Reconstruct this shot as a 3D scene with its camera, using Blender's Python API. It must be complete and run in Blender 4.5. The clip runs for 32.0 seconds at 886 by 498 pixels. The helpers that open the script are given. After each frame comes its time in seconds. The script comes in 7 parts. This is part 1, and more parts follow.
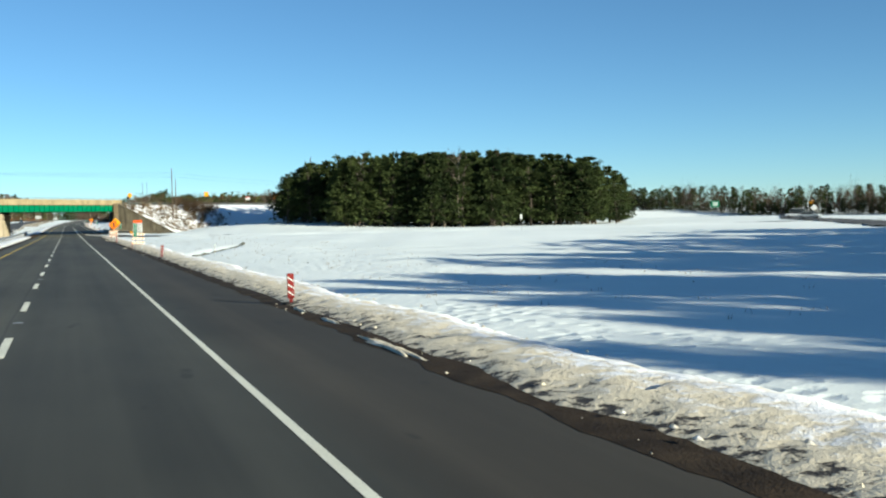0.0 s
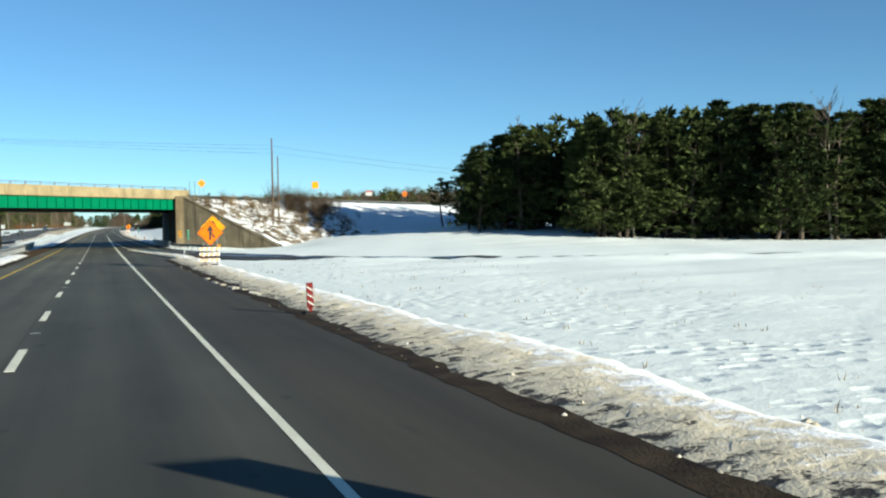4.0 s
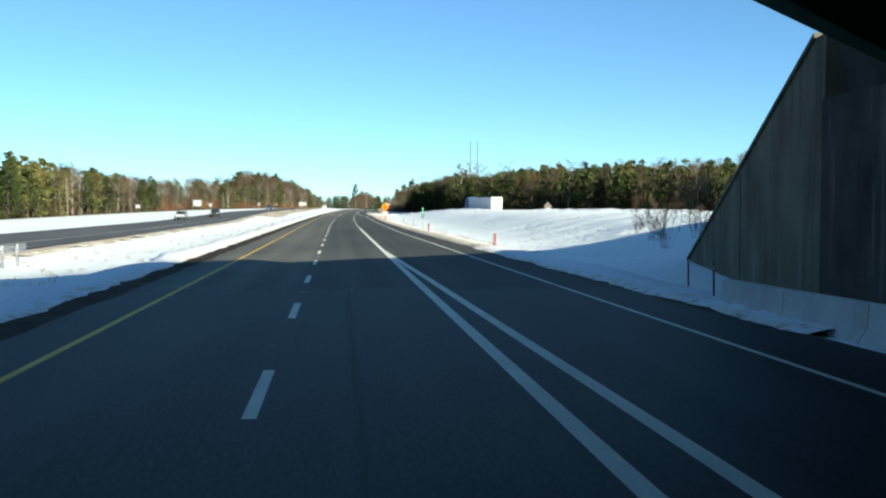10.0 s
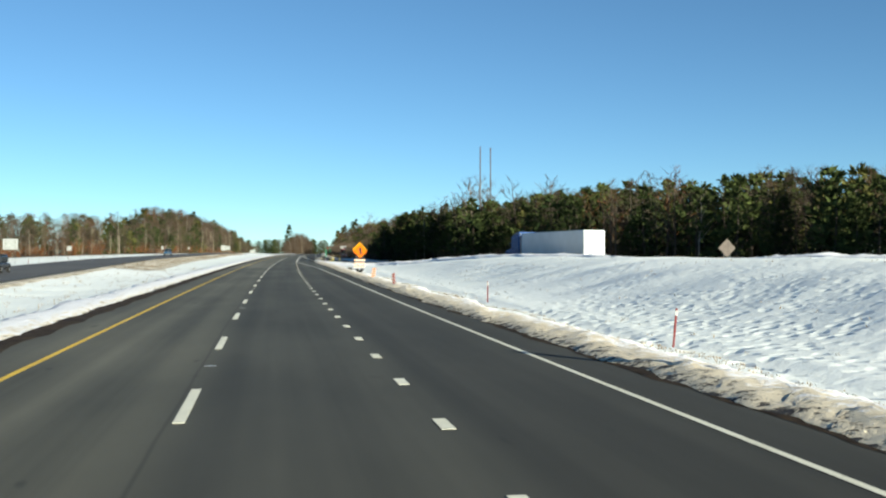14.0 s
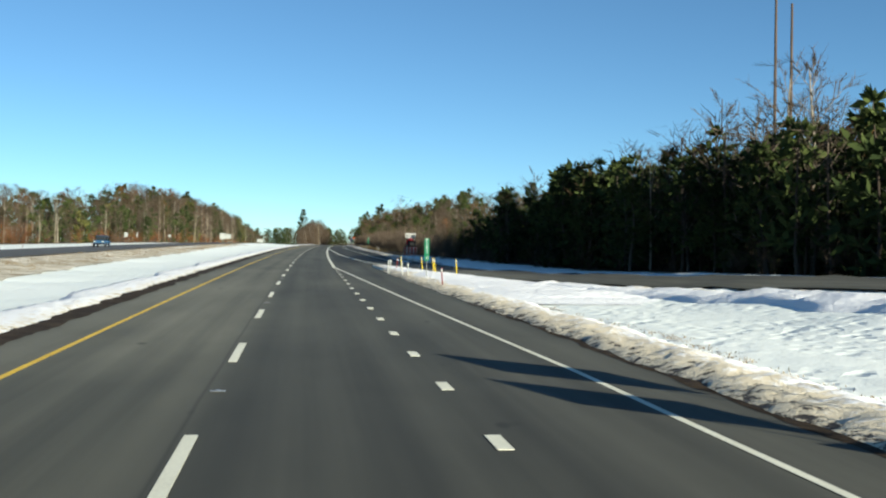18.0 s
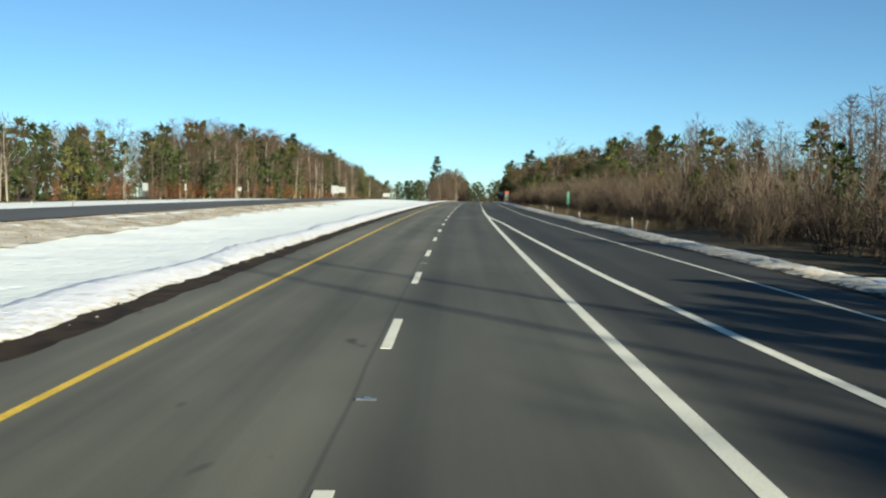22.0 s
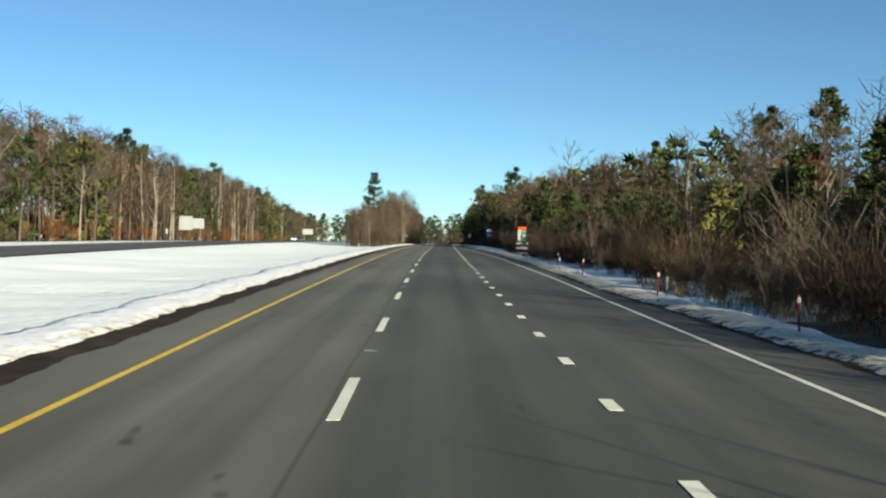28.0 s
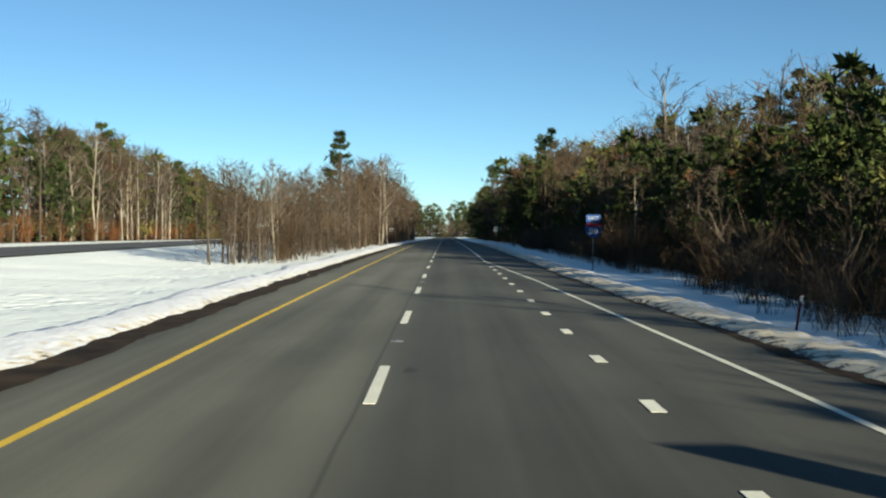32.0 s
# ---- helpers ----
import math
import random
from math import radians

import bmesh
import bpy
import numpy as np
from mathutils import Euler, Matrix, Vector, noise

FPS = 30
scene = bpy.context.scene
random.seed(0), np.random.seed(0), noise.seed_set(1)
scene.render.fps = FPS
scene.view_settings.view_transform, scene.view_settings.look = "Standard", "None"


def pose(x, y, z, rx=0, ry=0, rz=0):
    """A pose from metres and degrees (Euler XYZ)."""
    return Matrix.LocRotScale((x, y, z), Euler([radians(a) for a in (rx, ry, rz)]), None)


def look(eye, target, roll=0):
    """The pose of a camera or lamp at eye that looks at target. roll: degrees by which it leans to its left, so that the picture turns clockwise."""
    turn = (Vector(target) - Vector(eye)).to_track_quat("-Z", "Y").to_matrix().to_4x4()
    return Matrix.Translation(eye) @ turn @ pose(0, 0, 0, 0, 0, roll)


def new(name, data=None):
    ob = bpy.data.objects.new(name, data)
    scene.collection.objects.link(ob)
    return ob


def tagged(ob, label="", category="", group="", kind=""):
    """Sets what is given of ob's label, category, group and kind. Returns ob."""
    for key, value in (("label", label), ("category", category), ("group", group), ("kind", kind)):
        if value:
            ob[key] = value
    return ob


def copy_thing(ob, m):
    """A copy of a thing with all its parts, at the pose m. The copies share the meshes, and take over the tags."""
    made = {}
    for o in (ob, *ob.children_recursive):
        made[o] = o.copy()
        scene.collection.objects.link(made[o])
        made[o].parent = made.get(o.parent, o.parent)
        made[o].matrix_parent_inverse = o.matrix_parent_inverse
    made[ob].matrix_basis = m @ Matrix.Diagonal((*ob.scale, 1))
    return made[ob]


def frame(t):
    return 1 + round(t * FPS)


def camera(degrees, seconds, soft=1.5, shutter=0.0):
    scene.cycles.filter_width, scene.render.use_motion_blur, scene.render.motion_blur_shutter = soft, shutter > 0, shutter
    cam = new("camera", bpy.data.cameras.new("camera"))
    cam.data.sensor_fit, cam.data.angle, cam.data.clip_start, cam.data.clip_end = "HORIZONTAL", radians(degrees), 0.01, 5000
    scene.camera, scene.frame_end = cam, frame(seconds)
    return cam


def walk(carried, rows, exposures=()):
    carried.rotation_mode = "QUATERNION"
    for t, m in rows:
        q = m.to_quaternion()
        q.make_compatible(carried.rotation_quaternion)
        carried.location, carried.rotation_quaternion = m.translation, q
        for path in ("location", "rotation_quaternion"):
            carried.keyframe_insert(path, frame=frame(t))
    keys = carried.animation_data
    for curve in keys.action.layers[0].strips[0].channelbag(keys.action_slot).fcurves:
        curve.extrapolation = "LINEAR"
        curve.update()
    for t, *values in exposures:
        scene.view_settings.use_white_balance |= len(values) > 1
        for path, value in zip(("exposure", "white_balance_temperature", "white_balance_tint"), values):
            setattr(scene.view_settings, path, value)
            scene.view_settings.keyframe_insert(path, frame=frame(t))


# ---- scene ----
# The highway frame: s runs along the dashed lane line, d to the right of it, in metres.
STEP = 1.0
S_AXIS = np.arange(-900.0, 4200.0, STEP)
TURN_AT = np.interp(S_AXIS, (410, 740, 940), (0, -3.0, -4.3))
RISE_AT = np.interp(S_AXIS, (180, 300, 500, 680, 860, 960, 1100, 1400, 1700), (0, .3, .6, .75, .5, .1, -.3, -.3, 0))


def summed(values):
    total = np.concatenate([[0], np.cumsum(values[:-1] * STEP)])
    return total - np.interp(0, S_AXIS, total)


X_AXIS, Y_AXIS = summed(-np.sin(np.radians(TURN_AT))), summed(np.cos(np.radians(TURN_AT)))
Z_AXIS = summed(np.tan(np.radians(RISE_AT)))


def heading(s):
    return np.interp(s, S_AXIS, TURN_AT)


def world(s, d, z=0.0):
    """The place of (s, d, z) of the highway frame, also for arrays."""
    h = np.radians(heading(s))
    return (np.interp(s, S_AXIS, X_AXIS) + d * np.cos(h), np.interp(s, S_AXIS, Y_AXIS) + d * np.sin(h), np.interp(s, S_AXIS, Z_AXIS) + z)


def spot(s, d, z=0.0, turn=0.0, scale=1.0):
    """A pose on the highway frame: local y runs ahead, turned to the left by turn degrees."""
    x, y, zz = world(s, d, z)
    return pose(x, y, zz, 0, 0, heading(s) + turn) @ Matrix.Scale(scale, 4)


# ---- the camera and its drive ----
cam = camera(46.5, 32.0, soft=2.2)
# seconds, s, d, height over the road, yaw and pitch against the road, roll
ROWS = [
    (0.0, 1.86, 1.260, 2.410, -20.014, -1.798, 1.325),
    (0.5, 15.77, 1.348, 2.410, -20.141, -1.621, 0.587),
    (1.0, 29.69, 1.388, 2.410, -19.413, -1.716, 0.416),
    (1.5, 43.73, 1.526, 2.410, -18.502, -1.209, 1.041),
    (2.0, 57.80, 1.606, 2.410, -20.083, -0.418, 1.504),
    (2.5, 71.59, 1.579, 2.410, -20.916, -1.027, 1.105),
    (4.5, 127.41, 1.562, 2.410, -17.066, -1.329, 0.321),
    (5.0, 141.56, 1.535, 2.410, -15.207, -1.487, -0.755),
    (5.5, 155.34, 1.496, 2.410, -9.915, -0.962, -0.221),
    (6.0, 169.21, 1.485, 2.410, -4.420, -0.465, -0.206),
    (6.5, 183.50, 1.423, 2.410, -2.583, -1.301, 0.828),
    (7.0, 197.86, 1.383, 2.410, -1.984, -2.935, 0.909),
    (7.5, 212.01, 1.325, 2.410, -1.434, -2.984, 1.469),
    (8.0, 226.22, 1.185, 2.410, -2.334, -3.475, 1.286),
    (8.5, 241.09, 1.071, 2.410, -2.395, -2.696, 0.600),
    (9.0, 256.00, 0.988, 2.410, -2.310, -2.567, -0.226),
    (9.5, 271.30, 1.035, 2.410, -3.671, -2.694, 0.209),
    (10.0, 286.63, 1.014, 2.410, -5.826, -2.177, -0.294),
    (10.5, 301.58, 0.974, 2.410, -7.134, -1.804, 0.168),
    (11.0, 316.55, 1.023, 2.410, -6.737, -0.647, 0.050),
    (11.5, 331.64, 1.162, 2.410, -7.800, 0.209, 0.458),
    (12.0, 346.74, 1.058, 2.410, -8.010, 0.158, -0.462),
    (12.5, 361.34, 1.224, 2.410, -6.758, -1.219, -0.967),
    (13.0, 375.93, 1.243, 2.410, -8.255, 0.029, -0.716),
    (13.5, 390.59, 1.203, 2.410, -9.089, 0.244, -0.345),
    (16.0, 463.56, 1.447, 2.410, -10.911, -0.533, -1.361),
    (16.5, 477.80, 1.424, 2.410, -11.019, -0.568, -1.644),
    (17.0, 492.01, 1.388, 2.410, -10.094, -0.253, -1.267),
    (17.5, 506.74, 1.315, 2.410, -8.474, -1.697, -1.790),
    (18.0, 521.42, 1.266, 2.410, -7.771, -0.500, -0.805),
    (18.5, 535.82, 1.229, 2.410, -3.834, -1.957, -1.712),
    (19.0, 550.18, 1.190, 2.410, -1.837, -1.045, -0.266),
    (19.5, 564.64, 1.107, 2.425, -0.824, -1.845, -0.805),
    (20.0, 579.07, 1.049, 2.440, -0.796, -2.921, -0.463),
    (20.5, 593.40, 1.002, 2.438, -0.261, -2.353, -1.053),
    (21.0, 607.70, 0.996, 2.435, -0.785, -3.785, -0.744),
    (21.5, 622.13, 0.952, 2.433, -0.663, -3.909, -0.430),
    (22.0, 636.52, 0.991, 2.430, 0.689, -3.279, -0.868),
    (22.5, 651.25, 1.032, 2.427, 0.334, -2.735, -0.626),
    (23.0, 665.95, 1.044, 2.425, 1.173, -2.775, -1.287),
    (23.5, 679.73, 1.193, 2.422, 1.940, -2.929, -1.106),
    (24.0, 693.50, 1.178, 2.420, 1.955, -3.726, -0.545),
    (24.5, 707.68, 1.137, 2.410, 0.859, -2.893, -0.329),
    (25.0, 721.84, 1.157, 2.400, 1.157, -1.803, -0.861),
    (25.5, 735.80, 1.114, 2.390, 0.595, -1.627, -0.619),
    (27.5, 791.42, 1.225, 2.373, -0.939, -0.059, -1.226),
    (28.0, 805.27, 1.160, 2.370, -0.585, -1.077, -0.981),
    (28.5, 818.89, 1.162, 2.360, 0.087, -0.492, -0.274),
    (29.0, 832.48, 1.179, 2.350, 0.498, -0.270, 0.045),
    (29.5, 846.68, 1.081, 2.340, 0.611, 0.339, -0.929),
    (30.0, 860.82, 1.064, 2.330, 0.892, -1.547, -1.088),
    (30.5, 874.49, 0.948, 2.328, 2.409, -1.071, -0.845),
    (31.0, 888.06, 1.012, 2.325, 2.705, -1.873, -0.977),
    (31.5, 901.64, 1.046, 2.322, 1.115, -2.378, -0.882),
    (32.0, 915.09, 0.950, 2.320, 0.140, -1.250, -0.363),
]


def drive(s, d, eye, yaw, pitch, roll):
    x, y, z = world(s, d, eye)
    return pose(x, y, z, 90 + pitch + float(np.interp(s + 22, S_AXIS, RISE_AT)), roll, yaw + float(heading(s + 22)))


EXPOSURES = [(0, 1.22, 6080, 3), (4.6, 1.22, 6080, 3), (5.8, 1.27, 6150, 4), (7.0, 1.62, 6150, 4), (8.0, 1.4, 6150, 4), (8.8, 2.08, 6150, 4), (9.4, 2.04, 6150, 4), (10.0, 1.6, 6150, 4), (11.0, 1.3, 6150, 4), (12.0, 0.92, 6380, 4), (13.0, 1.27, 6350, 4), (19, 1.27, 6280, 4), (24, 1.27, 6500, 4), (32, 1.27, 6600, 4)]
walk(cam, [(t, drive(*row)) for t, *row in ROWS], EXPOSURES)

# ---- world, sun ----
SUN_TO = Vector((0.4997, -0.8317, 0.2419)).normalized()
sky = bpy.data.worlds.new("sky")
scene.world = sky
sky.use_nodes = True
sky_nodes = sky.node_tree
sky_tex = sky_nodes.nodes.new("ShaderNodeTexSky")
sky_tex.sky_type, sky_tex.sun_disc = "NISHITA", False
sky_tex.sun_elevation, sky_tex.sun_rotation = radians(14.0), radians(149)
sky_tex.air_density, sky_tex.dust_density, sky_tex.ozone_density = 0.66, 0.0, 4.0
sky_nodes.nodes["Background"].inputs["Strength"].default_value = 0.0635
sky_tint = sky_nodes.nodes.new("ShaderNodeMix")
sky_tint.data_type, sky_tint.blend_type = "RGBA", "MULTIPLY"
sky_tint.inputs[0].default_value = 1.0
sky_tint.inputs[7].default_value = (0.955, 1.0, 0.9, 1.0)
sky_nodes.links.new(sky_tex.outputs[0], sky_tint.inputs[6])
sky_nodes.links.new(sky_tint.outputs[2], sky_nodes.nodes["Background"].inputs["Color"])
sun = new("sun", bpy.data.lights.new("sun", "SUN"))
sun.data.energy, sun.data.angle, sun.data.color = 5.0, radians(0.53), (1.0, 0.91, 0.73)
sun.matrix_world = look(SUN_TO * 300, (0, 0, 0))


# ---- materials ----
def blank(name, rough=0.8, metal=0.0, spec=0.5):
    m = bpy.data.materials.new(name)
    m.use_nodes = True
    b = m.node_tree.nodes["Principled BSDF"]
    b.inputs["Roughness"].default_value, b.inputs["Metallic"].default_value = rough, metal
    b.inputs["Specular IOR Level"].default_value = spec
    return m, m.node_tree, b


def node(tree, kind, **values):
    n = tree.nodes.new("ShaderNode" + kind)
    for key, value in values.items():
        n.inputs[key].default_value = value
    return n


def noise_of(tree, where, scale, detail=4.0, stretch=None):
    if stretch:
        mapping = node(tree, "Mapping", Scale=stretch)
        tree.links.new(where, mapping.inputs["Vector"])
        where = mapping.outputs[0]
    n = node(tree, "TexNoise", Scale=scale, Detail=detail, Roughness=0.6)
    tree.links.new(where, n.inputs["Vector"])
    return n.outputs["Fac"]


def mixed(tree, fac, a, b, kind="MIX"):
    m = tree.nodes.new("ShaderNodeMix")
    m.data_type, m.blend_type = "RGBA", kind
    for socket, value in ((m.inputs[0], fac), (m.inputs[6], a), (m.inputs[7], b)):
        if isinstance(value, (tuple, float, int)):
            socket.default_value = (*value, 1.0) if isinstance(value, tuple) else value
        else:
            tree.links.new(value, socket)
    return m.outputs[2]


def band(tree, value, low, high, out_low=0.0, out_high=1.0):
    r = tree.nodes.new("ShaderNodeMapRange")
    tree.links.new(value, r.inputs[0])
    for i, v in enumerate((low, high, out_low, out_high)):
        r.inputs[i + 1].default_value = v
    return r.outputs[0]


def maths(tree, op, a, b=0.0):
    m = tree.nodes.new("ShaderNodeMath")
    m.operation = op
    for socket, value in zip(m.inputs, (a, b)):
        if isinstance(value, (float, int)):
            socket.default_value = value
        else:
            tree.links.new(value, socket)
    return m.outputs[0]


def bumped(tree, shader, height, strength, distance):
    b = node(tree, "Bump", Strength=strength, Distance=distance)
    tree.links.new(height, b.inputs["Height"])
    tree.links.new(b.outputs[0], shader.inputs["Normal"])


def surface(name, dark, light, scale=2.0, rough=0.8, metal=0.0, grain=40.0, bump=0.3, depth=0.01, vary=0.0, local=False, stretch=None, spec=0.12, speck=0.55):
    """A surface of two tones in broad patches, with a fine grain and relief; vary: how far each object's tone differs."""
    m, tree, shader = blank(name, rough, metal, 0.5 if metal else spec)
    where = tree.nodes.new("ShaderNodeTexCoord").outputs["Object"] if local else tree.nodes.new("ShaderNodeNewGeometry").outputs["Position"]
    broad, fine = noise_of(tree, where, scale, 4.0, stretch), noise_of(tree, where, grain, 3.0, stretch)
    colour = mixed(tree, band(tree, broad, 0.32, 0.68), dark, light)
    colour = mixed(tree, speck, colour, mixed(tree, band(tree, fine, 0.25, 0.75), (0.55, 0.55, 0.55), (1.35, 1.35, 1.35)), "MULTIPLY")
    if vary:
        chance = tree.nodes.new("ShaderNodeObjectInfo").outputs["Random"]
        hue = node(tree, "HueSaturation")
        tree.links.new(band(tree, chance, 0, 1, 1 - vary, 1 + vary), hue.inputs["Value"])
        tree.links.new(colour, hue.inputs["Color"])
        colour = hue.outputs[0]
    tree.links.new(colour, shader.inputs["Base Color"])
    tree.links.new(band(tree, fine, 0.2, 0.8, max(rough - 0.12, 0.02), min(rough + 0.12, 1)), shader.inputs["Roughness"])
    bumped(tree, shader, fine, bump, depth)
    return m


def leafage(name, dark, light, rough=0.95):
    """Bark, twigs or needles whose tone differs from piece to piece and from tree to tree."""
    m, tree, shader = blank(name, rough)
    geometry = tree.nodes.new("ShaderNodeNewGeometry")
    chance = tree.nodes.new("ShaderNodeObjectInfo").outputs["Random"]
    patch = noise_of(tree, geometry.outputs["Position"], 0.16, 2.0)
    mix = maths(tree, "ADD", maths(tree, "MULTIPLY", geometry.outputs["Random Per Island"], 0.45), maths(tree, "MULTIPLY", chance, 0.25))
    mix = maths(tree, "ADD", mix, band(tree, patch, 0.35, 0.65, -0.15, 0.45))
    tree.links.new(mixed(tree, mix, dark, light), shader.inputs["Base Color"])
    shader.inputs["Specular IOR Level"].default_value = 0.08
    return m


def asphalt_material(name, dark, light, wet=0.0, lanes=0.0):
    """Worn asphalt in highway coordinates (UV in metres): wheel tracks, long streaks, patches and aggregate."""
    m, tree, shader = blank(name, 0.85, 0.0, 0.5 if wet else 0.3)
    uv = tree.nodes.new("ShaderNodeUVMap").outputs[0]
    xyz = tree.nodes.new("ShaderNodeSeparateXYZ")
    tree.links.new(uv, xyz.inputs[0])
    streak = noise_of(tree, uv, 1.0, 3.0, (0.02, 1.6, 1))
    blot = noise_of(tree, uv, 0.11, 4.0, (0.5, 1.6, 1))
    grit = noise_of(tree, uv, 70.0, 2.0)
    track = maths(tree, "SINE", maths(tree, "MULTIPLY", maths(tree, "ADD", xyz.outputs[1], 0.9), 2 * math.pi / 1.83))
    tone = maths(tree, "ADD", maths(tree, "MULTIPLY", track, 0.10), band(tree, streak, 0.3, 0.7, 0.2, 0.5))
    tone = maths(tree, "ADD", tone, band(tree, blot, 0.35, 0.7, -0.22, 0.3))
    older = band(tree, maths(tree, "ADD", xyz.outputs[1], band(tree, streak, 0.3, 0.7, -0.25, 0.25)), 0.5, -0.7, 0.0, 1.0)
    further = maths(tree, "ADD", band(tree, xyz.outputs[0], 120.0, 335.0, 0.3, 0.95), band(tree, xyz.outputs[0], 450.0, 680.0, 0.0, 0.05))
    colour = mixed(tree, tone, dark, light)
    pale = maths(tree, "MULTIPLY", maths(tree, "MULTIPLY", older, further), lanes)
    colour = mixed(tree, pale, colour, mixed(tree, 1.0, colour, (1.78, 1.75, 1.66), "MULTIPLY"))
    newer = maths(tree, "MULTIPLY", band(tree, xyz.outputs[1], 3.8, 4.4, 0.0, lanes), maths(tree, "MULTIPLY", band(tree, xyz.outputs[0], 600.0, 632.0), band(tree, xyz.outputs[0], 770.0, 815.0, 1.0, 0.0)))
    colour = mixed(tree, newer, colour, mixed(tree, 1.0, colour, (0.43, 0.43, 0.445), "MULTIPLY"))
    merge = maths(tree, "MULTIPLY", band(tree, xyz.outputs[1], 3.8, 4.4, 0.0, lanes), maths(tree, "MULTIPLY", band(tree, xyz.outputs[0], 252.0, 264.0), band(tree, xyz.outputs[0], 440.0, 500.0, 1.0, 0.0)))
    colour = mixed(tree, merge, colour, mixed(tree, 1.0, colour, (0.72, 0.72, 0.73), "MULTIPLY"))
    # stretches paved at different times, and the browner gritty shoulder of the first one
    age = maths(tree, "ADD", band(tree, xyz.outputs[0], 150.0, 185.0, 0.86, 1.12), band(tree, xyz.outputs[0], 325.0, 370.0, 0.0, -0.22))
    age = maths(tree, "ADD", age, band(tree, xyz.outputs[0], 485.0, 545.0, 0.0, 0.32))
    colour = mixed(tree, lanes, colour, mixed(tree, 1.0, colour, age, "MULTIPLY"))
    shoulder = maths(tree, "MULTIPLY", band(tree, maths(tree, "ADD", xyz.outputs[1], band(tree, streak, 0.3, 0.7, -0.3, 0.3)), 3.8, 4.6, 0.0, lanes), band(tree, xyz.outputs[0], 175.0, 205.0, 0.75, 0.0))
    colour = mixed(tree, shoulder, colour, mixed(tree, 1.0, colour, (0.8, 0.66, 0.58), "MULTIPLY"))
    repair = band(tree, noise_of(tree, uv, 0.06, 3.0, (0.35, 2.2, 1)), 0.52, 0.6, 0.0, 0.35)
    colour = mixed(tree, repair, colour, mixed(tree, 1.0, colour, (0.72, 0.72, 0.73), "MULTIPLY"))
    seam = band(tree, maths(tree, "ABSOLUTE", maths(tree, "ADD", maths(tree, "ADD", xyz.outputs[1], 0.16), band(tree, noise_of(tree, uv, 1.0, 2.0, (0.12, 0, 1)), 0, 1, -0.09, 0.09))), 0.008, 0.045, 0.4 * lanes, 0.0)
    colour = mixed(tree, seam, colour, (0.012, 0.012, 0.012))
    stain = band(tree, noise_of(tree, uv, 0.9, 2.0, (0.5, 1.2, 1)), 0.7, 0.74, 0.0, 0.6)
    colour = mixed(tree, stain, colour, (0.014, 0.014, 0.014))
    colour = mixed(tree, 0.6, colour, mixed(tree, band(tree, grit, 0.25, 0.75), (0.5, 0.5, 0.5), (1.45, 1.45, 1.45)), "MULTIPLY")
    tree.links.new(colour, shader.inputs["Base Color"])
    if wet:
        pool = band(tree, noise_of(tree, uv, 0.35, 3.0, (0.25, 1.0, 1)), 0.42, 0.58, 0.28, 0.85)
        tree.links.new(pool, shader.inputs["Roughness"])
    else:
        tree.links.new(band(tree, grit, 0.2, 0.8, 0.72, 0.95), shader.inputs["Roughness"])
    bumped(tree, shader, grit, 0.25 if not wet else 0.08, 0.006)
    return m


def snow_material():
    m, tree, shader = blank("snow", 0.7, 0.0, 0.25)
    where = tree.nodes.new("ShaderNodeNewGeometry").outputs["Position"]
    broad, lumps, fine = noise_of(tree, where, 0.03, 4.0), noise_of(tree, where, 0.9, 5.0), noise_of(tree, where, 14.0, 3.0)
    colour = mixed(tree, band(tree, broad, 0.35, 0.65), (0.785, 0.83, 0.8), (0.86, 0.897, 0.868))
    straw = band(tree, noise_of(tree, where, 3.1, 6.0), 0.715, 0.76)
    colour = mixed(tree, straw, colour, (0.32, 0.27, 0.17))
    tree.links.new(colour, shader.inputs["Base Color"])
    drift = node(tree, "TexNoise", Scale=1.6, Detail=3.0)
    tree.links.new(where, drift.inputs["Vector"])
    shifted = mixed(tree, 0.35, where, drift.outputs["Color"], "ADD")
    cells = node(tree, "TexVoronoi", Scale=1.7)
    tree.links.new(shifted, cells.inputs["Vector"])
    place = tree.nodes.new("ShaderNodeSeparateXYZ")
    tree.links.new(where, place.inputs[0])
    trodden = maths(tree, "MULTIPLY", band(tree, place.outputs[0], 7.0, 10.0, 0.45, 1.0), maths(tree, "ADD", band(tree, place.outputs[0], 13.0, 24.0, 0.9, 0.08), band(tree, place.outputs[1], 220.0, 320.0, 0.0, 0.4)))
    prints = maths(tree, "MULTIPLY", band(tree, noise_of(tree, where, 0.16, 3.0), 0.36, 0.56), trodden)
    dent = maths(tree, "MULTIPLY", band(tree, cells.outputs["Distance"], 0.1, 0.5, -0.55, 0.0), prints)
    height = maths(tree, "ADD", maths(tree, "ADD", maths(tree, "MULTIPLY", lumps, 0.42), maths(tree, "MULTIPLY", fine, 0.1)), dent)
    bumped(tree, shader, height, 0.42, 0.22)
    return m


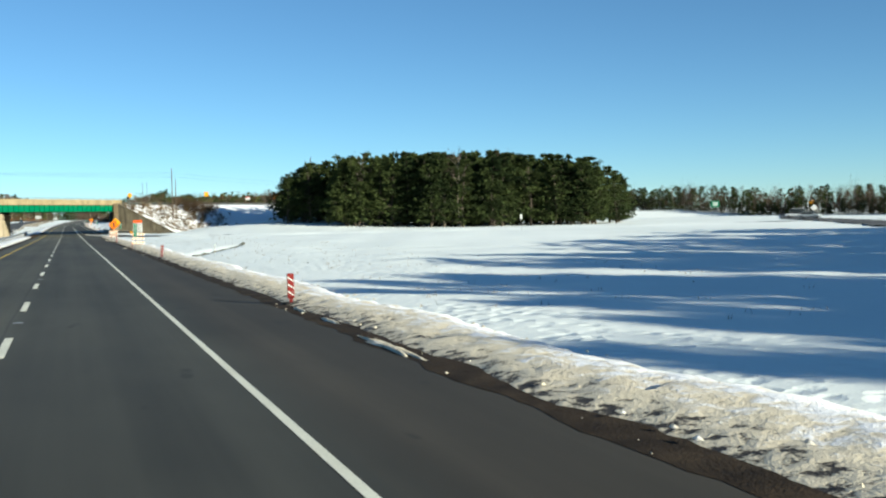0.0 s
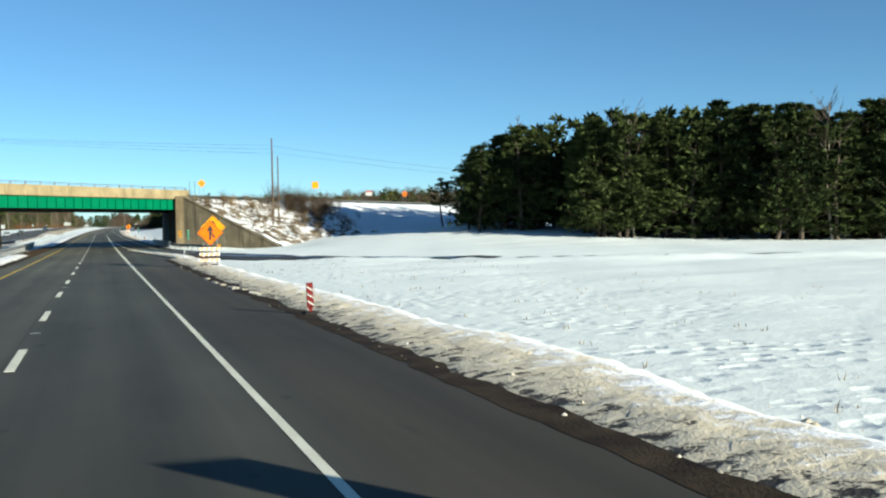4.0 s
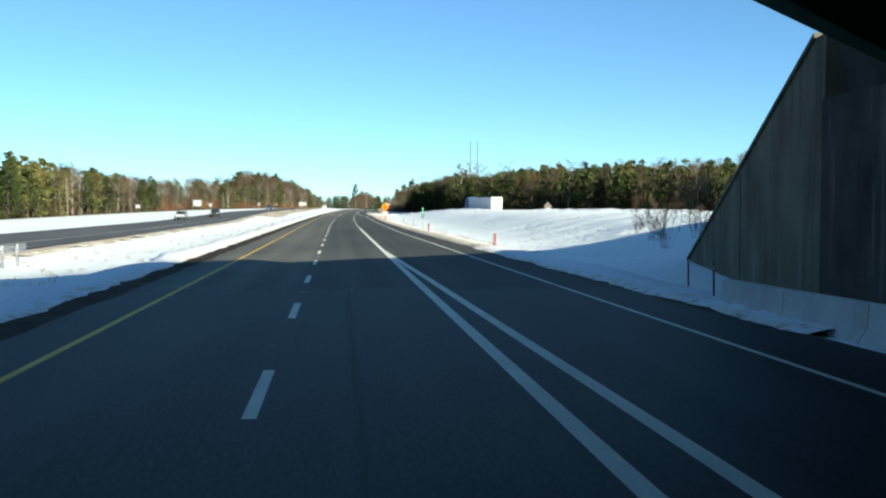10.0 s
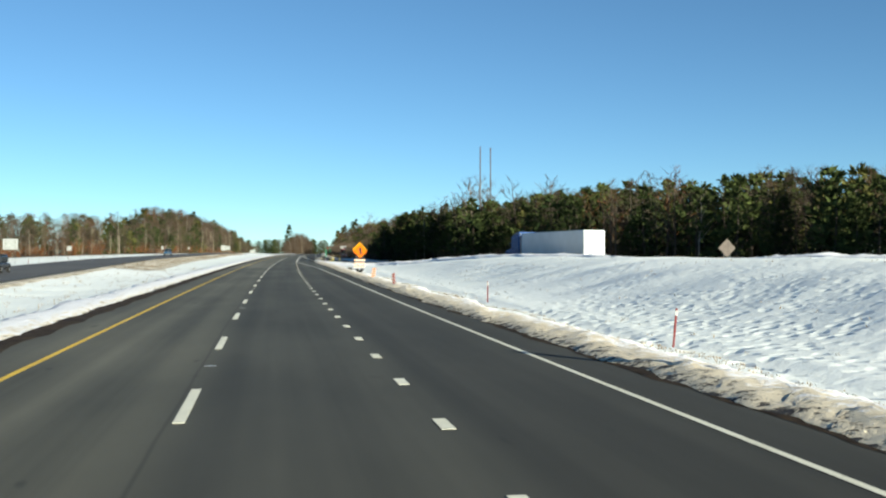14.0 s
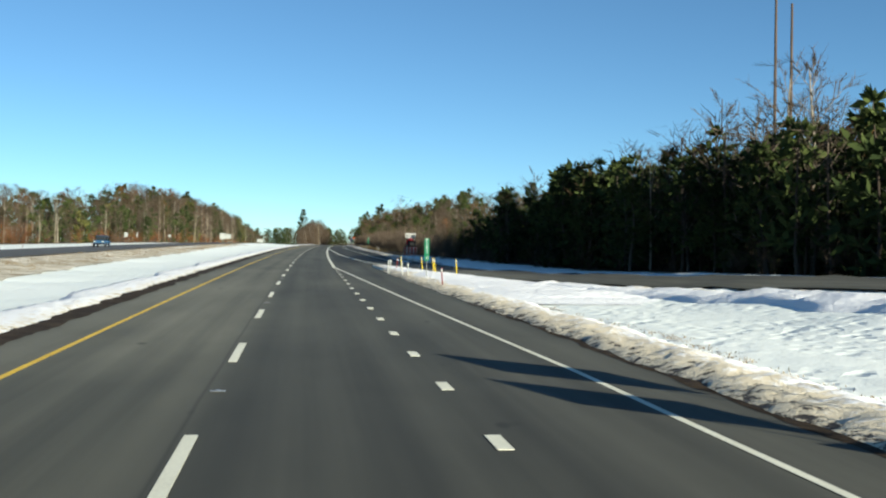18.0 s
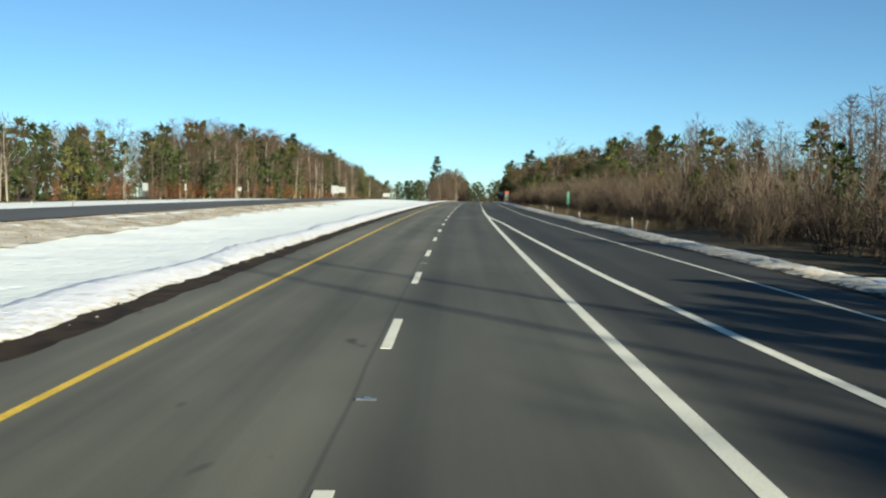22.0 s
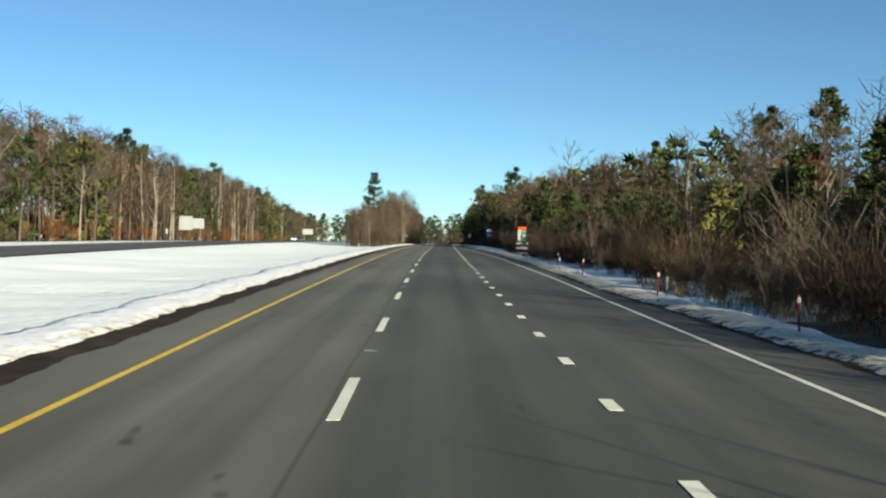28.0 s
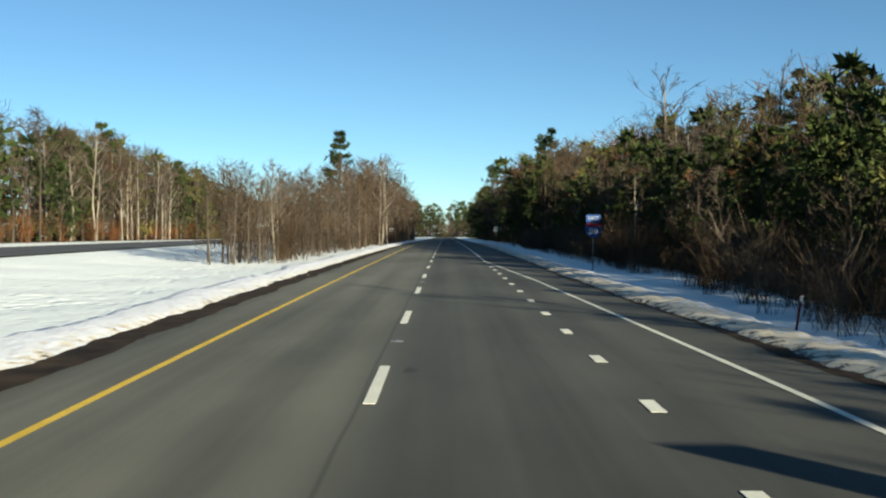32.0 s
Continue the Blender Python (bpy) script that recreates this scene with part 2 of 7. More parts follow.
def dirty_snow_material(name, soil, grit):
    """Ploughed snow full of grit: white on its field side, brown towards the road (UV: metres along, share across)."""
    m, tree, shader = blank(name, 0.8)
    uv = tree.nodes.new("ShaderNodeUVMap").outputs[0]
    where = tree.nodes.new("ShaderNodeNewGeometry").outputs["Position"]
    xyz = tree.nodes.new("ShaderNodeSeparateXYZ")
    tree.links.new(uv, xyz.inputs[0])
    clods, fine = noise_of(tree, where, 3.2, 6.0), noise_of(tree, where, 21.0, 4.0)
    share = maths(tree, "ADD", xyz.outputs[1], band(tree, clods, 0.3, 0.7, -0.42, 0.42))
    share = maths(tree, "ADD", share, band(tree, fine, 0.3, 0.7, -0.16, 0.16))
    colour = mixed(tree, band(tree, share, soil - 0.1, soil + 0.08), (0.03, 0.024, 0.02), (0.66, 0.58, 0.43))
    colour = mixed(tree, band(tree, share, grit - 0.15, grit + 0.2), colour, (0.82, 0.83, 0.85))
    tree.links.new(colour, shader.inputs["Base Color"])
    bumped(tree, shader, maths(tree, "ADD", clods, maths(tree, "MULTIPLY", fine, 0.3)), 0.5, 0.11)
    return m


def concrete_material(name, dark, light, streaks, narrow=0.8):
    """Weathered concrete with water streaks that run down it."""
    m, tree, shader = blank(name, 0.9, 0.0, 0.15)
    where = tree.nodes.new("ShaderNodeNewGeometry").outputs["Position"]
    broad, fine = noise_of(tree, where, 0.5, 5.0), noise_of(tree, where, 18.0, 4.0)
    run = noise_of(tree, where, 1.0, 5.0, (narrow, narrow, 0.12))
    colour = mixed(tree, band(tree, broad, 0.3, 0.7), dark, light)
    colour = mixed(tree, band(tree, run, 0.52, 0.68, 0.0, streaks), colour, (0.05, 0.042, 0.034))
    colour = mixed(tree, band(tree, run, 0.42, 0.3, 0.0, streaks * 0.5), colour, (0.3, 0.28, 0.23))
    colour = mixed(tree, 0.4, colour, mixed(tree, band(tree, fine, 0.3, 0.7), (0.6, 0.6, 0.6), (1.3, 1.3, 1.3)), "MULTIPLY")
    tree.links.new(colour, shader.inputs["Base Color"])
    bumped(tree, shader, fine, 0.3, 0.01)
    return m


def slope_material():
    """Snow lying in patches between brown grass; cleaner further along the embankment (UV: metres along, across)."""
    m, tree, shader = blank("patchy_snow_slope", 0.85, 0.0, 0.15)
    uv = tree.nodes.new("ShaderNodeUVMap").outputs[0]
    where = tree.nodes.new("ShaderNodeNewGeometry").outputs["Position"]
    xyz = tree.nodes.new("ShaderNodeSeparateXYZ")
    tree.links.new(uv, xyz.inputs[0])
    clump, fine = noise_of(tree, where, 0.8, 6.0), noise_of(tree, where, 9.0, 4.0)
    bare = maths(tree, "ADD", maths(tree, "ADD", clump, band(tree, fine, 0.3, 0.7, -0.07, 0.07)), band(tree, xyz.outputs[0], 4.0, 13.0, 0.0, -0.3))
    grass = mixed(tree, band(tree, fine, 0.3, 0.7), (0.05, 0.036, 0.022), (0.2, 0.145, 0.085))
    colour = mixed(tree, band(tree, bare, 0.47, 0.54), (0.8, 0.82, 0.84), grass)
    tree.links.new(colour, shader.inputs["Base Color"])
    bumped(tree, shader, maths(tree, "ADD", clump, maths(tree, "MULTIPLY", fine, 0.3)), 0.7, 0.25)
    return m


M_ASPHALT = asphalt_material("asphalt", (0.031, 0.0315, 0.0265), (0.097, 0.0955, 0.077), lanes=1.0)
M_WET = asphalt_material("wet_asphalt", (0.012, 0.0125, 0.014), (0.032, 0.033, 0.036), 1.0)
# Damp asphalt whose dark tone also carries the shade under the deck.
M_DAMP_SHADE = surface("damp_shaded_asphalt", (0.009, 0.0095, 0.011), (0.028, 0.029, 0.032), 0.5, 0.62, grain=45.0, bump=0.15, depth=0.006, spec=0.1, stretch=(1.0, 0.12, 1.0))
M_OLD = asphalt_material("older_asphalt", (0.06, 0.062, 0.063), (0.12, 0.12, 0.118))
M_PAINT = surface("white_line_paint", (0.62, 0.61, 0.5), (0.74, 0.73, 0.61), 0.7, 0.6, grain=25.0, bump=0.1, speck=0.3)
M_YELLOW = surface("yellow_line_paint", (0.6, 0.39, 0.04), (0.76, 0.52, 0.065), 1.2, 0.6, grain=25.0, bump=0.1)
M_SNOW, M_DIRTY, M_CLEANER = snow_material(), dirty_snow_material("gritty_snow", 0.02, 0.58), dirty_snow_material("median_snow", -0.25, 0.02)
M_SOIL = surface("wet_soil", (0.014, 0.0095, 0.006), (0.055, 0.038, 0.023), 1.3, 0.95, grain=22.0, bump=0.6, depth=0.03)
M_MUD = surface("brown_mud", (0.045, 0.027, 0.016), (0.13, 0.083, 0.05), 0.9, 0.95, grain=14.0, bump=0.7, depth=0.04)
M_GRASS = surface("winter_grass", (0.06, 0.058, 0.02), (0.15, 0.13, 0.05), 0.8, 0.95, grain=30.0, bump=0.8, depth=0.05)
M_SLOPE = slope_material()
M_WALL = concrete_material("weathered_concrete", (0.1, 0.082, 0.053), (0.185, 0.157, 0.108), 0.75, 1.3)
M_STAINED = concrete_material("rust_stained_concrete", (0.06, 0.043, 0.024), (0.15, 0.118, 0.07), 0.95, 2.6)
# Darker copy of the wall concrete: the deck's shade in its tone, plus water streaks.
M_SHADEWALL = concrete_material("streaked_shaded_concrete", (0.035, 0.031, 0.026), (0.1, 0.09, 0.074), 0.8, 1.7)
M_POST = surface("dull_sign_post", (0.1, 0.1, 0.095), (0.17, 0.17, 0.16), 4.0, 0.7, grain=30.0, bump=0.05, spec=0.1)
M_PIER = concrete_material("pier_concrete", (0.24, 0.2, 0.13), (0.36, 0.3, 0.21), 0.35)
M_PARAPET = concrete_material("parapet_concrete", (0.185, 0.145, 0.078), (0.29, 0.235, 0.135), 0.5)
M_BARRIER = concrete_material("barrier_concrete", (0.42, 0.42, 0.4), (0.58, 0.58, 0.55), 0.25)
M_GREEN = surface("green_bridge_paint", (0.002, 0.1, 0.045), (0.004, 0.122, 0.054), 0.5, 0.5, grain=3.0, bump=0.02, speck=0.15)
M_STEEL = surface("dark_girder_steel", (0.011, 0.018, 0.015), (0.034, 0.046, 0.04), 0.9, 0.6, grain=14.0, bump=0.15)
M_GALV = surface("galvanised_steel", (0.2, 0.21, 0.22), (0.36, 0.37, 0.38), 4.0, 0.45, 0.7, grain=60.0, bump=0.1)
M_BARK = leafage("bark", (0.03, 0.024, 0.019), (0.1, 0.082, 0.064))
M_PALE_BARK = leafage("pale_bark", (0.13, 0.11, 0.086), (0.32, 0.28, 0.225))
M_TWIG = leafage("twigs", (0.024, 0.018, 0.014), (0.11, 0.086, 0.064))
M_BRUSH = leafage("brush", (0.018, 0.013, 0.009), (0.08, 0.054, 0.032))
M_NEEDLE = leafage("pine_needles", (0.007, 0.015, 0.006), (0.058, 0.075, 0.023))
M_YOUNG = leafage("young_pine_needles", (0.03, 0.037, 0.012), (0.12, 0.116, 0.036))
M_RUSSET = leafage("russet_leaves", (0.06, 0.025, 0.012), (0.17, 0.075, 0.03))
M_DRY = leafage("dry_grass", (0.09, 0.062, 0.032), (0.26, 0.19, 0.105))
M_POLE = surface("pole_wood", (0.06, 0.042, 0.03), (0.11, 0.08, 0.058), 2.0, 0.85, grain=30.0, bump=0.4, stretch=(4, 4, 0.3))
M_ORANGE = surface("orange_sheeting", (0.42, 0.098, 0.003), (0.5, 0.125, 0.004), 5.0, 0.6, grain=60.0, bump=0.02, local=True, spec=0.04)
M_AMBER = surface("yellow_sheeting", (0.42, 0.18, 0.003), (0.5, 0.22, 0.004), 5.0, 0.6, grain=60.0, bump=0.02, local=True, spec=0.04)
M_REDORANGE = surface("red_orange_plastic", (0.1, 0.008, 0.008), (0.14, 0.013, 0.011), 5.0, 0.6, grain=60.0, bump=0.03, local=True, vary=0.12)
M_FADED = surface("faded_orange_sheeting", (0.5, 0.23, 0.09), (0.6, 0.3, 0.13), 5.0, 0.6, grain=60.0, bump=0.02, local=True, spec=0.04)
M_FLUOR = surface("fluorescent_sheeting", (0.42, 0.045, 0.006), (0.48, 0.06, 0.008), 5.0, 0.5, grain=60.0, bump=0.02, local=True)
M_STRAW = surface("straw_and_snow", (0.26, 0.21, 0.13), (0.74, 0.7, 0.61), 0.5, 0.95, grain=9.0, bump=0.6, depth=0.06)
M_WHITE = surface("white_sheeting", (0.29, 0.3, 0.29), (0.35, 0.36, 0.35), 5.0, 0.5, grain=60.0, bump=0.02, local=True)
M_BOARD = surface("white_board_sheeting", (0.5, 0.48, 0.44), (0.6, 0.57, 0.52), 5.0, 0.5, grain=60.0, bump=0.02, local=True)
M_SIGNGREEN = surface("green_sheeting", (0.002, 0.085, 0.042), (0.003, 0.11, 0.055), 5.0, 0.45, grain=60.0, bump=0.02, local=True)
M_BLUE = surface("blue_sheeting", (0.022, 0.055, 0.16), (0.03, 0.07, 0.2), 5.0, 0.6, grain=60.0, bump=0.02, local=True, spec=0.05)
M_RED = surface("red_sheeting", (0.2, 0.012, 0.012), (0.26, 0.018, 0.016), 5.0, 0.6, grain=60.0, bump=0.02, local=True, spec=0.05)
M_LEMON = surface("yellow_post_plastic", (0.42, 0.31, 0.02), (0.52, 0.4, 0.03), 5.0, 0.6, grain=60.0, bump=0.02, local=True)
M_TAWNY = surface("tawny_grass", (0.07, 0.053, 0.03), (0.2, 0.155, 0.09), 0.9, 0.95, grain=18.0, bump=0.8, depth=0.06)
M_BLACK = surface("black_sheeting", (0.012, 0.012, 0.012), (0.022, 0.022, 0.022), 5.0, 0.5, grain=60.0, bump=0.02, local=True)
M_GREY = surface("bare_sign_back", (0.26, 0.28, 0.27), (0.36, 0.38, 0.37), 3.0, 0.5, 0.3, grain=40.0, bump=0.03, local=True)
M_LITTER = surface("leaf_litter", (0.05, 0.032, 0.02), (0.17, 0.115, 0.07), 0.7, 0.95, grain=16.0, bump=0.8, depth=0.05)
M_RUBBER = surface("black_rubber", (0.012, 0.012, 0.012), (0.03, 0.03, 0.03), 6.0, 0.8, grain=60.0, bump=0.2, local=True)


# ---- building helpers ----
def part(name, bm, material, parent=None, label=""):
    """Links a bmesh (or a mesh) as one object under its thing."""
    if isinstance(bm, bpy.types.Mesh):
        data = bm
    else:
        data = bpy.data.meshes.new(name)
        bm.to_mesh(data)
        bm.free()
    if not data.materials:
        data.materials.append(material)
    ob = new(name, data)
    ob.parent = parent
    return tagged(ob, label)


def thing(name, m, label, category, group="", kind=""):
    ob = new(name)
    ob.empty_display_size = 0.2
    ob.matrix_world = m
    return tagged(ob, label, category, group, kind)


def box(cx, cy, cz, sx, sy, sz, bevel=0.0, turn=None, bm=None):
    """A box, added to bm if given; turn: a matrix about its centre."""
    bm = bm or bmesh.new()
    m = Matrix.Translation((cx, cy, cz)) @ (turn or Matrix()) @ Matrix.Diagonal((sx, sy, sz, 1))
    made = bmesh.ops.create_cube(bm, size=1.0, matrix=m)
    if bevel:
        edges = {e for v in made["verts"] for e in v.link_edges}
        bmesh.ops.bevel(bm, geom=list(edges), offset=bevel, segments=1, affect="EDGES")
    return bm


def rod(a, b, r0, r1=None, sides=8, bm=None):
    """A round bar from a to b, closed at its ends."""
    bm = bm or bmesh.new()
    a, b = Vector(a), Vector(b)
    turn = (b - a).to_track_quat("Z", "Y").to_matrix().to_4x4()
    m = Matrix.Translation((a + b) / 2) @ turn
    bmesh.ops.create_cone(bm, cap_ends=True, segments=sides, radius1=r0, radius2=r0 if r1 is None else r1, depth=(b - a).length, matrix=m)
    return bm


def plate(outline, thick, y=0.0, bm=None):
    """A flat plate with the outline [(x, z), ...], its face at y towards -y."""
    bm = bm or bmesh.new()
    front = [bm.verts.new((x, y, z)) for x, z in outline]
    back = [bm.verts.new((x, y + thick, z)) for x, z in outline]
    n = len(outline)
    bm.faces.new(front)
    bm.faces.new(back[::-1])
    for i in range(n):
        bm.faces.new((front[i], back[i], back[(i + 1) % n], front[(i + 1) % n]))
    bmesh.ops.recalc_face_normals(bm, faces=bm.faces)
    return bm


def rounded(w, h, r, cx=0.0, cz=0.0, turn=0.0):
    """The outline of a rectangle with round corners, turned in its plane."""
    pts = []
    for qx, qz, a0 in ((1, 1, 0), (-1, 1, 90), (-1, -1, 180), (1, -1, 270)):
        for a in (0, 30, 60, 90):
            pts.append((qx * (w / 2 - r) + r * math.cos(radians(a0 + a)), qz * (h / 2 - r) + r * math.sin(radians(a0 + a))))
    c, s = math.cos(radians(turn)), math.sin(radians(turn))
    return [(cx + c * x - s * z, cz + s * x + c * z) for x, z in pts]


def mesh_of(name, verts, faces, materials, slots=None, smooth=False, uv=None):
    """A mesh from arrays: verts (n, 3), faces (m, 3 or 4)."""
    verts, faces = np.asarray(verts, np.float32), np.asarray(faces, np.int32)
    data = bpy.data.meshes.new(name)
    data.vertices.add(len(verts))
    data.vertices.foreach_set("co", verts.ravel())
    k = faces.shape[1]
    data.loops.add(faces.size)
    data.loops.foreach_set("vertex_index", faces.ravel())
    data.polygons.add(len(faces))
    data.polygons.foreach_set("loop_start", np.arange(0, faces.size, k, dtype=np.int32))
    if slots is not None:
        data.polygons.foreach_set("material_index", np.asarray(slots, np.int32))
    if smooth:
        data.polygons.foreach_set("use_smooth", np.ones(len(faces), bool))
    if uv is not None:
        layer = data.uv_layers.new(name="UVMap")
        layer.data.foreach_set("uv", np.asarray(uv, np.float32)[faces.ravel()].ravel())
    for m in materials:
        data.materials.append(m)
    data.update(calc_edges=True)
    return data


def sheet(name, s, d, z, material, uv=None, smooth=True, place=True):
    """A strip over rows s (n,) with offsets d and heights z (n, m) of the highway frame."""
    s, d, z = np.asarray(s, float), np.asarray(d, float), np.asarray(z, float)
    n, m = d.shape
    ss = np.repeat(s[:, None], m, 1)
    x, y, zz = world(ss.ravel(), d.ravel(), z.ravel()) if place else (ss.ravel(), d.ravel(), z.ravel())
    idx = np.arange(n * m).reshape(n, m)
    faces = np.stack([idx[:-1, :-1], idx[:-1, 1:], idx[1:, 1:], idx[1:, :-1]], -1).reshape(-1, 4)
    uv = np.stack([ss.ravel(), d.ravel()], 1) if uv is None else uv
    return mesh_of(name, np.stack([x, y, zz], 1), faces, [material], smooth=smooth, uv=uv)


def rough_field(s, d, size, seed=0):
    """Smooth noise in -1..1 over arrays, at about that size in metres."""
    out = np.zeros(np.broadcast(s, d).shape)
    rng = np.random.default_rng(seed)
    for octave in range(3):
        k = 2 * np.pi / size * 1.9**octave
        for _ in range(4):
            a, p = rng.uniform(0, 2 * np.pi, 2)
            out += np.sin(k * rng.uniform(0.7, 1.4) * (s * np.cos(a) + d * np.sin(a)) + p) / (octave + 1)
    return out / 5


def ramp(x, a, b):
    t = np.clip((np.asarray(x, float) - a) / (b - a), 0, 1)
    return t * t * (3 - 2 * t)


# ---- the plan: edges along the highway ----
def along(*pairs):
    xs, ys = zip(*pairs)
    return lambda s: np.interp(s, xs, ys)


right_edge = along((-300, 7.1), (200, 7.1), (203, 8.4), (218, 7.4), (232, 6.2), (250, 5.0), (252, 4.9), (253, 10.4), (300, 10.4), (330, 9.9), (365, 9.4), (400, 9.0), (470, 8.5), (550, 8.1), (570, 7.6), (598, 7.1),
                   (608, 7.5), (622, 8.8), (626, 12.9), (656, 11.8), (690, 11.0), (720, 10.4), (760, 9.6), (823, 9.1), (850, 8.3), (885, 8.3), (930, 7.6), (960, 6.8), (2500, 6.8))
left_edge = along((-300, -5.7), (2500, -5.7))
other_near = along((-300, -17.5), (470, -18.0), (610, -23.5), (900, -24.5), (1200, -30), (2500, -34))
other_height = along((0, -0.3), (470, -0.1), (610, 0.35), (2500, 0.35))
right_rise = along((312, 0), (352, 2.2), (450, 2.15), (500, 1.9), (520, 1.8), (560, 1.1), (605, 0.0))


ditch_line = along((60, 10.2), (79.5, 10.1), (81.2, 10.25), (85.5, 11.4), (93.8, 13.6), (112, 18.8), (130, 22))


def verge_drop(s, d):
    """The shallow hollow beside the shoulder before the last signs."""
    return -0.25 * ramp(s, 885, 904) * (1 - ramp(s, 942, 966)) * ramp(d - right_edge(s), 0.9, 2.0)


def ground_height(s, d):
    """Height of the snow-covered ground over the highway's own profile."""
    s, d = np.asarray(s, float), np.asarray(d, float)
    z = np.full(np.broadcast(s, d).shape, -0.06)
    near, oz = other_near(s), other_height(s)
    left = ramp(-d, 6.5, -near - 1)
    z = z + (d < -6) * (left * (oz + 0.0) - 0.35 * np.sin(np.pi * np.clip((-d - 6) / (-near - 6.0), 0, 1)) * ramp(s, 180, 320))
    on_other = (d < near + 1.5) & (d > near - 13.5)
    z = np.where(on_other, oz - 0.08, z)
    z = np.where(d < near - 13.5, oz - 0.08 - 0.3 * ramp(-d + near, 13.5, 18), z)
    z = z + right_rise(s) * (ramp(d, 13, 27) - 0.6 * ramp(d, 31.0, 35.5) * ramp(s, 470, 500))
    open_field = ramp(d, 12, 20) * (1 - ramp(s, 640, 700)) + ramp(-d, 8, 12) * (1 - ramp(-d, -near - 4, -near - 1))
    z = z + open_field * (0.06 * rough_field(s, d, 2.3, 3) + 0.12 * rough_field(s, d, 11.0, 4))
    z = z + 0.05 * (d > right_edge(s) + 2) * ramp(d - right_edge(s), 2, 4)
    z = z - 0.65 * np.exp(-(((s - 251) / 11) ** 2) - ((d - 21.5) / 7) ** 2)
    ramp_s = np.interp(d, (11.9, 17.4, 31, 60, 120), (214, 195, 181, 170, 160))
    z = z + 0.32 * np.exp(-(((s - ramp_s + 5.0) / 1.5) ** 2)) * ramp(d, 15, 20) * (1 - ramp(d, 100, 120))
    furrow = np.exp(-((d - right_edge(s) - 3.1 - 0.25 * np.sin(s * 0.37)) / 0.38) ** 2) * ramp(s, 400, 430) * (1 - ramp(s, 530, 545))
    z = z - 0.2 * furrow * (1 + 0.5 * np.sin(s * 2.3))
    z = z + 2.5 * np.exp(-(((s - 262) / 32) ** 2) - ((d - 58) / 24) ** 2)
    z = z + verge_drop(s, d)
    off_ramp = np.abs(d - np.interp(s, (195, 214, 238, 256), (17.4, 11.9, 8.9, 7.7)))
    z = z - 0.16 * (1 - ramp(off_ramp, 3.3, 4.6)) * ramp(s, 194, 200) * (1 - ramp(s, 258, 264)) * (1 - ramp(d, 13.2, 15.2))
    ditch = np.exp(-((d - ditch_line(s)) / 0.5) ** 2) * ramp(s, 78, 82) * (1 - ramp(s, 106, 113))
    return z - 0.3 * ditch


# ---- ground ----
near_s, near_d = np.arange(-60, 1000, 1.0), np.concatenate([np.arange(-48, -8, 1.6), np.arange(-8, 8, 4.0), np.arange(8, 22, 0.6), np.arange(26, 64.1, 2.0)])


def ground_sheet():
    d_far = np.concatenate([[-3500, -1500, -700, -350, -200, -140, -100, -70], near_d, [72, 84, 100, 125, 160, 200, 260, 350, 600, 1200, 3500]])
    s_all = np.concatenate([[-3500, -1500, -700, -350, -180, -100], near_s, np.arange(1000, 1500, 12), [1600, 1800, 2200, 2900, 4100]])
    dd = np.repeat(d_far[None], len(s_all), 0)
    zz = ground_height(np.repeat(s_all[:, None], len(d_far), 1), dd)
    return tagged(new("ground", sheet("ground", s_all, dd, zz, M_SNOW)), "snow-covered open ground with wind-drifted lumps", "snow ground", kind="structure")


ground_sheet()


# ---- carriageways ----
def strip(name, s0, s1, left, right, material, z=0.0, step=4.0, cols=2, label="", category="road", kind="structure"):
    s = np.arange(s0, s1 + 0.01, step)
    l, r = np.broadcast_to(left(s) if callable(left) else left, s.shape), np.broadcast_to(right(s) if callable(right) else right, s.shape)
    f = np.linspace(0, 1, cols)
    d = l[:, None] * (1 - f) + r[:, None] * f
    zz = np.broadcast_to((z(s) if callable(z) else np.full(s.shape, z))[:, None], d.shape)
    return tagged(new(name, sheet(name, s, d, zz, material)), label, category, kind=kind)


main_right = along((-300, 7.1), (200, 7.1), (252, 4.9), (300, 6.0), (620, 6.3), (660, 6.5), (2500, 6.8))
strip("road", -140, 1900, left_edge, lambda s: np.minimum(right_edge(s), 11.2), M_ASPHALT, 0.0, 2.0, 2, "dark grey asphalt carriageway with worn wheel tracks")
strip("opposite_road", -140, 1900, lambda s: other_near(s) - 12, other_near, M_OLD, lambda s: other_height(s) + 0.02, 10.0, 2, "grey asphalt carriageway beyond the snowy median")


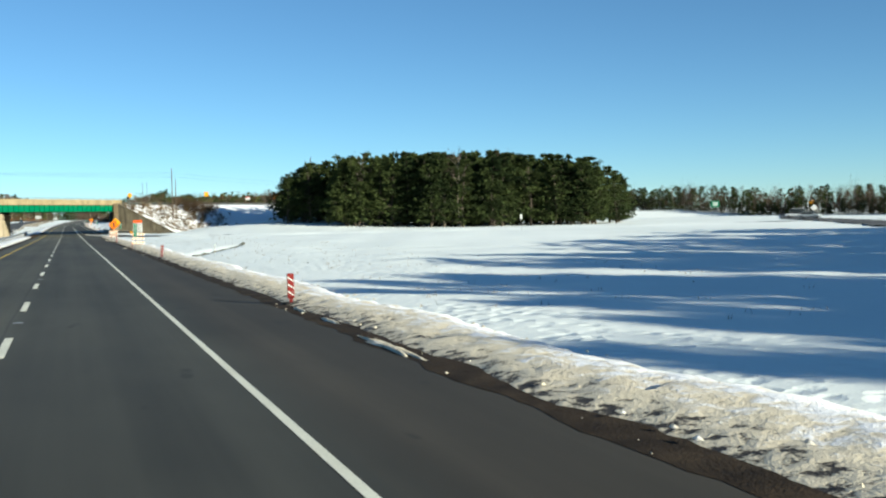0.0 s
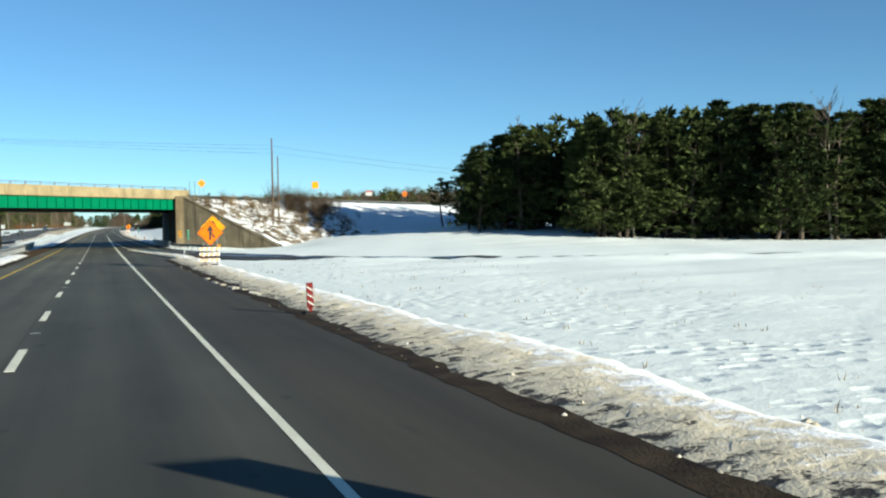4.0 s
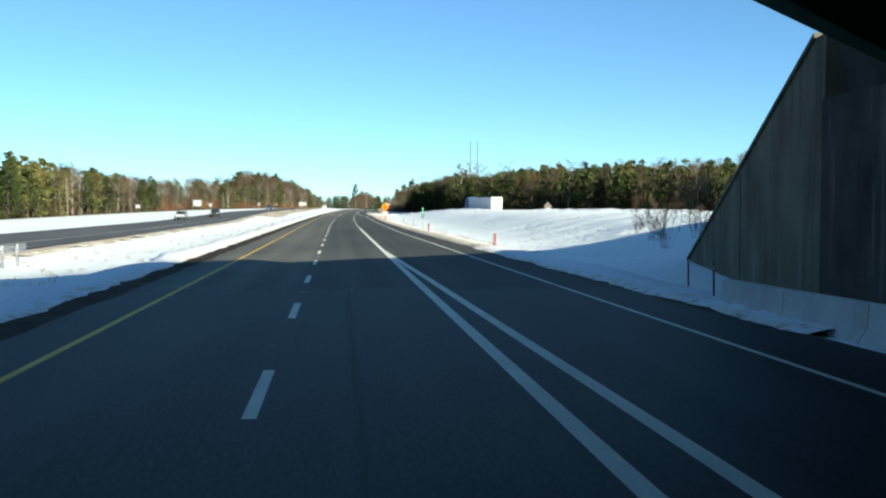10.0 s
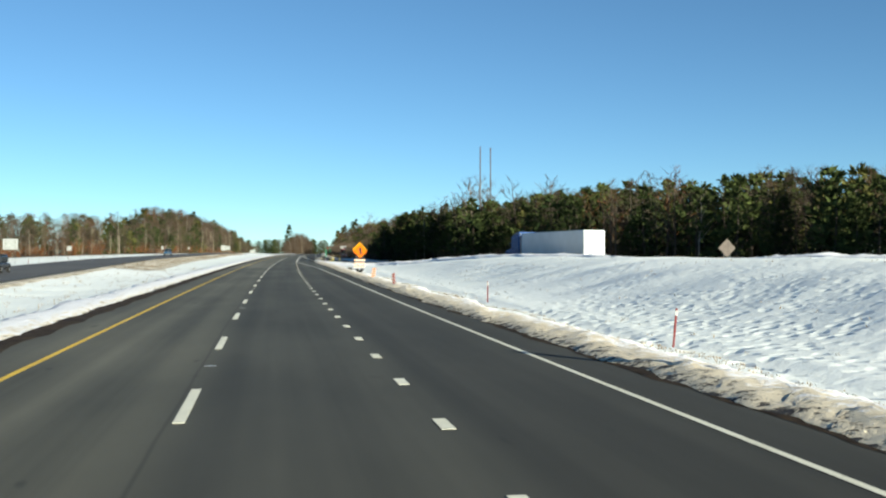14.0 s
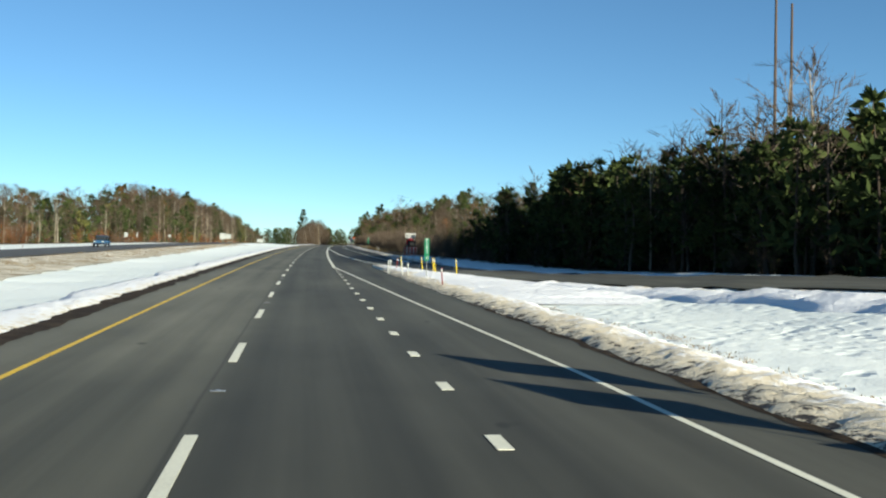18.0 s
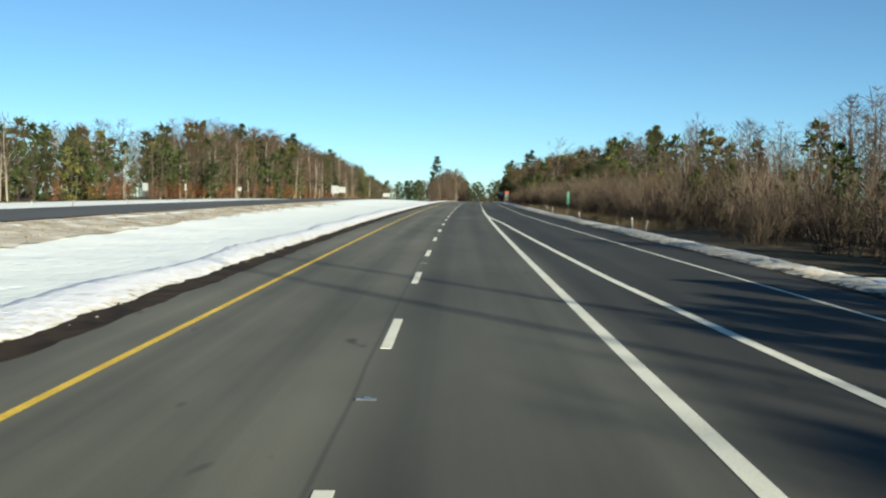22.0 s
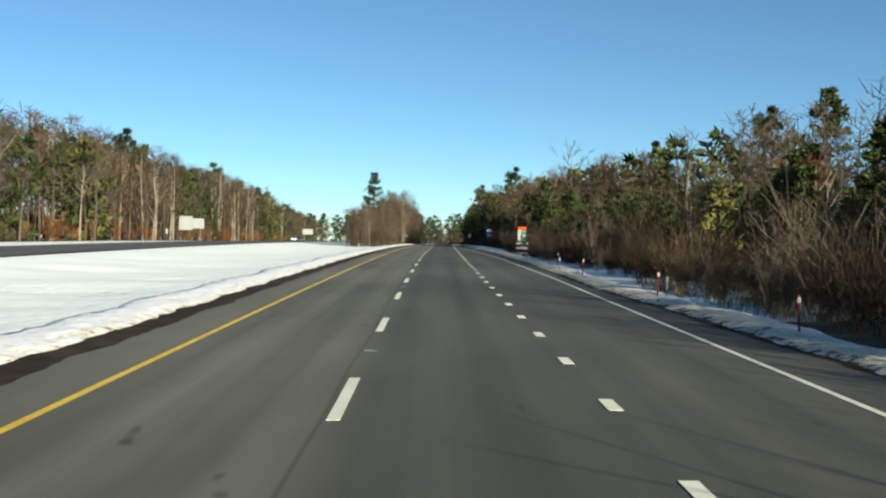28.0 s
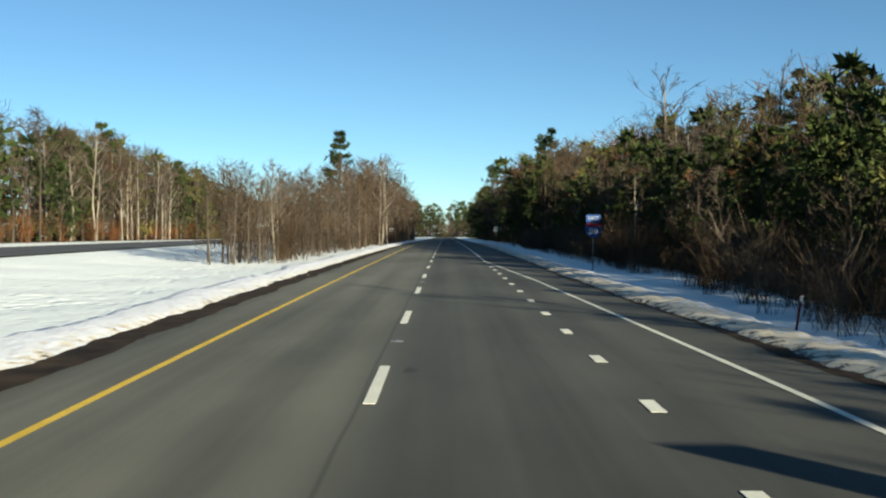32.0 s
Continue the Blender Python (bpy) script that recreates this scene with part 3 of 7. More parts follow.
def curve_strip(name, centre, width, material, z=0.004, label="", step=1.5, height=None):
    """A road along points (s, d) of the plan, of that width."""
    pts = np.array(centre, float)
    run = np.concatenate([[0], np.cumsum(np.hypot(*np.diff(pts[:, :2], axis=0).T))])
    t = np.arange(0, run[-1], step)
    # smooth the polyline
    s, d = np.interp(t, run, pts[:, 0]), np.interp(t, run, pts[:, 1])
    kernel = np.hanning(23)
    kernel /= kernel.sum()
    pad = lambda v: np.convolve(np.concatenate([2 * v[0] - v[11:0:-1], v, 2 * v[-1] - v[-2:-13:-1]]), kernel, "valid")
    s, d = pad(s), pad(d)
    ds, dd = np.gradient(s), np.gradient(d)
    n = np.hypot(ds, dd)
    w = np.interp(t, run, pts[:, 2]) if pts.shape[1] > 2 else np.full(t.shape, width)
    f = np.linspace(-0.5, 0.5, 4)
    S = s[:, None] - (dd / n * w)[:, None] * f
    D = d[:, None] + (ds / n * w)[:, None] * f
    H = (height(S, D) if height else np.zeros(S.shape)) + z
    x, y, zz = world(S.ravel(), D.ravel(), H.ravel())
    idx = np.arange(S.size).reshape(S.shape)
    faces = np.stack([idx[:-1, :-1], idx[:-1, 1:], idx[1:, 1:], idx[1:, :-1]], -1).reshape(-1, 4)
    uv = np.stack([np.repeat(t[:, None], 4, 1).ravel(), (w[:, None] * f).ravel()], 1)
    return tagged(new(name, mesh_of(name, np.stack([x, y, zz], 1), faces, [material], smooth=True, uv=uv)), label, "road", kind="structure")


RAMP_ONE = [(150, 240, 2.4), (160, 120, 2.4), (170, 60, 2.6), (181, 31, 3.6), (195, 17.4, 6.0), (214, 11.9, 6.6), (238, 8.9, 6.6), (252, 7.8, 5.6), (258, 8.3, 4.2), (265, 9.2, 2.2), (272, 9.9, 0.8), (277, 10.2, 0.3)]
RAMP_TWO = [(372, 92), (410, 64), (455, 48.5), (500, 38.5), (530, 32.2), (562, 23.6), (590, 15.6), (612, 11.0), (630, 9.9)]
curve_strip("ramp_road", RAMP_ONE, 6.6, M_WET, 0.003, "wet dark asphalt slip road", height=lambda s, d: np.where(d > 14, ground_height(s, d) + 0.09, 0.0))
curve_strip("upper_ramp_road", RAMP_TWO, 7.0, M_ASPHALT, 0.003, "dark asphalt slip road along the edge of the wood", height=lambda s, d: np.where(s > 600, 0.0, np.maximum(ground_height(s, d) + 0.11, 0.0)))


curve_strip("loop_road", [(300, -33), (330, -38), (352, -46), (374, -60), (392, -80), (398, -110), (380, -140)], 8.5, M_OLD, 0.03, "dark asphalt loop road beyond the opposite carriageway", height=lambda s, d: np.maximum(ground_height(s, d) + 0.06, -0.25))


def wet_shade_patch(d0, d1, start, end, label, seed, material):
    """Asphalt wetted by drips, with the deck's shade in its colour; ragged near border."""
    d = np.arange(d0, d1 + 0.01, 0.12)
    a = start(d) + 0.7 * rough_field(d, 0 * d, 1.1, seed) + 0.3 * rough_field(d, 0 * d, 0.35, seed + 1)
    b = end(d) + 0.7 * rough_field(d, 0 * d, 1.3, seed + 2) + 0.3 * rough_field(d, 0 * d, 0.4, seed + 3)
    f = np.linspace(0, 1, 14)
    S = a[:, None] + np.maximum(b - a, 0.3)[:, None] * f
    D = np.repeat(d[:, None], len(f), 1)
    x, y, z = world(S.ravel(), D.ravel(), np.full(S.size, 0.004))
    idx = np.arange(S.size).reshape(S.shape)
    faces = np.stack([idx[:-1, :-1], idx[1:, :-1], idx[1:, 1:], idx[:-1, 1:]], -1).reshape(-1, 4)
    data = mesh_of("wet_shade_patch", np.stack([x, y, z], 1), faces[:, ::-1], [material], smooth=True, uv=np.stack([S.ravel(), D.ravel()], 1))
    tagged(new("wet_shade_patch", data), label, "wet asphalt", kind="structure")


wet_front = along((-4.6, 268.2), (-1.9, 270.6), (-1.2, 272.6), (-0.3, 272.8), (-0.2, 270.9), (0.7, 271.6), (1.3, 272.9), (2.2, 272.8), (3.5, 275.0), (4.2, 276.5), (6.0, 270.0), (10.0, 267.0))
wet_shade_patch(-4.6, 1.34, wet_front, lambda d: wet_front(d) + 2.4 + 0.25 * (d + 4.6), "dark wet streak across the lanes under the overpass", 301, M_DAMP_SHADE)
# These two sheets darken the road on into the deck's shadow.
wet_shade_patch(1.32, 10.2, wet_front, lambda d: np.full(d.shape, 318.0), "asphalt under the overpass, darkened for damp and the deck's shade", 305, M_DAMP_SHADE)
wet_shade_patch(-5.0, 1.34, lambda d: np.full(d.shape, 283.0) + 0.5 * d, lambda d: np.full(d.shape, 318.0), "asphalt under the overpass, darkened for damp and the deck's shade", 309, M_DAMP_SHADE)
wet_shade_patch(-5.7, -4.2, lambda d: 266.6 - 0.8 * (d + 5), lambda d: 269.6 + 0.6 * (d + 5), "shallow puddle of meltwater on the median shoulder", 313, M_WET)


# ---- painted lines ----
def line(name, s0, s1, at, width, material, label, step=4.0):
    f = at if callable(at) else (lambda s: np.full(np.shape(s), at))
    return strip(name, s0, s1, lambda s: f(s) - width / 2, lambda s: f(s) + width / 2, material, {"gore_line": 0.0085, "ramp_edge_line": 0.0075}.get(name, 0.0055), step, 2, label, "road marking")


line("yellow_line", -140, 1900, -3.66, 0.14, M_YELLOW, "solid yellow line along the left shoulder")
edge_half = along((-140, 0.063), (160, 0.063), (205, 0.125))
strip("edge_line", -140, 412, lambda s: 3.66 - edge_half(s), lambda s: 3.66 + edge_half(s), M_PAINT, 0.0055, 4.0, 2, "solid white line along the right of the lane", "road marking")
line("edge_line", 604, 772, 3.61, 0.235, M_PAINT, "solid white line along the right of the lane")
ramp_one_inner = along((214, 10.3), (229, 8.9), (238, 7.1), (252, 6.0), (275, 4.85), (297, 4.6), (320, 4.2), (346, 3.68))
ramp_one_outer = along((228, 12.4), (243, 9.6), (266, 8.3), (300, 8.2), (358, 7.75), (390, 7.35), (414, 7.35), (470, 7.2), (505, 7.0), (540, 6.4), (560, 5.6), (575, 5.0), (592, 4.3), (606, 3.68))
ramp_two_inner = along((606, 9.0), (622, 7.6), (637, 6.6), (665, 5.4), (690, 4.85), (715, 4.35), (722, 4.06), (728, 3.88), (731, 3.815), (733, 3.765), (735, 3.69), (737, 3.63), (740, 3.61), (742, 3.61))
ramp_two_outer = along((612, 12.0), (628, 10.2), (653, 9.6), (685, 8.8), (720, 7.9), (745, 7.5), (800, 7.2), (858, 7.3), (892, 6.9), (930, 5.9), (960, 4.9), (985, 3.68), (1900, 3.66))
line("gore_line", 214, 346, ramp_one_inner, 0.24, M_PAINT, "solid white line of the merging slip road", 2.0)
line("ramp_edge_line", 228, 606, ramp_one_outer, 0.13, M_PAINT, "solid white outer line of the merging lane", 2.0)
line("gore_line", 606, 742, ramp_two_inner, 0.225, M_PAINT, "solid white line of the merging slip road", 2.0)
line("ramp_edge_line", 612, 1900, ramp_two_outer, 0.13, M_PAINT, "solid white outer line of the merging lane", 2.0)
line("far_lane_line", -140, 1900, lambda s: other_near(s) - 2.4, 0.14, M_PAINT, "white edge line of the opposite carriageway", 10.0)


def dashes(name, s0, s1, pitch, length, width, d, label):
    top = thing(name, spot(s0, d), label, "road marking", kind="structure")
    data = bpy.data.meshes.new("dash")
    bm = box(0, length / 2, 0.007, width, length, 0.006)
    bm.to_mesh(data)
    bm.free()
    data.materials.append(M_PAINT)
    for s in np.arange(s0, s1, pitch):
        ob = part("dash", data, M_PAINT, top)
        ob.matrix_world = spot(s, d) @ Matrix.Rotation(radians(float(np.interp(s + length / 2, S_AXIS, RISE_AT))), 4, "X")
    return top


bpy.context.view_layer.update()
dashes("lane_dashes", -21.9, 1250, 11.05, 3.6, 0.17, 0.0, "long white dashes between the two lanes")
dashes("short_dashes", 414.35, 604, 4.75, 0.9, 0.2, 3.66, "short white dashes beside the merging lane")
dashes("short_dashes", 776.25, 985, 4.74, 0.9, 0.2, 3.66, "short white dashes beside the merging lane")


def pavement_markers():
    """Low metal reflector housings between the dashes."""
    top = thing("pavement_markers", spot(-14.7, 0.03), "worn metal reflector housings set between the lane dashes", "road marking", kind="structure")
    bpy.context.view_layer.update()
    data = bpy.data.meshes.new("reflector_housing")
    bm = box(0, 0, 0.012, 0.24, 0.1, 0.012, 0.004)
    box(0, 0.09, 0.012, 0.07, 0.1, 0.012, bm=bm)
    bm.to_mesh(data)
    bm.free()
    data.materials.append(M_GALV)
    for s in np.arange(-14.7, 1000, 22.1):
        ob = part("reflector_housing", data, M_GALV, top)
        ob.matrix_world = spot(s, 0.03)


pavement_markers()


# ---- snow banks and soil along the shoulders ----
def bank(name, s0, s1, edge, side, width, height, label, seed, step=0.35, material=None, base=None):
    """A ploughed bank that starts at the pavement's edge and runs outwards."""
    s = np.arange(s0, s1 + 0.01, step)
    e = edge(s) if callable(edge) else np.full(s.shape, edge)
    rng = np.random.default_rng(seed)
    f = np.array([0, 0.1, 0.2, 0.3, 0.42, 0.55, 0.7, 0.85, 1.0])
    profile = np.array([0.0, 0.45, 0.7, 0.85, 1.0, 0.95, 0.8, 0.5, 0.0])
    wob = 0.35 * rough_field(s, 0 * s, 7.0, seed) + 0.18 * rough_field(s, 0 * s, 1.6, seed + 1)
    w = width * (1 + 0.25 * rough_field(s, 0 * s, 15.0, seed + 2))
    d = e[:, None] + side * (wob[:, None] * (1 - f) * 0.6 + w[:, None] * f - 0.12)
    lump = 1 + 0.5 * rough_field(s[:, None], d, 1.1, seed + 3) + 0.2 * rng.standard_normal(d.shape) * (profile > 0.05)
    z = 0.012 + height * profile * np.clip(lump, 0.1, 2.2)
    z[:, -1] = -0.4
    if base:
        z = z + base(np.repeat(s[:, None], len(f), 1), d) + 0.05
    uv = np.stack([np.repeat(s[:, None], len(f), 1).ravel(), np.repeat(f[None], len(s), 0).ravel()], 1)
    return tagged(new(name, sheet(name, s, d, z, material or M_DIRTY, uv=uv, smooth=True)), label, "snow bank", kind="structure")


bank("snow_bank", -60, 205, 7.3, 1, 2.7, 0.12, "low bank of gritty ploughed snow beside the shoulder", 11)
bank("snow_bank", 306, 350, right_edge, 1, 2.3, 0.13, "low bank of clean snow beside the wing wall", 18, material=M_CLEANER)
bank("snow_bank", 350, 606, right_edge, 1, 2.3, 0.15, "low bank of gritty ploughed snow beside the shoulder", 17)
bank("snow_bank", 622, 1100, lambda s: right_edge(np.maximum(s, 627)), 1, 1.9, 0.12, "low bank of gritty ploughed snow beside the shoulder", 23)
for s0, s1, seed in ((-60, 233, 31), (290, 1150, 33)):
    bank("snow_bank", s0, s1, -5.95, -1, 2.2, 0.15 if seed == 31 else 0.1, "low bank of ploughed snow along the median", seed, material=M_CLEANER)


def gore_snow(name, s0, s1, left, right, high, label, seed, step=0.35, size=1.6):
    """A heaped tongue of snow between the carriageway and a slip road."""
    s = np.arange(s0, s1 + 0.01, step)
    l, r = left(s), right(s)
    f = np.linspace(0, 1, 12)
    d = l[:, None] * (1 - f) + r[:, None] * f + 0.1 * rough_field(s[:, None], f[None] * 9, size, seed)
    w = np.minimum(1, (r - l)[:, None] / 1.2)
    z = 0.015 + high * np.sin(np.pi * f) ** 0.6 * w * ramp(s, s0, s0 + 5)[:, None] * np.clip(0.8 + 0.4 * rough_field(s[:, None], d, size, seed + 1) + 0.12 * np.random.default_rng(seed).standard_normal(d.shape), 0.05, 2)
    z[:, 0] = z[:, -1] = -0.03
    share = np.clip(0.27 + 0.55 * np.minimum(f, 1 - f) * 2 * (r - l)[:, None] / 1.6, 0, 1)
    uv = np.stack([np.repeat(s[:, None], 12, 1).ravel(), share.ravel()], 1)
    return tagged(new(name, sheet(name, s, d, z, M_DIRTY, uv=uv, smooth=True)), label, "snow bank", kind="structure")


gore_snow("gore_snow", 560, 611, along((560, 8.0), (598, 7.1), (611, 6.9)), along((560, 20.0), (575, 15.6), (590, 11.6), (602, 9.0), (611, 7.2)), 0.28, "trampled snow between the road and the upper slip road", 72)

upper_left = along((420, 52.5), (455, 43.6), (500, 33.4), (530, 27.4), (562, 18.6), (575, 15.4))
bank("snow_ridge", 424, 575, upper_left, -1, 3.4, 0.2, "ploughed ridge of clean snow beside the upper slip road", 77, material=M_CLEANER, base=ground_height)


def patch(name, s0, s1, d0, d1, z, material, label, category, step=1.5, cols=8, seed=1, base=True):
    """A ground patch with uneven edges, laid just over the ground."""
    s = np.arange(s0, s1 + 0.01, step)
    f = np.linspace(0, 1, cols)
    l = (d0(s) if callable(d0) else np.full(s.shape, d0)) + 0.35 * rough_field(s, 0 * s, 6.0, seed)
    r = (d1(s) if callable(d1) else np.full(s.shape, d1)) + 0.35 * rough_field(s, 0 * s, 5.0, seed + 1)
    d = l[:, None] * (1 - f) + r[:, None] * f
    zz = ground_height(np.repeat(s[:, None], cols, 1), d) + z if base else np.full(d.shape, z)
    return tagged(new(name, sheet(name, s, d, zz, material)), label, category, kind="structure")


gore_mid, gore_half = along((203, 9.0), (218, 7.75), (232, 6.4), (250, 5.0)), along((203, 0.95), (218, 0.62), (232, 0.45), (250, 0.2))
gore_snow("gore_snow", 203, 250, lambda s: gore_mid(s) - gore_half(s), lambda s: gore_mid(s) + gore_half(s), 0.24, "windrow of clumped snow between the road and the slip road", 71, 0.14, 0.42)
patch("soil_verge", 203, 216, lambda s: gore_mid(s) + gore_half(s) - 0.1, lambda s: gore_mid(s) + gore_half(s) + 1.5, 0.02, M_MUD, "brown mud at the start of the windrow", "soil", step=0.5, cols=5, seed=92, base=False)
patch("grass_verge", 120, 268, -17.2, -8.0, 0.07, M_GRASS, "yellow-brown winter grass of the median by the pier", "grass", seed=81)
patch("soil_verge", 228, 296, lambda s: -7.8 + 1.6 * ramp(s, 270, 296) + 1.8 * ramp(-s, -240, -228), -5.2, 0.085, M_MUD, "bare brown soil along the median shoulder", "soil", seed=82)
patch("straw_strip", 540, 830, lambda s: other_near(s) + 0.2, lambda s: other_near(s) + 7.0 - 4.5 * ramp(s, 650, 830), 0.05, M_STRAW, "mottled strip of straw and thin snow along the opposite carriageway", "grass", seed=83)
patch("straw_strip", 300, 540, lambda s: other_near(s) + 0.2, lambda s: other_near(s) + 1.6, 0.05, M_STRAW, "mottled strip of straw and thin snow along the opposite carriageway", "grass", seed=89)
patch("grass_strip", 668, 834, lambda s: right_edge(s) + 1.5, lambda s: right_edge(s) + 8.0, 0.1, M_TAWNY, "dull grass strip below the wood", "grass", seed=84)


def soil_band(s0, s1, inner, outer, label, seed):
    """Dark mud over the pavement's edge, with an uneven inner border."""
    s = np.arange(s0, s1 + 0.01, 0.4)
    a = (inner(s) if callable(inner) else np.full(s.shape, inner)) + 0.16 * rough_field(s, 0 * s, 5.0, seed) + 0.07 * rough_field(s, 0 * s, 0.9, seed + 1)
    b = outer(s) if callable(outer) else np.full(s.shape, outer)
    f = np.linspace(0, 1, 6)
    d = a[:, None] * (1 - f) + b[:, None] * f
    z = 0.006 + 0.012 * f * (1 + 0.7 * rough_field(s[:, None], d, 0.7, seed + 2))
    return tagged(new("soil_verge", sheet("soil_verge", s, d, z, M_SOIL)), label, "soil", kind="structure")


soil_band(-60, 204, 6.6, 7.6, "dark wet soil at the shoulder's edge", 85)
soil_band(-60, 1150, -5.05, -6.2, "dark brown soil along the median shoulder", 86)
soil_band(203, 248, lambda s: gore_mid(s) - gore_half(s) - 0.35, lambda s: gore_mid(s) - gore_half(s) + 0.25, "dark grit at the foot of the windrow", 90)
soil_band(205, 221, lambda s: gore_mid(s) + gore_half(s) - 0.1, lambda s: gore_mid(s) + gore_half(s) + 0.05 + np.maximum(ramp_one_inner(s) - 0.25 - gore_mid(s) - gore_half(s), 0.0) * (1 - ramp(s, 212, 221)), "brown mud between the windrow and the slip road", 94)
soil_band(306, 560, lambda s: right_edge(s) - 0.3, lambda s: right_edge(s) + 0.3, "dark wet soil at the shoulder's edge", 87)
soil_band(628, 1100, lambda s: right_edge(s) - 0.35, lambda s: right_edge(s) + 0.4, "dark wet soil at the shoulder's edge", 88)


def ditch_bed():
    s = np.arange(79.3, 112.5, 0.3)
    w = 0.2 + 0.12 * rough_field(s, 0 * s, 2.1, 91) + 0.1 * np.exp(-((s - 82) / 2.0) ** 2)
    c = ditch_line(s) + 0.14 * rough_field(s, 0 * s, 3.0, 92)
    f = np.linspace(-1, 1, 5)
    d = c[:, None] + np.maximum(w, 0.08)[:, None] * f
    z = ground_height(np.repeat(s[:, None], 5, 1), d) + 0.1 + 0.03 * rough_field(s[:, None], d * 3, 0.5, 93)
    tagged(new("ditch_bed", sheet("ditch_bed", s, d, z, M_GRASS)), "narrow ditch with olive grass cut through the snow", "ditch", kind="structure")


ditch_bed()


def shoulder_crumbs():
    """Crumbs of gritty snow strewn over the mud."""
    rng = np.random.default_rng(95)
    V, F = [], []
    for s0, s1, d0, d1, count, heap in ((-10, 204, 6.6, 7.3, 90, 0), (306, 560, 8.0, 9.2, 160, 0), (-10, 1100, -6.1, -5.5, 220, 0), (-5, 204, 7.2, 9.5, 900, 0), (306, 560, 9.0, 11.0, 500, 0), (206, 249, 5.0, 9.0, 600, 1)):
        for _ in range(count):
            s, d = rng.uniform(s0, s1), rng.uniform(d0, d1)
            if d1 > 9 and s0 > 300:
                d = float(right_edge(s)) + rng.uniform(0, 2.0)
            elif heap:
                d = float(gore_mid(s)) + float(gore_half(s)) * rng.normal(0, 0.5)
            elif s0 > 300:
                d = float(right_edge(s)) + rng.uniform(-0.6, 0.3)
            r = 0.012 + 0.05 * rng.uniform(0, 1) ** 3 if not heap else rng.uniform(0.015, 0.06)
            x, y, z = world(s, d, 0.12 if heap else 0.02 if abs(d) < 7.2 else 0.1)
            h = len(V)
            for k in range(5):
                a = k * 1.2566 + rng.uniform(-0.4, 0.4)
                V.append((x + r * rng.uniform(0.6, 1.5) * math.cos(a), y + r * rng.uniform(0.6, 2.2) * math.sin(a), z - 0.02))
            V.append((x, y, z + r * rng.uniform(0.4, 0.8)))
            F += [(h + k, h + (k + 1) % 5, h + 5) for k in range(5)]
    data = mesh_of("snow_crumbs", np.array(V), np.array(F), [M_DIRTY], uv=np.tile([[0.0, 0.36]], (len(V), 1)))
    tagged(new("snow_crumbs", data), "crumbs of dirty snow along the shoulders", "snow", kind="stuff")


def snow_slab(s, d, length, width, seed):
    """A low ragged slab of old snow left on the edge of the asphalt."""
    rng = np.random.default_rng(seed)
    rings, around = 4, 22
    wobble = 1 + 0.3 * np.sin(np.arange(around) * 1.7 + rng.uniform(0, 6)) + rng.uniform(-0.22, 0.22, around)
    V, F = [tuple(world(s, d, 0.05))], []
    for i in range(1, rings + 1):
        f = i / rings
        for k in range(around):
            a = 2 * math.pi * k / around
            r = f * (1 + (wobble[k] - 1) * f)
            lift = 0.015 + 0.035 * (1 - f**3) + rng.uniform(-0.012, 0.012) * (f < 1) - (0.03 if f == 1 else 0)
            V.append(tuple(world(s + length / 2 * r * math.cos(a), d + width / 2 * r * math.sin(a), lift)))
    for k in range(around):
        n = (k + 1) % around
        F.append((0, 1 + k, 1 + n))
        for i in range(1, rings):
            p, q = 1 + (i - 1) * around, 1 + i * around
            F += [(p + k, q + k, q + n), (p + k, q + n, p + n)]
    V = np.array(V, float).reshape(-1, 3)
    data = mesh_of("snow_slab", V, np.array(F), [M_DIRTY], smooth=True, uv=np.tile([[0.0, 0.34]], (len(V), 1)))
    tagged(new("snow_slab", data), "thin ragged slab of dirty old snow on the asphalt's edge", "snow", "slabs of old snow")


for k, (s, d, length, width) in enumerate(((166, 6.62, 1.2, 0.25), (162, 6.6, 2.0, 0.3), (159.7, 6.68, 1.5, 0.3), (157, 6.84, 2.4, 0.42), (155.4, 7.05, 0.9, 0.24), (153.3, 7.07, 0.8, 0.3), (152.3, 7.1, 0.9, 0.3), (151.3, 7.06, 0.7, 0.16), (20.3, 6.8, 3.8, 0.3), (25.6, 7.0, 1.8, 0.16), (29, 7.0, 1.6, 0.16), (107.7, 6.5, 1.6, 0.5), (98.8, 7.05, 1.6, 0.16))):
    snow_slab(s, d, length, width, 700 + k)


shoulder_crumbs()


# ---- the overpass ----
# Its own frame: a along the crossing road (ahead and to the right), b towards the near side.
AX_S, AX_D, A0_S, A0_D = 0.737, 0.676, 288.0, 12.5


def deck(a, b, z=0.0):
    s, d = A0_S + a * AX_S - b * AX_D, A0_D + a * AX_D + b * AX_S
    return world(s, d, 0.0)[0], world(s, d, 0.0)[1], z


def deck_pose(a, b, z=0.0):
    x, y, _ = deck(a, b)
    return pose(x, y, z, 0, 0, 90 - math.degrees(math.atan2(AX_S, AX_D)) * 0 + math.degrees(math.atan2(AX_S, AX_D)) - 90)


def face_a(b):
    """Where the abutment's face (d = 12.6) lies along the crossing road."""
    return (0.1 - AX_S * b) / AX_D


Y_NEAR, Y_FAR, LOW, TOP, RIM = -14.4, 12.8, 5.55, 7.05, 8.38
DECK_TILT = math.degrees(math.atan(0.25 / (Y_FAR - Y_NEAR)))
A_LEFT = -70.0
bridge = thing("overpass", deck_pose(0, 0, -Y_NEAR * math.tan(radians(DECK_TILT))) @ Matrix.Rotation(radians(DECK_TILT), 4, "X"), "concrete overpass on green steel girders, skewed across the highway", "bridge")
bpy.context.view_layer.update()


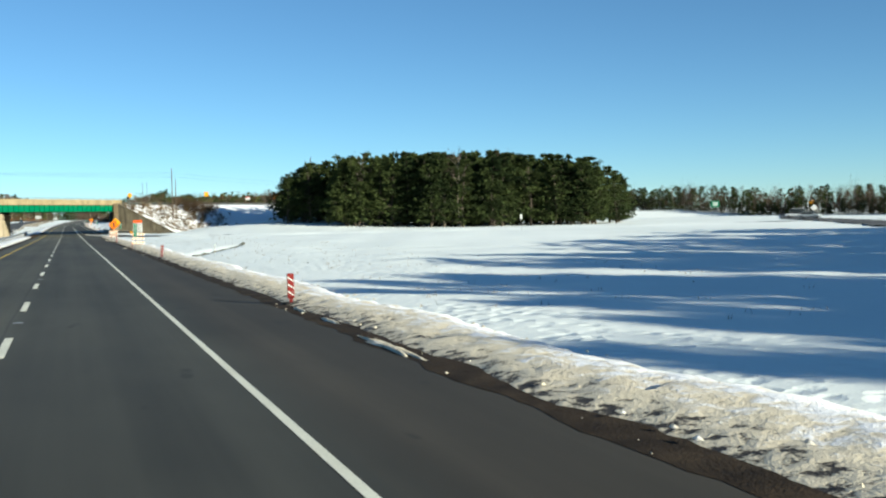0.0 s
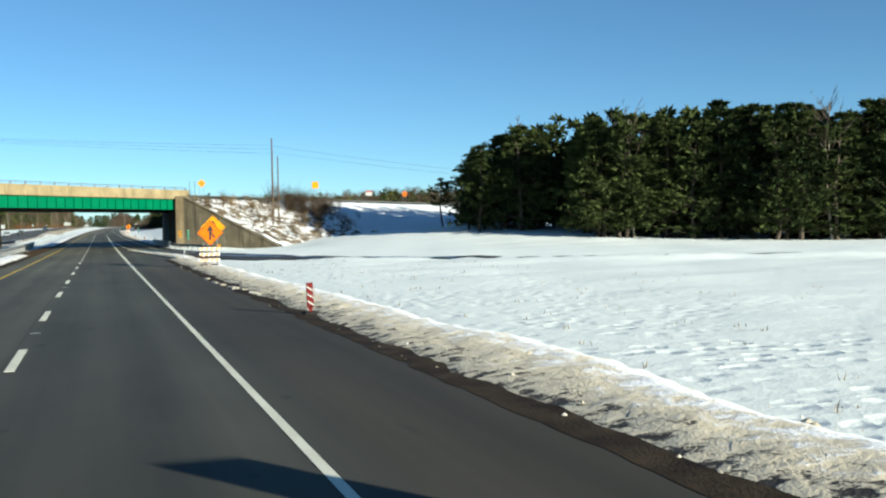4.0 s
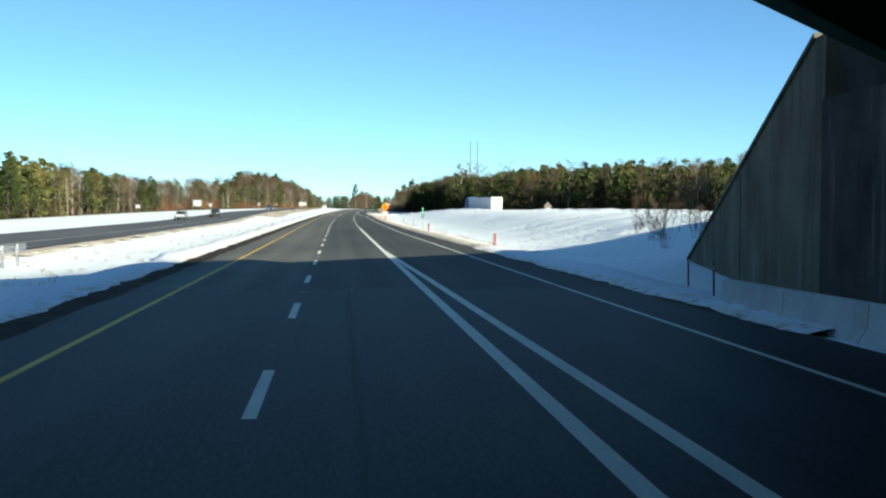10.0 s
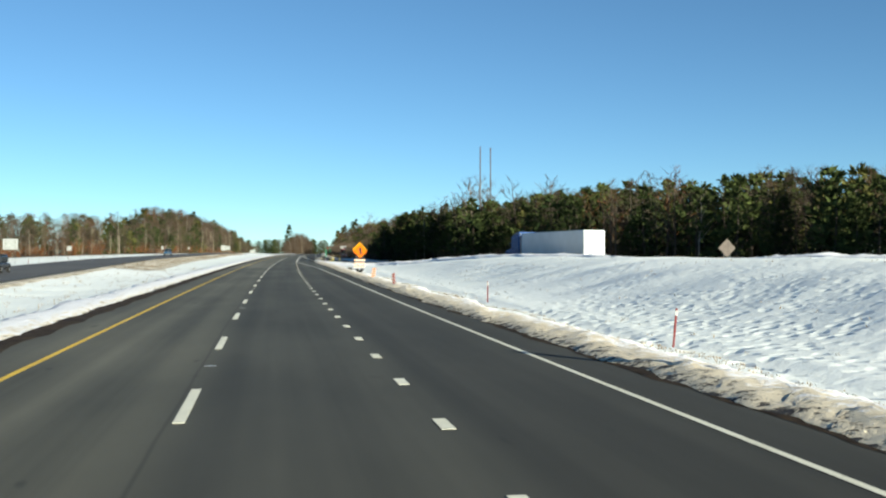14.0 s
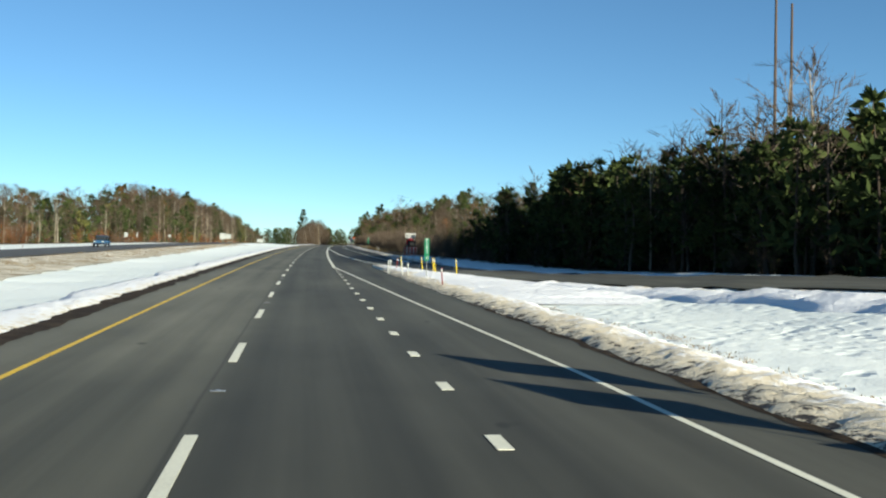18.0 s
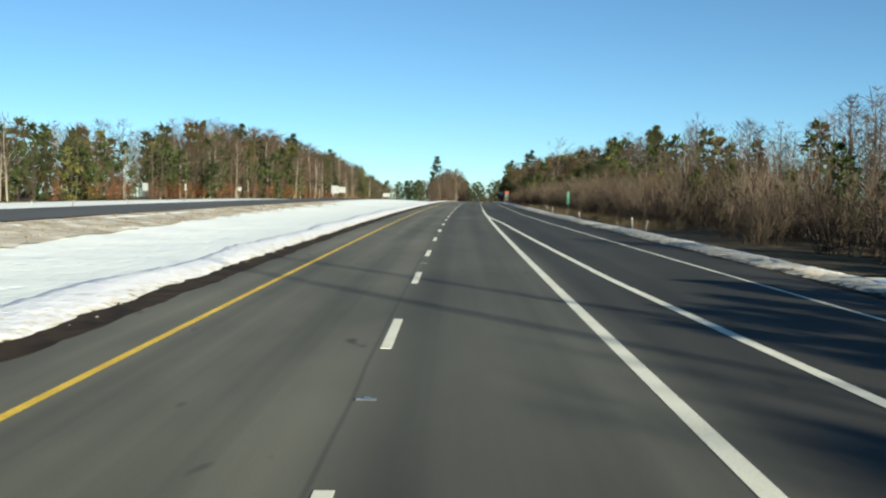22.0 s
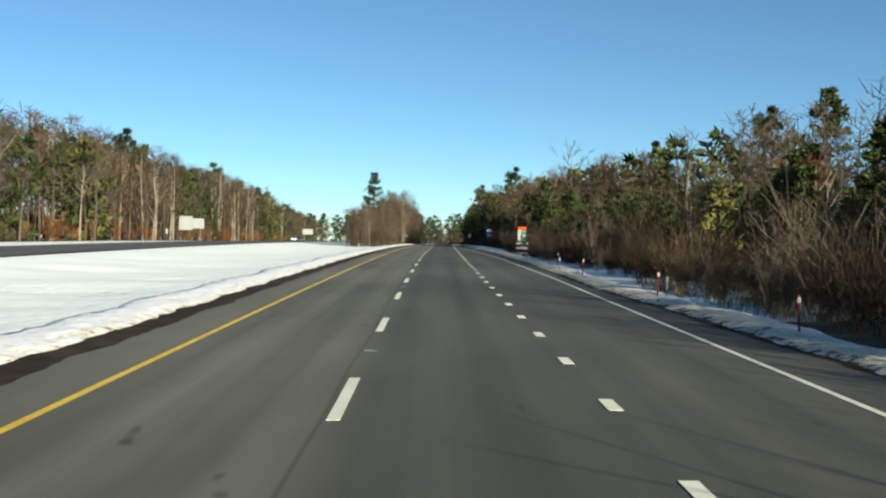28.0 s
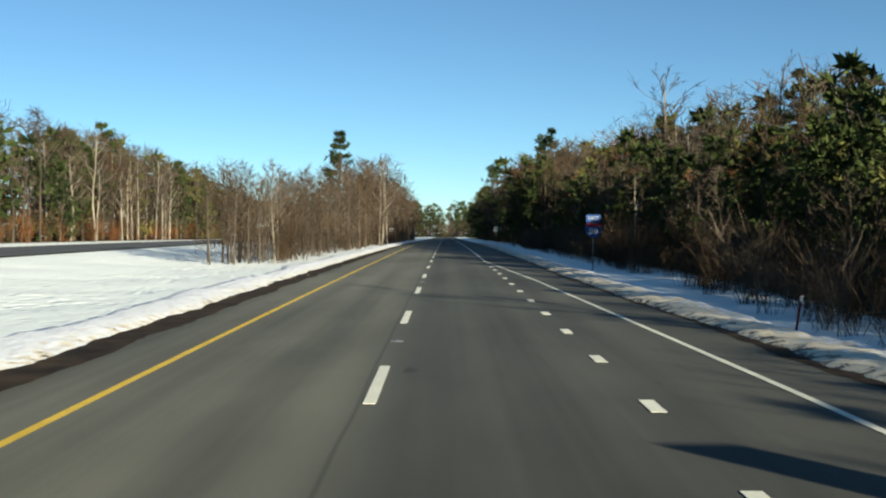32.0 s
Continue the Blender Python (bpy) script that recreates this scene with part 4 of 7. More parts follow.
def deck_part(name, bm, material, label=""):
    return part(name, bm, material, bridge, label)


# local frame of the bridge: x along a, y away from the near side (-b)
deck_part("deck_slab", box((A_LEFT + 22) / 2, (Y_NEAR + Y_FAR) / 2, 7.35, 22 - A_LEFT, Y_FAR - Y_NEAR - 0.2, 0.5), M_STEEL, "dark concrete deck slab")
for side in (-1, 1):
    y = Y_NEAR if side < 0 else Y_FAR
    end = face_a(-y) + 0.6
    girder = deck_part("fascia_girder", box((A_LEFT + end) / 2, y, (LOW + TOP) / 2, end - A_LEFT, 0.03, TOP - LOW - 0.08), M_GREEN, "green painted steel girder")
    part("bottom_flange", box((A_LEFT + end) / 2, y, LOW + 0.02, end - A_LEFT, 0.42, 0.045), M_GREEN, girder)
    part("top_flange", box((A_LEFT + end) / 2, y, TOP - 0.02, end - A_LEFT, 0.38, 0.04), M_GREEN, girder)
    stiff = bpy.data.meshes.new("stiffener")
    bm = box(0, 0, 0, 0.025, 0.16, TOP - LOW - 0.1)
    bm.to_mesh(stiff)
    bm.free()
    stiff.materials.append(M_GREEN)
    a = end - 0.5
    while a > A_LEFT:
        ob = part("stiffener", stiff, M_GREEN, girder)
        ob.location = (a, y + side * 0.09, (LOW + TOP) / 2)
        a -= 1.5
    # parapet in cast lengths, with a chamfered lip
    a = end + 1.2
    while a > A_LEFT:
        length = 6.1
        bm = box(a - length / 2, y + side * 0.12, (TOP + RIM) / 2 + 0.0, length - 0.02, 0.42, RIM - TOP - 0.02, 0.03)
        box(a - length / 2, y + side * 0.2, TOP + 0.2, length - 0.02, 0.42, 0.4, 0.03, bm=bm)
        deck_part("parapet", bm, M_PARAPET, "stained buff concrete parapet")
        a -= length
    # rail with posts on the parapet
    for h in (0.2, 0.36):
        deck_part("bridge_rail", rod((A_LEFT, y + side * 0.1, RIM + h), (end + 1.0, y + side * 0.1, RIM + h), 0.035 if h > 0.3 else 0.022, sides=6), M_GALV)
    post = bpy.data.meshes.new("rail_post")
    bm = box(0, 0, 0.18, 0.09, 0.14, 0.36, 0.01)
    box(0, 0, 0.02, 0.2, 0.24, 0.03, bm=bm)
    bm.to_mesh(post)
    bm.free()
    post.materials.append(M_GALV)
    a = end + 0.6
    while a > A_LEFT:
        ob = deck_part("rail_post", post, M_GALV)
        ob.location = (a, y + side * 0.1, RIM)
        a -= 2.3
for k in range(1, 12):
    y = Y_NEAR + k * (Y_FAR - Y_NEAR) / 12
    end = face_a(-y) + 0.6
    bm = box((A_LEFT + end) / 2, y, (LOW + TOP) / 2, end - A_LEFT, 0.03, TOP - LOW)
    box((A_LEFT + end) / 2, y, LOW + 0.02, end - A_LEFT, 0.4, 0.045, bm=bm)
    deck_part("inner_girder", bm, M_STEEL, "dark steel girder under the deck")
deck_part("deck_road", box((A_LEFT + 120) / 2, -0.8, 7.72, 120 - A_LEFT, 23.0, 0.2), M_OLD, "asphalt of the crossing road")


def road_box(name, s0, s1, d0, d1, z0, z1, material, label, category, bevel=0.03):
    """A straight block laid along the highway."""
    m = spot((s0 + s1) / 2, (d0 + d1) / 2)
    m.translation.z = 0
    ob = part(name, box(0, 0, (z0 + z1) / 2, d1 - d0, s1 - s0, z1 - z0, bevel), material)
    ob.matrix_world = m
    return tagged(ob, label, category, kind="structure")


abutment = road_box("abutment", 265.6, 310.4, 12.55, 13.5, -0.6, 5.5, M_SHADEWALL, "stained concrete abutment wall under the overpass", "wall")
road_box("abutment_seat", 265.2, 310.2, 13.0, 14.6, 5.4, 7.3, M_SHADEWALL, "concrete backwall behind the girder ends", "wall")
# Raised pale strips give the shine of water runs as plain colour.
for s, wide in ((285.3, 0.3), (288.8, 0.4), (304.8, 0.6)):
    rib = road_box("wet_run_strip", s, s + wide, 12.45, 12.56, 0.4, 5.45, M_PIER, "pale strip standing in for a shining wet run on the abutment wall", "wall")


def wing(name, s0, d0, s1, d1, z0, z1, thick, label):
    """A wall whose top slopes from z0 to z1, with a coping."""
    x0, y0, _ = world(s0, d0)
    x1, y1, _ = world(s1, d1)
    length = math.hypot(x1 - x0, y1 - y0)
    m = pose(x0, y0, 0, 0, 0, math.degrees(math.atan2(y1 - y0, x1 - x0)))
    bm = plate([(0, -1.6), (length, -1.6), (length, z1), (0.9, z0), (0, z0)], thick, -thick / 2)
    wall = part(name, bm, M_WALL)
    wall.matrix_world = m
    tagged(wall, label, "retaining wall", kind="structure")
    slope = math.atan2(z1 - z0, length - 0.9)
    cap = box((length + 0.9) / 2, 0, (z0 + z1) / 2 + 0.06, (length - 0.9) / math.cos(slope) + 0.1, thick + 0.16, 0.14, 0.02, Matrix.Rotation(-slope, 4, "Y"))
    part("coping", cap, M_WALL, wall)
    for f in (0.4, 0.72):
        part("joint", box(length * f, 0, (z0 * (1 - f) + z1 * f) / 2 - 0.1, 0.03, thick + 0.03, (z0 * (1 - f) + z1 * f) + 0.2), M_STEEL, wall)
    return wall


wing("wing_wall", 266.0, 12.3, 254.0, 25.8, 7.4, -0.45, 0.55, "weathered brown concrete wing wall with dark water streaks")
wing("wing_wall", 310.4, 12.9, 335.7, 17.9, 7.1, -0.35, 0.5, "weathered brown concrete wing wall with dark water streaks")
road_box("end_block", 265.0, 266.1, 11.9, 13.6, -0.5, 7.45, M_STAINED, "stained concrete end post of the abutment", "wall")

# the pier in the median: stepped pillars under a long cap
pier = thing("bridge_pier", spot(256.0, -12.2), "buff concrete pier with square columns under a heavy cap", "bridge pier")
pier.location.z = 0
bpy.context.view_layer.update()
for y in np.linspace(-15.9, 15.9, 7):
    part("column", box(0, y, 1.88, 0.95, 1.25, 4.4, 0.05), M_PIER, pier)
bm = box(0, 0, 4.55, 1.15, 33.4, 1.0, 0.06)
part("pier_cap", bm, M_PIER, pier)
for y in np.linspace(-15.8, 15.8, 12):
    part("bearing", box(0, y, 5.3 + y * 0.006, 0.6, 0.5, 0.55, 0.02), M_STEEL, pier)

# jersey barrier in front of the abutment
barrier = thing("concrete_barrier", spot(286.0, 11.0), "pale sloped concrete barrier in front of the abutment", "barrier")
bpy.context.view_layer.update()
for k in range(12):
    length = 3.7
    bm = bmesh.new()
    prof = [(-0.3, 0), (0.3, 0), (0.3, 0.08), (0.12, 0.33), (0.08, 0.82), (-0.08, 0.82), (-0.12, 0.33), (-0.3, 0.08)]
    ends = [[bm.verts.new((x, k * length - 18.0 + q, z)) for x, z in prof] for q in (0.0, length - 0.03)]
    bm.faces.new(ends[0])
    bm.faces.new(ends[1][::-1])
    for i in range(8):
        bm.faces.new((ends[0][i], ends[0][(i + 1) % 8], ends[1][(i + 1) % 8], ends[1][i]))
    bmesh.ops.recalc_face_normals(bm, faces=bm.faces)
    ob = part("barrier_segment", bm, M_BARRIER, barrier)


# ---- embankment of the crossing road ----
def embankment_height(a, b):
    """Height of the bank; its near side flattens out towards the grove."""
    return 7.35 * np.clip(1 - (np.abs(b) - 14.6) / np.where(b > 0, 18.0 + 24.0 * ramp(a, -4, 24), 12.6), 0, 1)


def bank_at(s, d):
    """The ground's height beside the grove, with the foot of the bank."""
    a, b = (s - A0_S) * AX_S + (d - A0_D) * AX_D, -(s - A0_S) * AX_D + (d - A0_D) * AX_S
    return max(float(embankment_height(a, b)), float(ground_height(s, d)))


def embankment():
    b = np.concatenate([np.arange(-42, -15, 1.2), np.arange(-15, 15.1, 3.0), np.arange(15.6, 62, 1.0)])
    t = np.concatenate([np.arange(0, 60, 1.2), np.arange(60, 150, 6.0), np.arange(150, 420, 30)])
    lo = np.where(b > 15, -15.6, np.where(b < -12.8, np.maximum(-6.0 - 1.641 * b, (0.9 - AX_S * b) / AX_D), (0.9 - AX_S * b) / AX_D))
    A = lo[None] + t[:, None]
    B = np.repeat(b[None], len(t), 0)
    H = embankment_height(A, B)
    lump = 0.28 * rough_field(A, B, 4.0, 41) + 0.12 * rough_field(A, B, 1.4, 42)
    H = H + lump * ramp(np.abs(B), 14, 18) - 0.25 * (H <= 0.05) - 1.2 * ramp(t, 200, 400)[:, None]
    s, d = A0_S + A * AX_S - B * AX_D, A0_D + A * AX_D + B * AX_S
    x, y, _ = world(s.ravel(), d.ravel())
    idx = np.arange(A.size).reshape(A.shape)
    faces = np.stack([idx[:-1, :-1], idx[1:, :-1], idx[1:, 1:], idx[:-1, 1:]], -1).reshape(-1, 4)
    data = mesh_of("embankment", np.stack([x, y, H.ravel()], 1), faces, [M_SLOPE], smooth=True, uv=np.stack([A.ravel(), B.ravel()], 1))
    tagged(new("embankment", data), "snowy embankment with brown scrub carrying the crossing road", "embankment", kind="structure")


embankment()


# ---- plants ----
def tube(points, radii, sides):
    """Verts and quads of an open tube along points."""
    pts, n = np.asarray(points, float), len(points)
    way = np.gradient(pts, axis=0)
    way /= np.linalg.norm(way, axis=1)[:, None] + 1e-9
    ref = np.where(np.abs(way[:, 2:3]) > 0.9, [[1.0, 0, 0]], [[0, 0, 1.0]])
    u = np.cross(way, ref)
    u /= np.linalg.norm(u, axis=1)[:, None] + 1e-9
    v = np.cross(way, u)
    ang = np.arange(sides) * 2 * np.pi / sides
    ring = u[:, None] * np.cos(ang)[None, :, None] + v[:, None] * np.sin(ang)[None, :, None]
    verts = (pts[:, None] + ring * np.asarray(radii)[:, None, None]).reshape(-1, 3)
    i = np.arange(n * sides).reshape(n, sides)
    j = np.roll(i, -1, 1)
    return verts, np.stack([i[:-1], j[:-1], j[1:], i[1:]], -1).reshape(-1, 4)


class Pile:
    """Collects verts and quads."""

    def __init__(self):
        self.v, self.f, self.n = [], [], 0

    def add(self, verts, faces):
        self.v.append(verts)
        self.f.append(faces + self.n)
        self.n += len(verts)

    def arrays(self):
        return np.concatenate(self.v), np.concatenate(self.f)


def ribbon(p, q, r):
    """A flat sliver from p to q."""
    way = q - p
    side = np.cross(way, [0.3, 0.5, 0.81])
    side = side / (np.linalg.norm(side) + 1e-9) * r
    return np.stack([p - side, p + side, q + side * 0.3, q - side * 0.3]), np.array([[0, 1, 2, 3]])


def bare_tree(seed, high, spread, limbs, subs, twigs, low=0.3, thick=1.0, slim=False):
    """(wood, twigs) of a leafless tree: a tapered trunk, limbs, and fine branches."""
    rng = np.random.default_rng(seed)
    wood, fine = Pile(), Pile()
    k = 7
    h = np.linspace(0, 1, k)
    lean = rng.normal(0, 0.035, (k, 2)).cumsum(0)
    trunk = np.stack([lean[:, 0] * high * 0.25, lean[:, 1] * high * 0.25, h * high * 0.96], 1)
    r0 = 0.0115 * high * thick
    wood.add(*tube(trunk, r0 * (1 - 0.9 * h) + 0.012, 6))
    for i in range(limbs):
        u = low + (0.97 - low) * ((i + rng.uniform(0, 0.8)) / limbs)
        base = np.array([np.interp(u, h, trunk[:, c]) for c in range(3)])
        az = i * 2.4 + rng.uniform(-0.5, 0.5)
        el = radians(rng.uniform(28, 62))
        length = high * spread * (1.05 - 0.75 * u) * rng.uniform(0.7, 1.25)
        out = np.array([math.cos(az) * math.cos(el), math.sin(az) * math.cos(el), math.sin(el)])
        q = np.linspace(0, 1, 4)[:, None]
        limb = base + out * length * q + np.array([0, 0, 0.16 * length]) * q**2 + rng.normal(0, 0.03, (4, 3)) * length * q
        lr = r0 * (1 - 0.85 * u) * 0.5
        wood.add(*tube(limb, lr * np.array([1, 0.7, 0.45, 0.15]) + 0.006, 4))
        for j in range(subs):
            w = rng.uniform(0.25, 1.0)
            start = np.array([np.interp(w, q[:, 0], limb[:, c]) for c in range(3)])
            way = out + rng.normal(0, 0.6, 3) + np.array([0, 0, 0.35])
            way /= np.linalg.norm(way)
            sl = length * rng.uniform(0.28, 0.55)
            sub = start + way * sl * np.linspace(0, 1, 3)[:, None] + np.array([0, 0, 0.1 * sl]) * np.linspace(0, 1, 3)[:, None] ** 2
            if slim:
                fine.add(*ribbon(sub[0], sub[2], 0.022 * thick))
            else:
                fine.add(*tube(sub, np.array([0.022, 0.015, 0.006]) * thick, 3))
            for _ in range(twigs):
                w2 = rng.uniform(0.2, 1.0)
                p = start + way * sl * w2
                tw = way + rng.normal(0, 0.55, 3) + np.array([0, 0, 0.25])
                tw /= np.linalg.norm(tw)
                fine.add(*ribbon(p, p + tw * sl * rng.uniform(0.3, 0.75), 0.013 * thick))
    return wood.arrays(), fine.arrays()


def tufts(rng, centres, ways, size, blades, slim=0.2):
    """Sprays of needles as slim folded blades."""
    n = len(centres)
    c, w = np.repeat(centres, blades, 0), np.repeat(ways, blades, 0)
    way = w * 0.7 + rng.normal(0, 0.55, (n * blades, 3)) + np.array([0, 0, 0.25])
    way /= np.linalg.norm(way, axis=1)[:, None]
    side = np.cross(way, rng.normal(0, 1, way.shape))
    side /= np.linalg.norm(side, axis=1)[:, None] + 1e-9
    ln = size * rng.uniform(0.6, 1.3, (n * blades, 1))
    wd = ln * slim
    verts = np.stack([c, c + way * ln * 0.5 + side * wd, c + way * ln, c + way * ln * 0.5 - side * wd * 0.8 + np.array([0, 0, 0.05])], 1).reshape(-1, 3)
    return verts, np.arange(len(verts)).reshape(-1, 4)


def pine_tree(seed, high, spread, whorls, per, sprays, blades, size, low=0.18, top_heavy=0.0, slim=False):
    """(wood, needles) of a white pine with layered, uneven boughs."""
    rng = np.random.default_rng(seed)
    wood, need = Pile(), Pile()
    h = np.linspace(0, 1, 6)
    lean = rng.normal(0, 0.012, (6, 2)).cumsum(0) * high
    trunk = np.stack([lean[:, 0], lean[:, 1], h * high * 0.97], 1)
    wood.add(*tube(trunk, 0.013 * high * (1 - 0.93 * h) + 0.012, 6))
    cs, ws = [], []
    for i in range(whorls):
        u = low + (0.985 - low) * (i + rng.uniform(-0.25, 0.25)) / (whorls - 1)
        base = np.array([np.interp(u, h, trunk[:, c]) for c in range(3)])
        shape = max(1 - u, 0.0) ** 0.75 * (1 - top_heavy) + top_heavy * math.sin(math.pi * min(max(u - low, 0) / (1 - low), 1)) ** 0.6 + 0.06
        for j in range(per):
            if rng.random() < 0.12:
                continue
            az = rng.uniform(0, 2 * np.pi)
            length = high * spread * shape * rng.uniform(0.55, 1.2)
            out = np.array([math.cos(az), math.sin(az), rng.uniform(0.0, 0.3)])
            q = np.linspace(0, 1, 3)[:, None]
            bough = base + out * length * q + np.array([0, 0, 0.22 * length]) * q**2
            if slim:
                wood.add(*ribbon(bough[0], bough[2], 0.03))
            else:
                wood.add(*tube(bough, np.array([0.035, 0.022, 0.008]), 3))
            for k in range(sprays):
                w = 0.3 + 0.75 * (k + rng.uniform(0, 1)) / sprays
                side = rng.normal(0, 0.22, 3) * length * (1.1 - 0.5 * w)
                side[2] *= 0.35
                cs.append(base + out * length * w + np.array([0, 0, 0.22 * length * w * w]) + side)
                ws.append(out)
    need.add(*tufts(rng, np.array(cs), np.array(ws), size, blades, 0.2 if slim else 0.11))
    return wood.arrays(), need.arrays()


def shrub(seed, high, stems, twigs):
    rng = np.random.default_rng(seed)
    fine = Pile()
    for _ in range(stems):
        az, tilt = rng.uniform(0, 2 * np.pi), rng.uniform(0.05, 0.6)
        base = rng.normal(0, 0.25 * high * 0.4, 3) * [1, 1, 0]
        way = np.array([math.cos(az) * tilt, math.sin(az) * tilt, 1.0])
        ln = high * rng.uniform(0.5, 1.0)
        q = np.linspace(0, 1, 3)[:, None]
        stem = base + way * ln * q + rng.normal(0, 0.06, (3, 3)) * ln * q
        fine.add(*tube(stem, np.array([0.013, 0.009, 0.004]), 3))
        for _ in range(twigs):
            w = rng.uniform(0.25, 1.0)
            p = base + way * ln * w
            tw = way * 0.6 + rng.normal(0, 0.5, 3)
            fine.add(*ribbon(p, p + tw * ln * rng.uniform(0.25, 0.6), 0.012))
    return fine.arrays()


def mass_tree(seed, high, spread, low, twigs, width=0.032):
    """(wood, twigs) of a simple leafless tree for the depth of a wood: trunk, forks and a haze of fine branches."""
    rng = np.random.default_rng(seed)
    wood, fine = Pile(), Pile()
    h = np.linspace(0, 1, 4)
    lean = rng.normal(0, 0.03, (4, 2)).cumsum(0) * high * 0.3
    trunk = np.stack([lean[:, 0], lean[:, 1], h * high * 0.9], 1)
    wood.add(*tube(trunk, 0.011 * high * (1 - 0.85 * h) + 0.015, 4))
    for _ in range(7):
        u, az = rng.uniform(low, 0.8), rng.uniform(0, 6.28)
        base = np.array([np.interp(u, h, trunk[:, c]) for c in range(3)])
        wood.add(*ribbon(base, base + np.array([math.cos(az), math.sin(az), 1.5]) * high * spread * 0.55, 0.04))
    n = twigs
    u = low + (1 - low) * rng.uniform(0, 1, n) ** 0.8
    az, q = rng.uniform(0, 6.28, n), np.sqrt(rng.uniform(0, 1, n))
    girth = high * spread * np.sin(np.pi * np.clip(0.14 + 0.82 * (u - low) / (1 - low), 0, 1)) ** 0.7
    lump = 1 + 0.35 * np.sin(3 * az + 9 * u + seed) + 0.2 * np.sin(5 * az - 14 * u)
    c = np.stack([np.cos(az) * q * girth * lump, np.sin(az) * q * girth * lump, u * high], 1)
    c[:, :2] += np.stack([np.interp(u, h, trunk[:, k]) for k in (0, 1)], 1)
    way = np.stack([np.cos(az) * q, np.sin(az) * q, np.full(n, 0.6)], 1) + rng.normal(0, 0.55, (n, 3))
    way /= np.linalg.norm(way, axis=1)[:, None]
    side = np.cross(way, rng.normal(0, 1, (n, 3)))
    side /= np.linalg.norm(side, axis=1)[:, None] + 1e-9
    ln = high * rng.uniform(0.05, 0.13, (n, 1))
    wd = width * rng.uniform(0.5, 1.3, (n, 1))
    verts = np.stack([c - way * ln / 2 - side * wd, c - way * ln / 2 + side * wd, c + way * ln / 2 + side * wd * 0.3, c + way * ln / 2 - side * wd * 0.3], 1).reshape(-1, 3)
    fine.add(verts, np.arange(len(verts)).reshape(-1, 4))
    return wood.arrays(), fine.arrays()


# templates: close ones and simpler ones for the depth of the woods
BARE = [bare_tree(100 + i, 10.0, sp, lm, 6, 8, lo, 0.85, True) for i, (sp, lm, lo) in enumerate([(0.26, 17, 0.2), (0.3, 16, 0.3), (0.22, 18, 0.15), (0.34, 14, 0.45), (0.24, 15, 0.5)])]
PINES = [pine_tree(200 + i, 10.0, sp, wh, 6, 7, 9, 0.42, lo, th) for i, (sp, wh, lo, th) in enumerate([(0.25, 14, 0.07, 0.0), (0.28, 13, 0.1, 0.2), (0.23, 14, 0.08, 0.1), (0.22, 9, 0.45, 0.35)])]
FAR_BARE = [mass_tree(300 + i, 10.0, sp, lo, 210) for i, (sp, lo) in enumerate(((0.26, 0.08), (0.22, 0.2), (0.3, 0.25), (0.24, 0.05), (0.2, 0.35)))]
MASS_PINES = [pine_tree(420 + i, 10.0, 0.27, 8, 4, 4, 3, 1.0, lo, 0.2, True) for i, lo in enumerate((0.03, 0.06, 0.2))]
FAR_PINES = [pine_tree(400 + i, 10.0, 0.27, 9, 5, 4, 4, 0.7, lo, 0.2, True) for i, lo in enumerate((0.03, 0.06, 0.2))]
SHRUBS = [shrub(500 + i, 2.4, 12, 11) for i in range(4)]


def wood_at(s, d):
    return ground_height(np.array([s]), np.array([d]))[0]


def template_thing(name, made, mats, label, category):
    """One tree with its own meshes, to be copied."""
    top = thing(name, Matrix(), label, category)
    for part_name, (v, f), m in zip(("trunk", "crown"), made, mats):
        part(part_name, mesh_of(part_name, v, f, [m]), m, top)
    return top


def plant(kinds, rng, s, d, high, group, z=None, squash=1.0):
    """Copies one of the kinds to (s, d), with the height given in metres."""
    top = kinds[rng.integers(len(kinds))]
    k = high / 10.0
    zz = wood_at(s, d) - 0.05 if z is None else z
    x, y, base = world(s, d, zz) if z is None else (*world(s, d)[:2], z)
    m = pose(x, y, base, 0, 0, rng.uniform(0, 360)) @ Matrix.Diagonal((k * squash, k * squash, k, 1))
    ob = copy_thing(top, m)
    if group:
        ob["group"] = group
    return ob


def scatter_mesh(name, specs, materials, label, category):
    """Joins many plants into one mesh. specs: (template, x, y, z, scale, turn, slots)."""
    V, F, S, n = [], [], [], 0
    for pieces, x, y, z, k, turn, slots in specs:
        c, sn = math.cos(turn), math.sin(turn)
        for (v, f), slot in zip(pieces, slots):
            w = np.empty_like(v)
            w[:, 0], w[:, 1], w[:, 2] = x + k * (c * v[:, 0] - sn * v[:, 1]), y + k * (sn * v[:, 0] + c * v[:, 1]), z + k * v[:, 2]
            V.append(w)
            F.append(f + n)
            S.append(np.full(len(f), slot))
            n += len(v)
    data = mesh_of(name, np.concatenate(V), np.concatenate(F), materials, slots=np.concatenate(S))
    return tagged(new(name, data), label, category, kind="stuff")


WOOD_MATS = [M_BARK, M_PALE_BARK, M_TWIG, M_NEEDLE, M_YOUNG, M_RUSSET, M_BRUSH]
rng = np.random.default_rng(7)
bare_kinds = [template_thing("bare_tree", t, (M_PALE_BARK if i % 2 else M_BARK, M_TWIG), "leafless grey-brown deciduous tree at the edge of the wood", "tree") for i, t in enumerate(BARE)]
pine_kinds = [template_thing("pine_tree", t, (M_BARK, M_NEEDLE), "dark green pine with layered uneven boughs", "pine tree") for t in PINES]
for i, ob in enumerate(bare_kinds + pine_kinds):
    ob.matrix_world = spot(700 + 30 * i, 40 + 3 * i, 0.1)

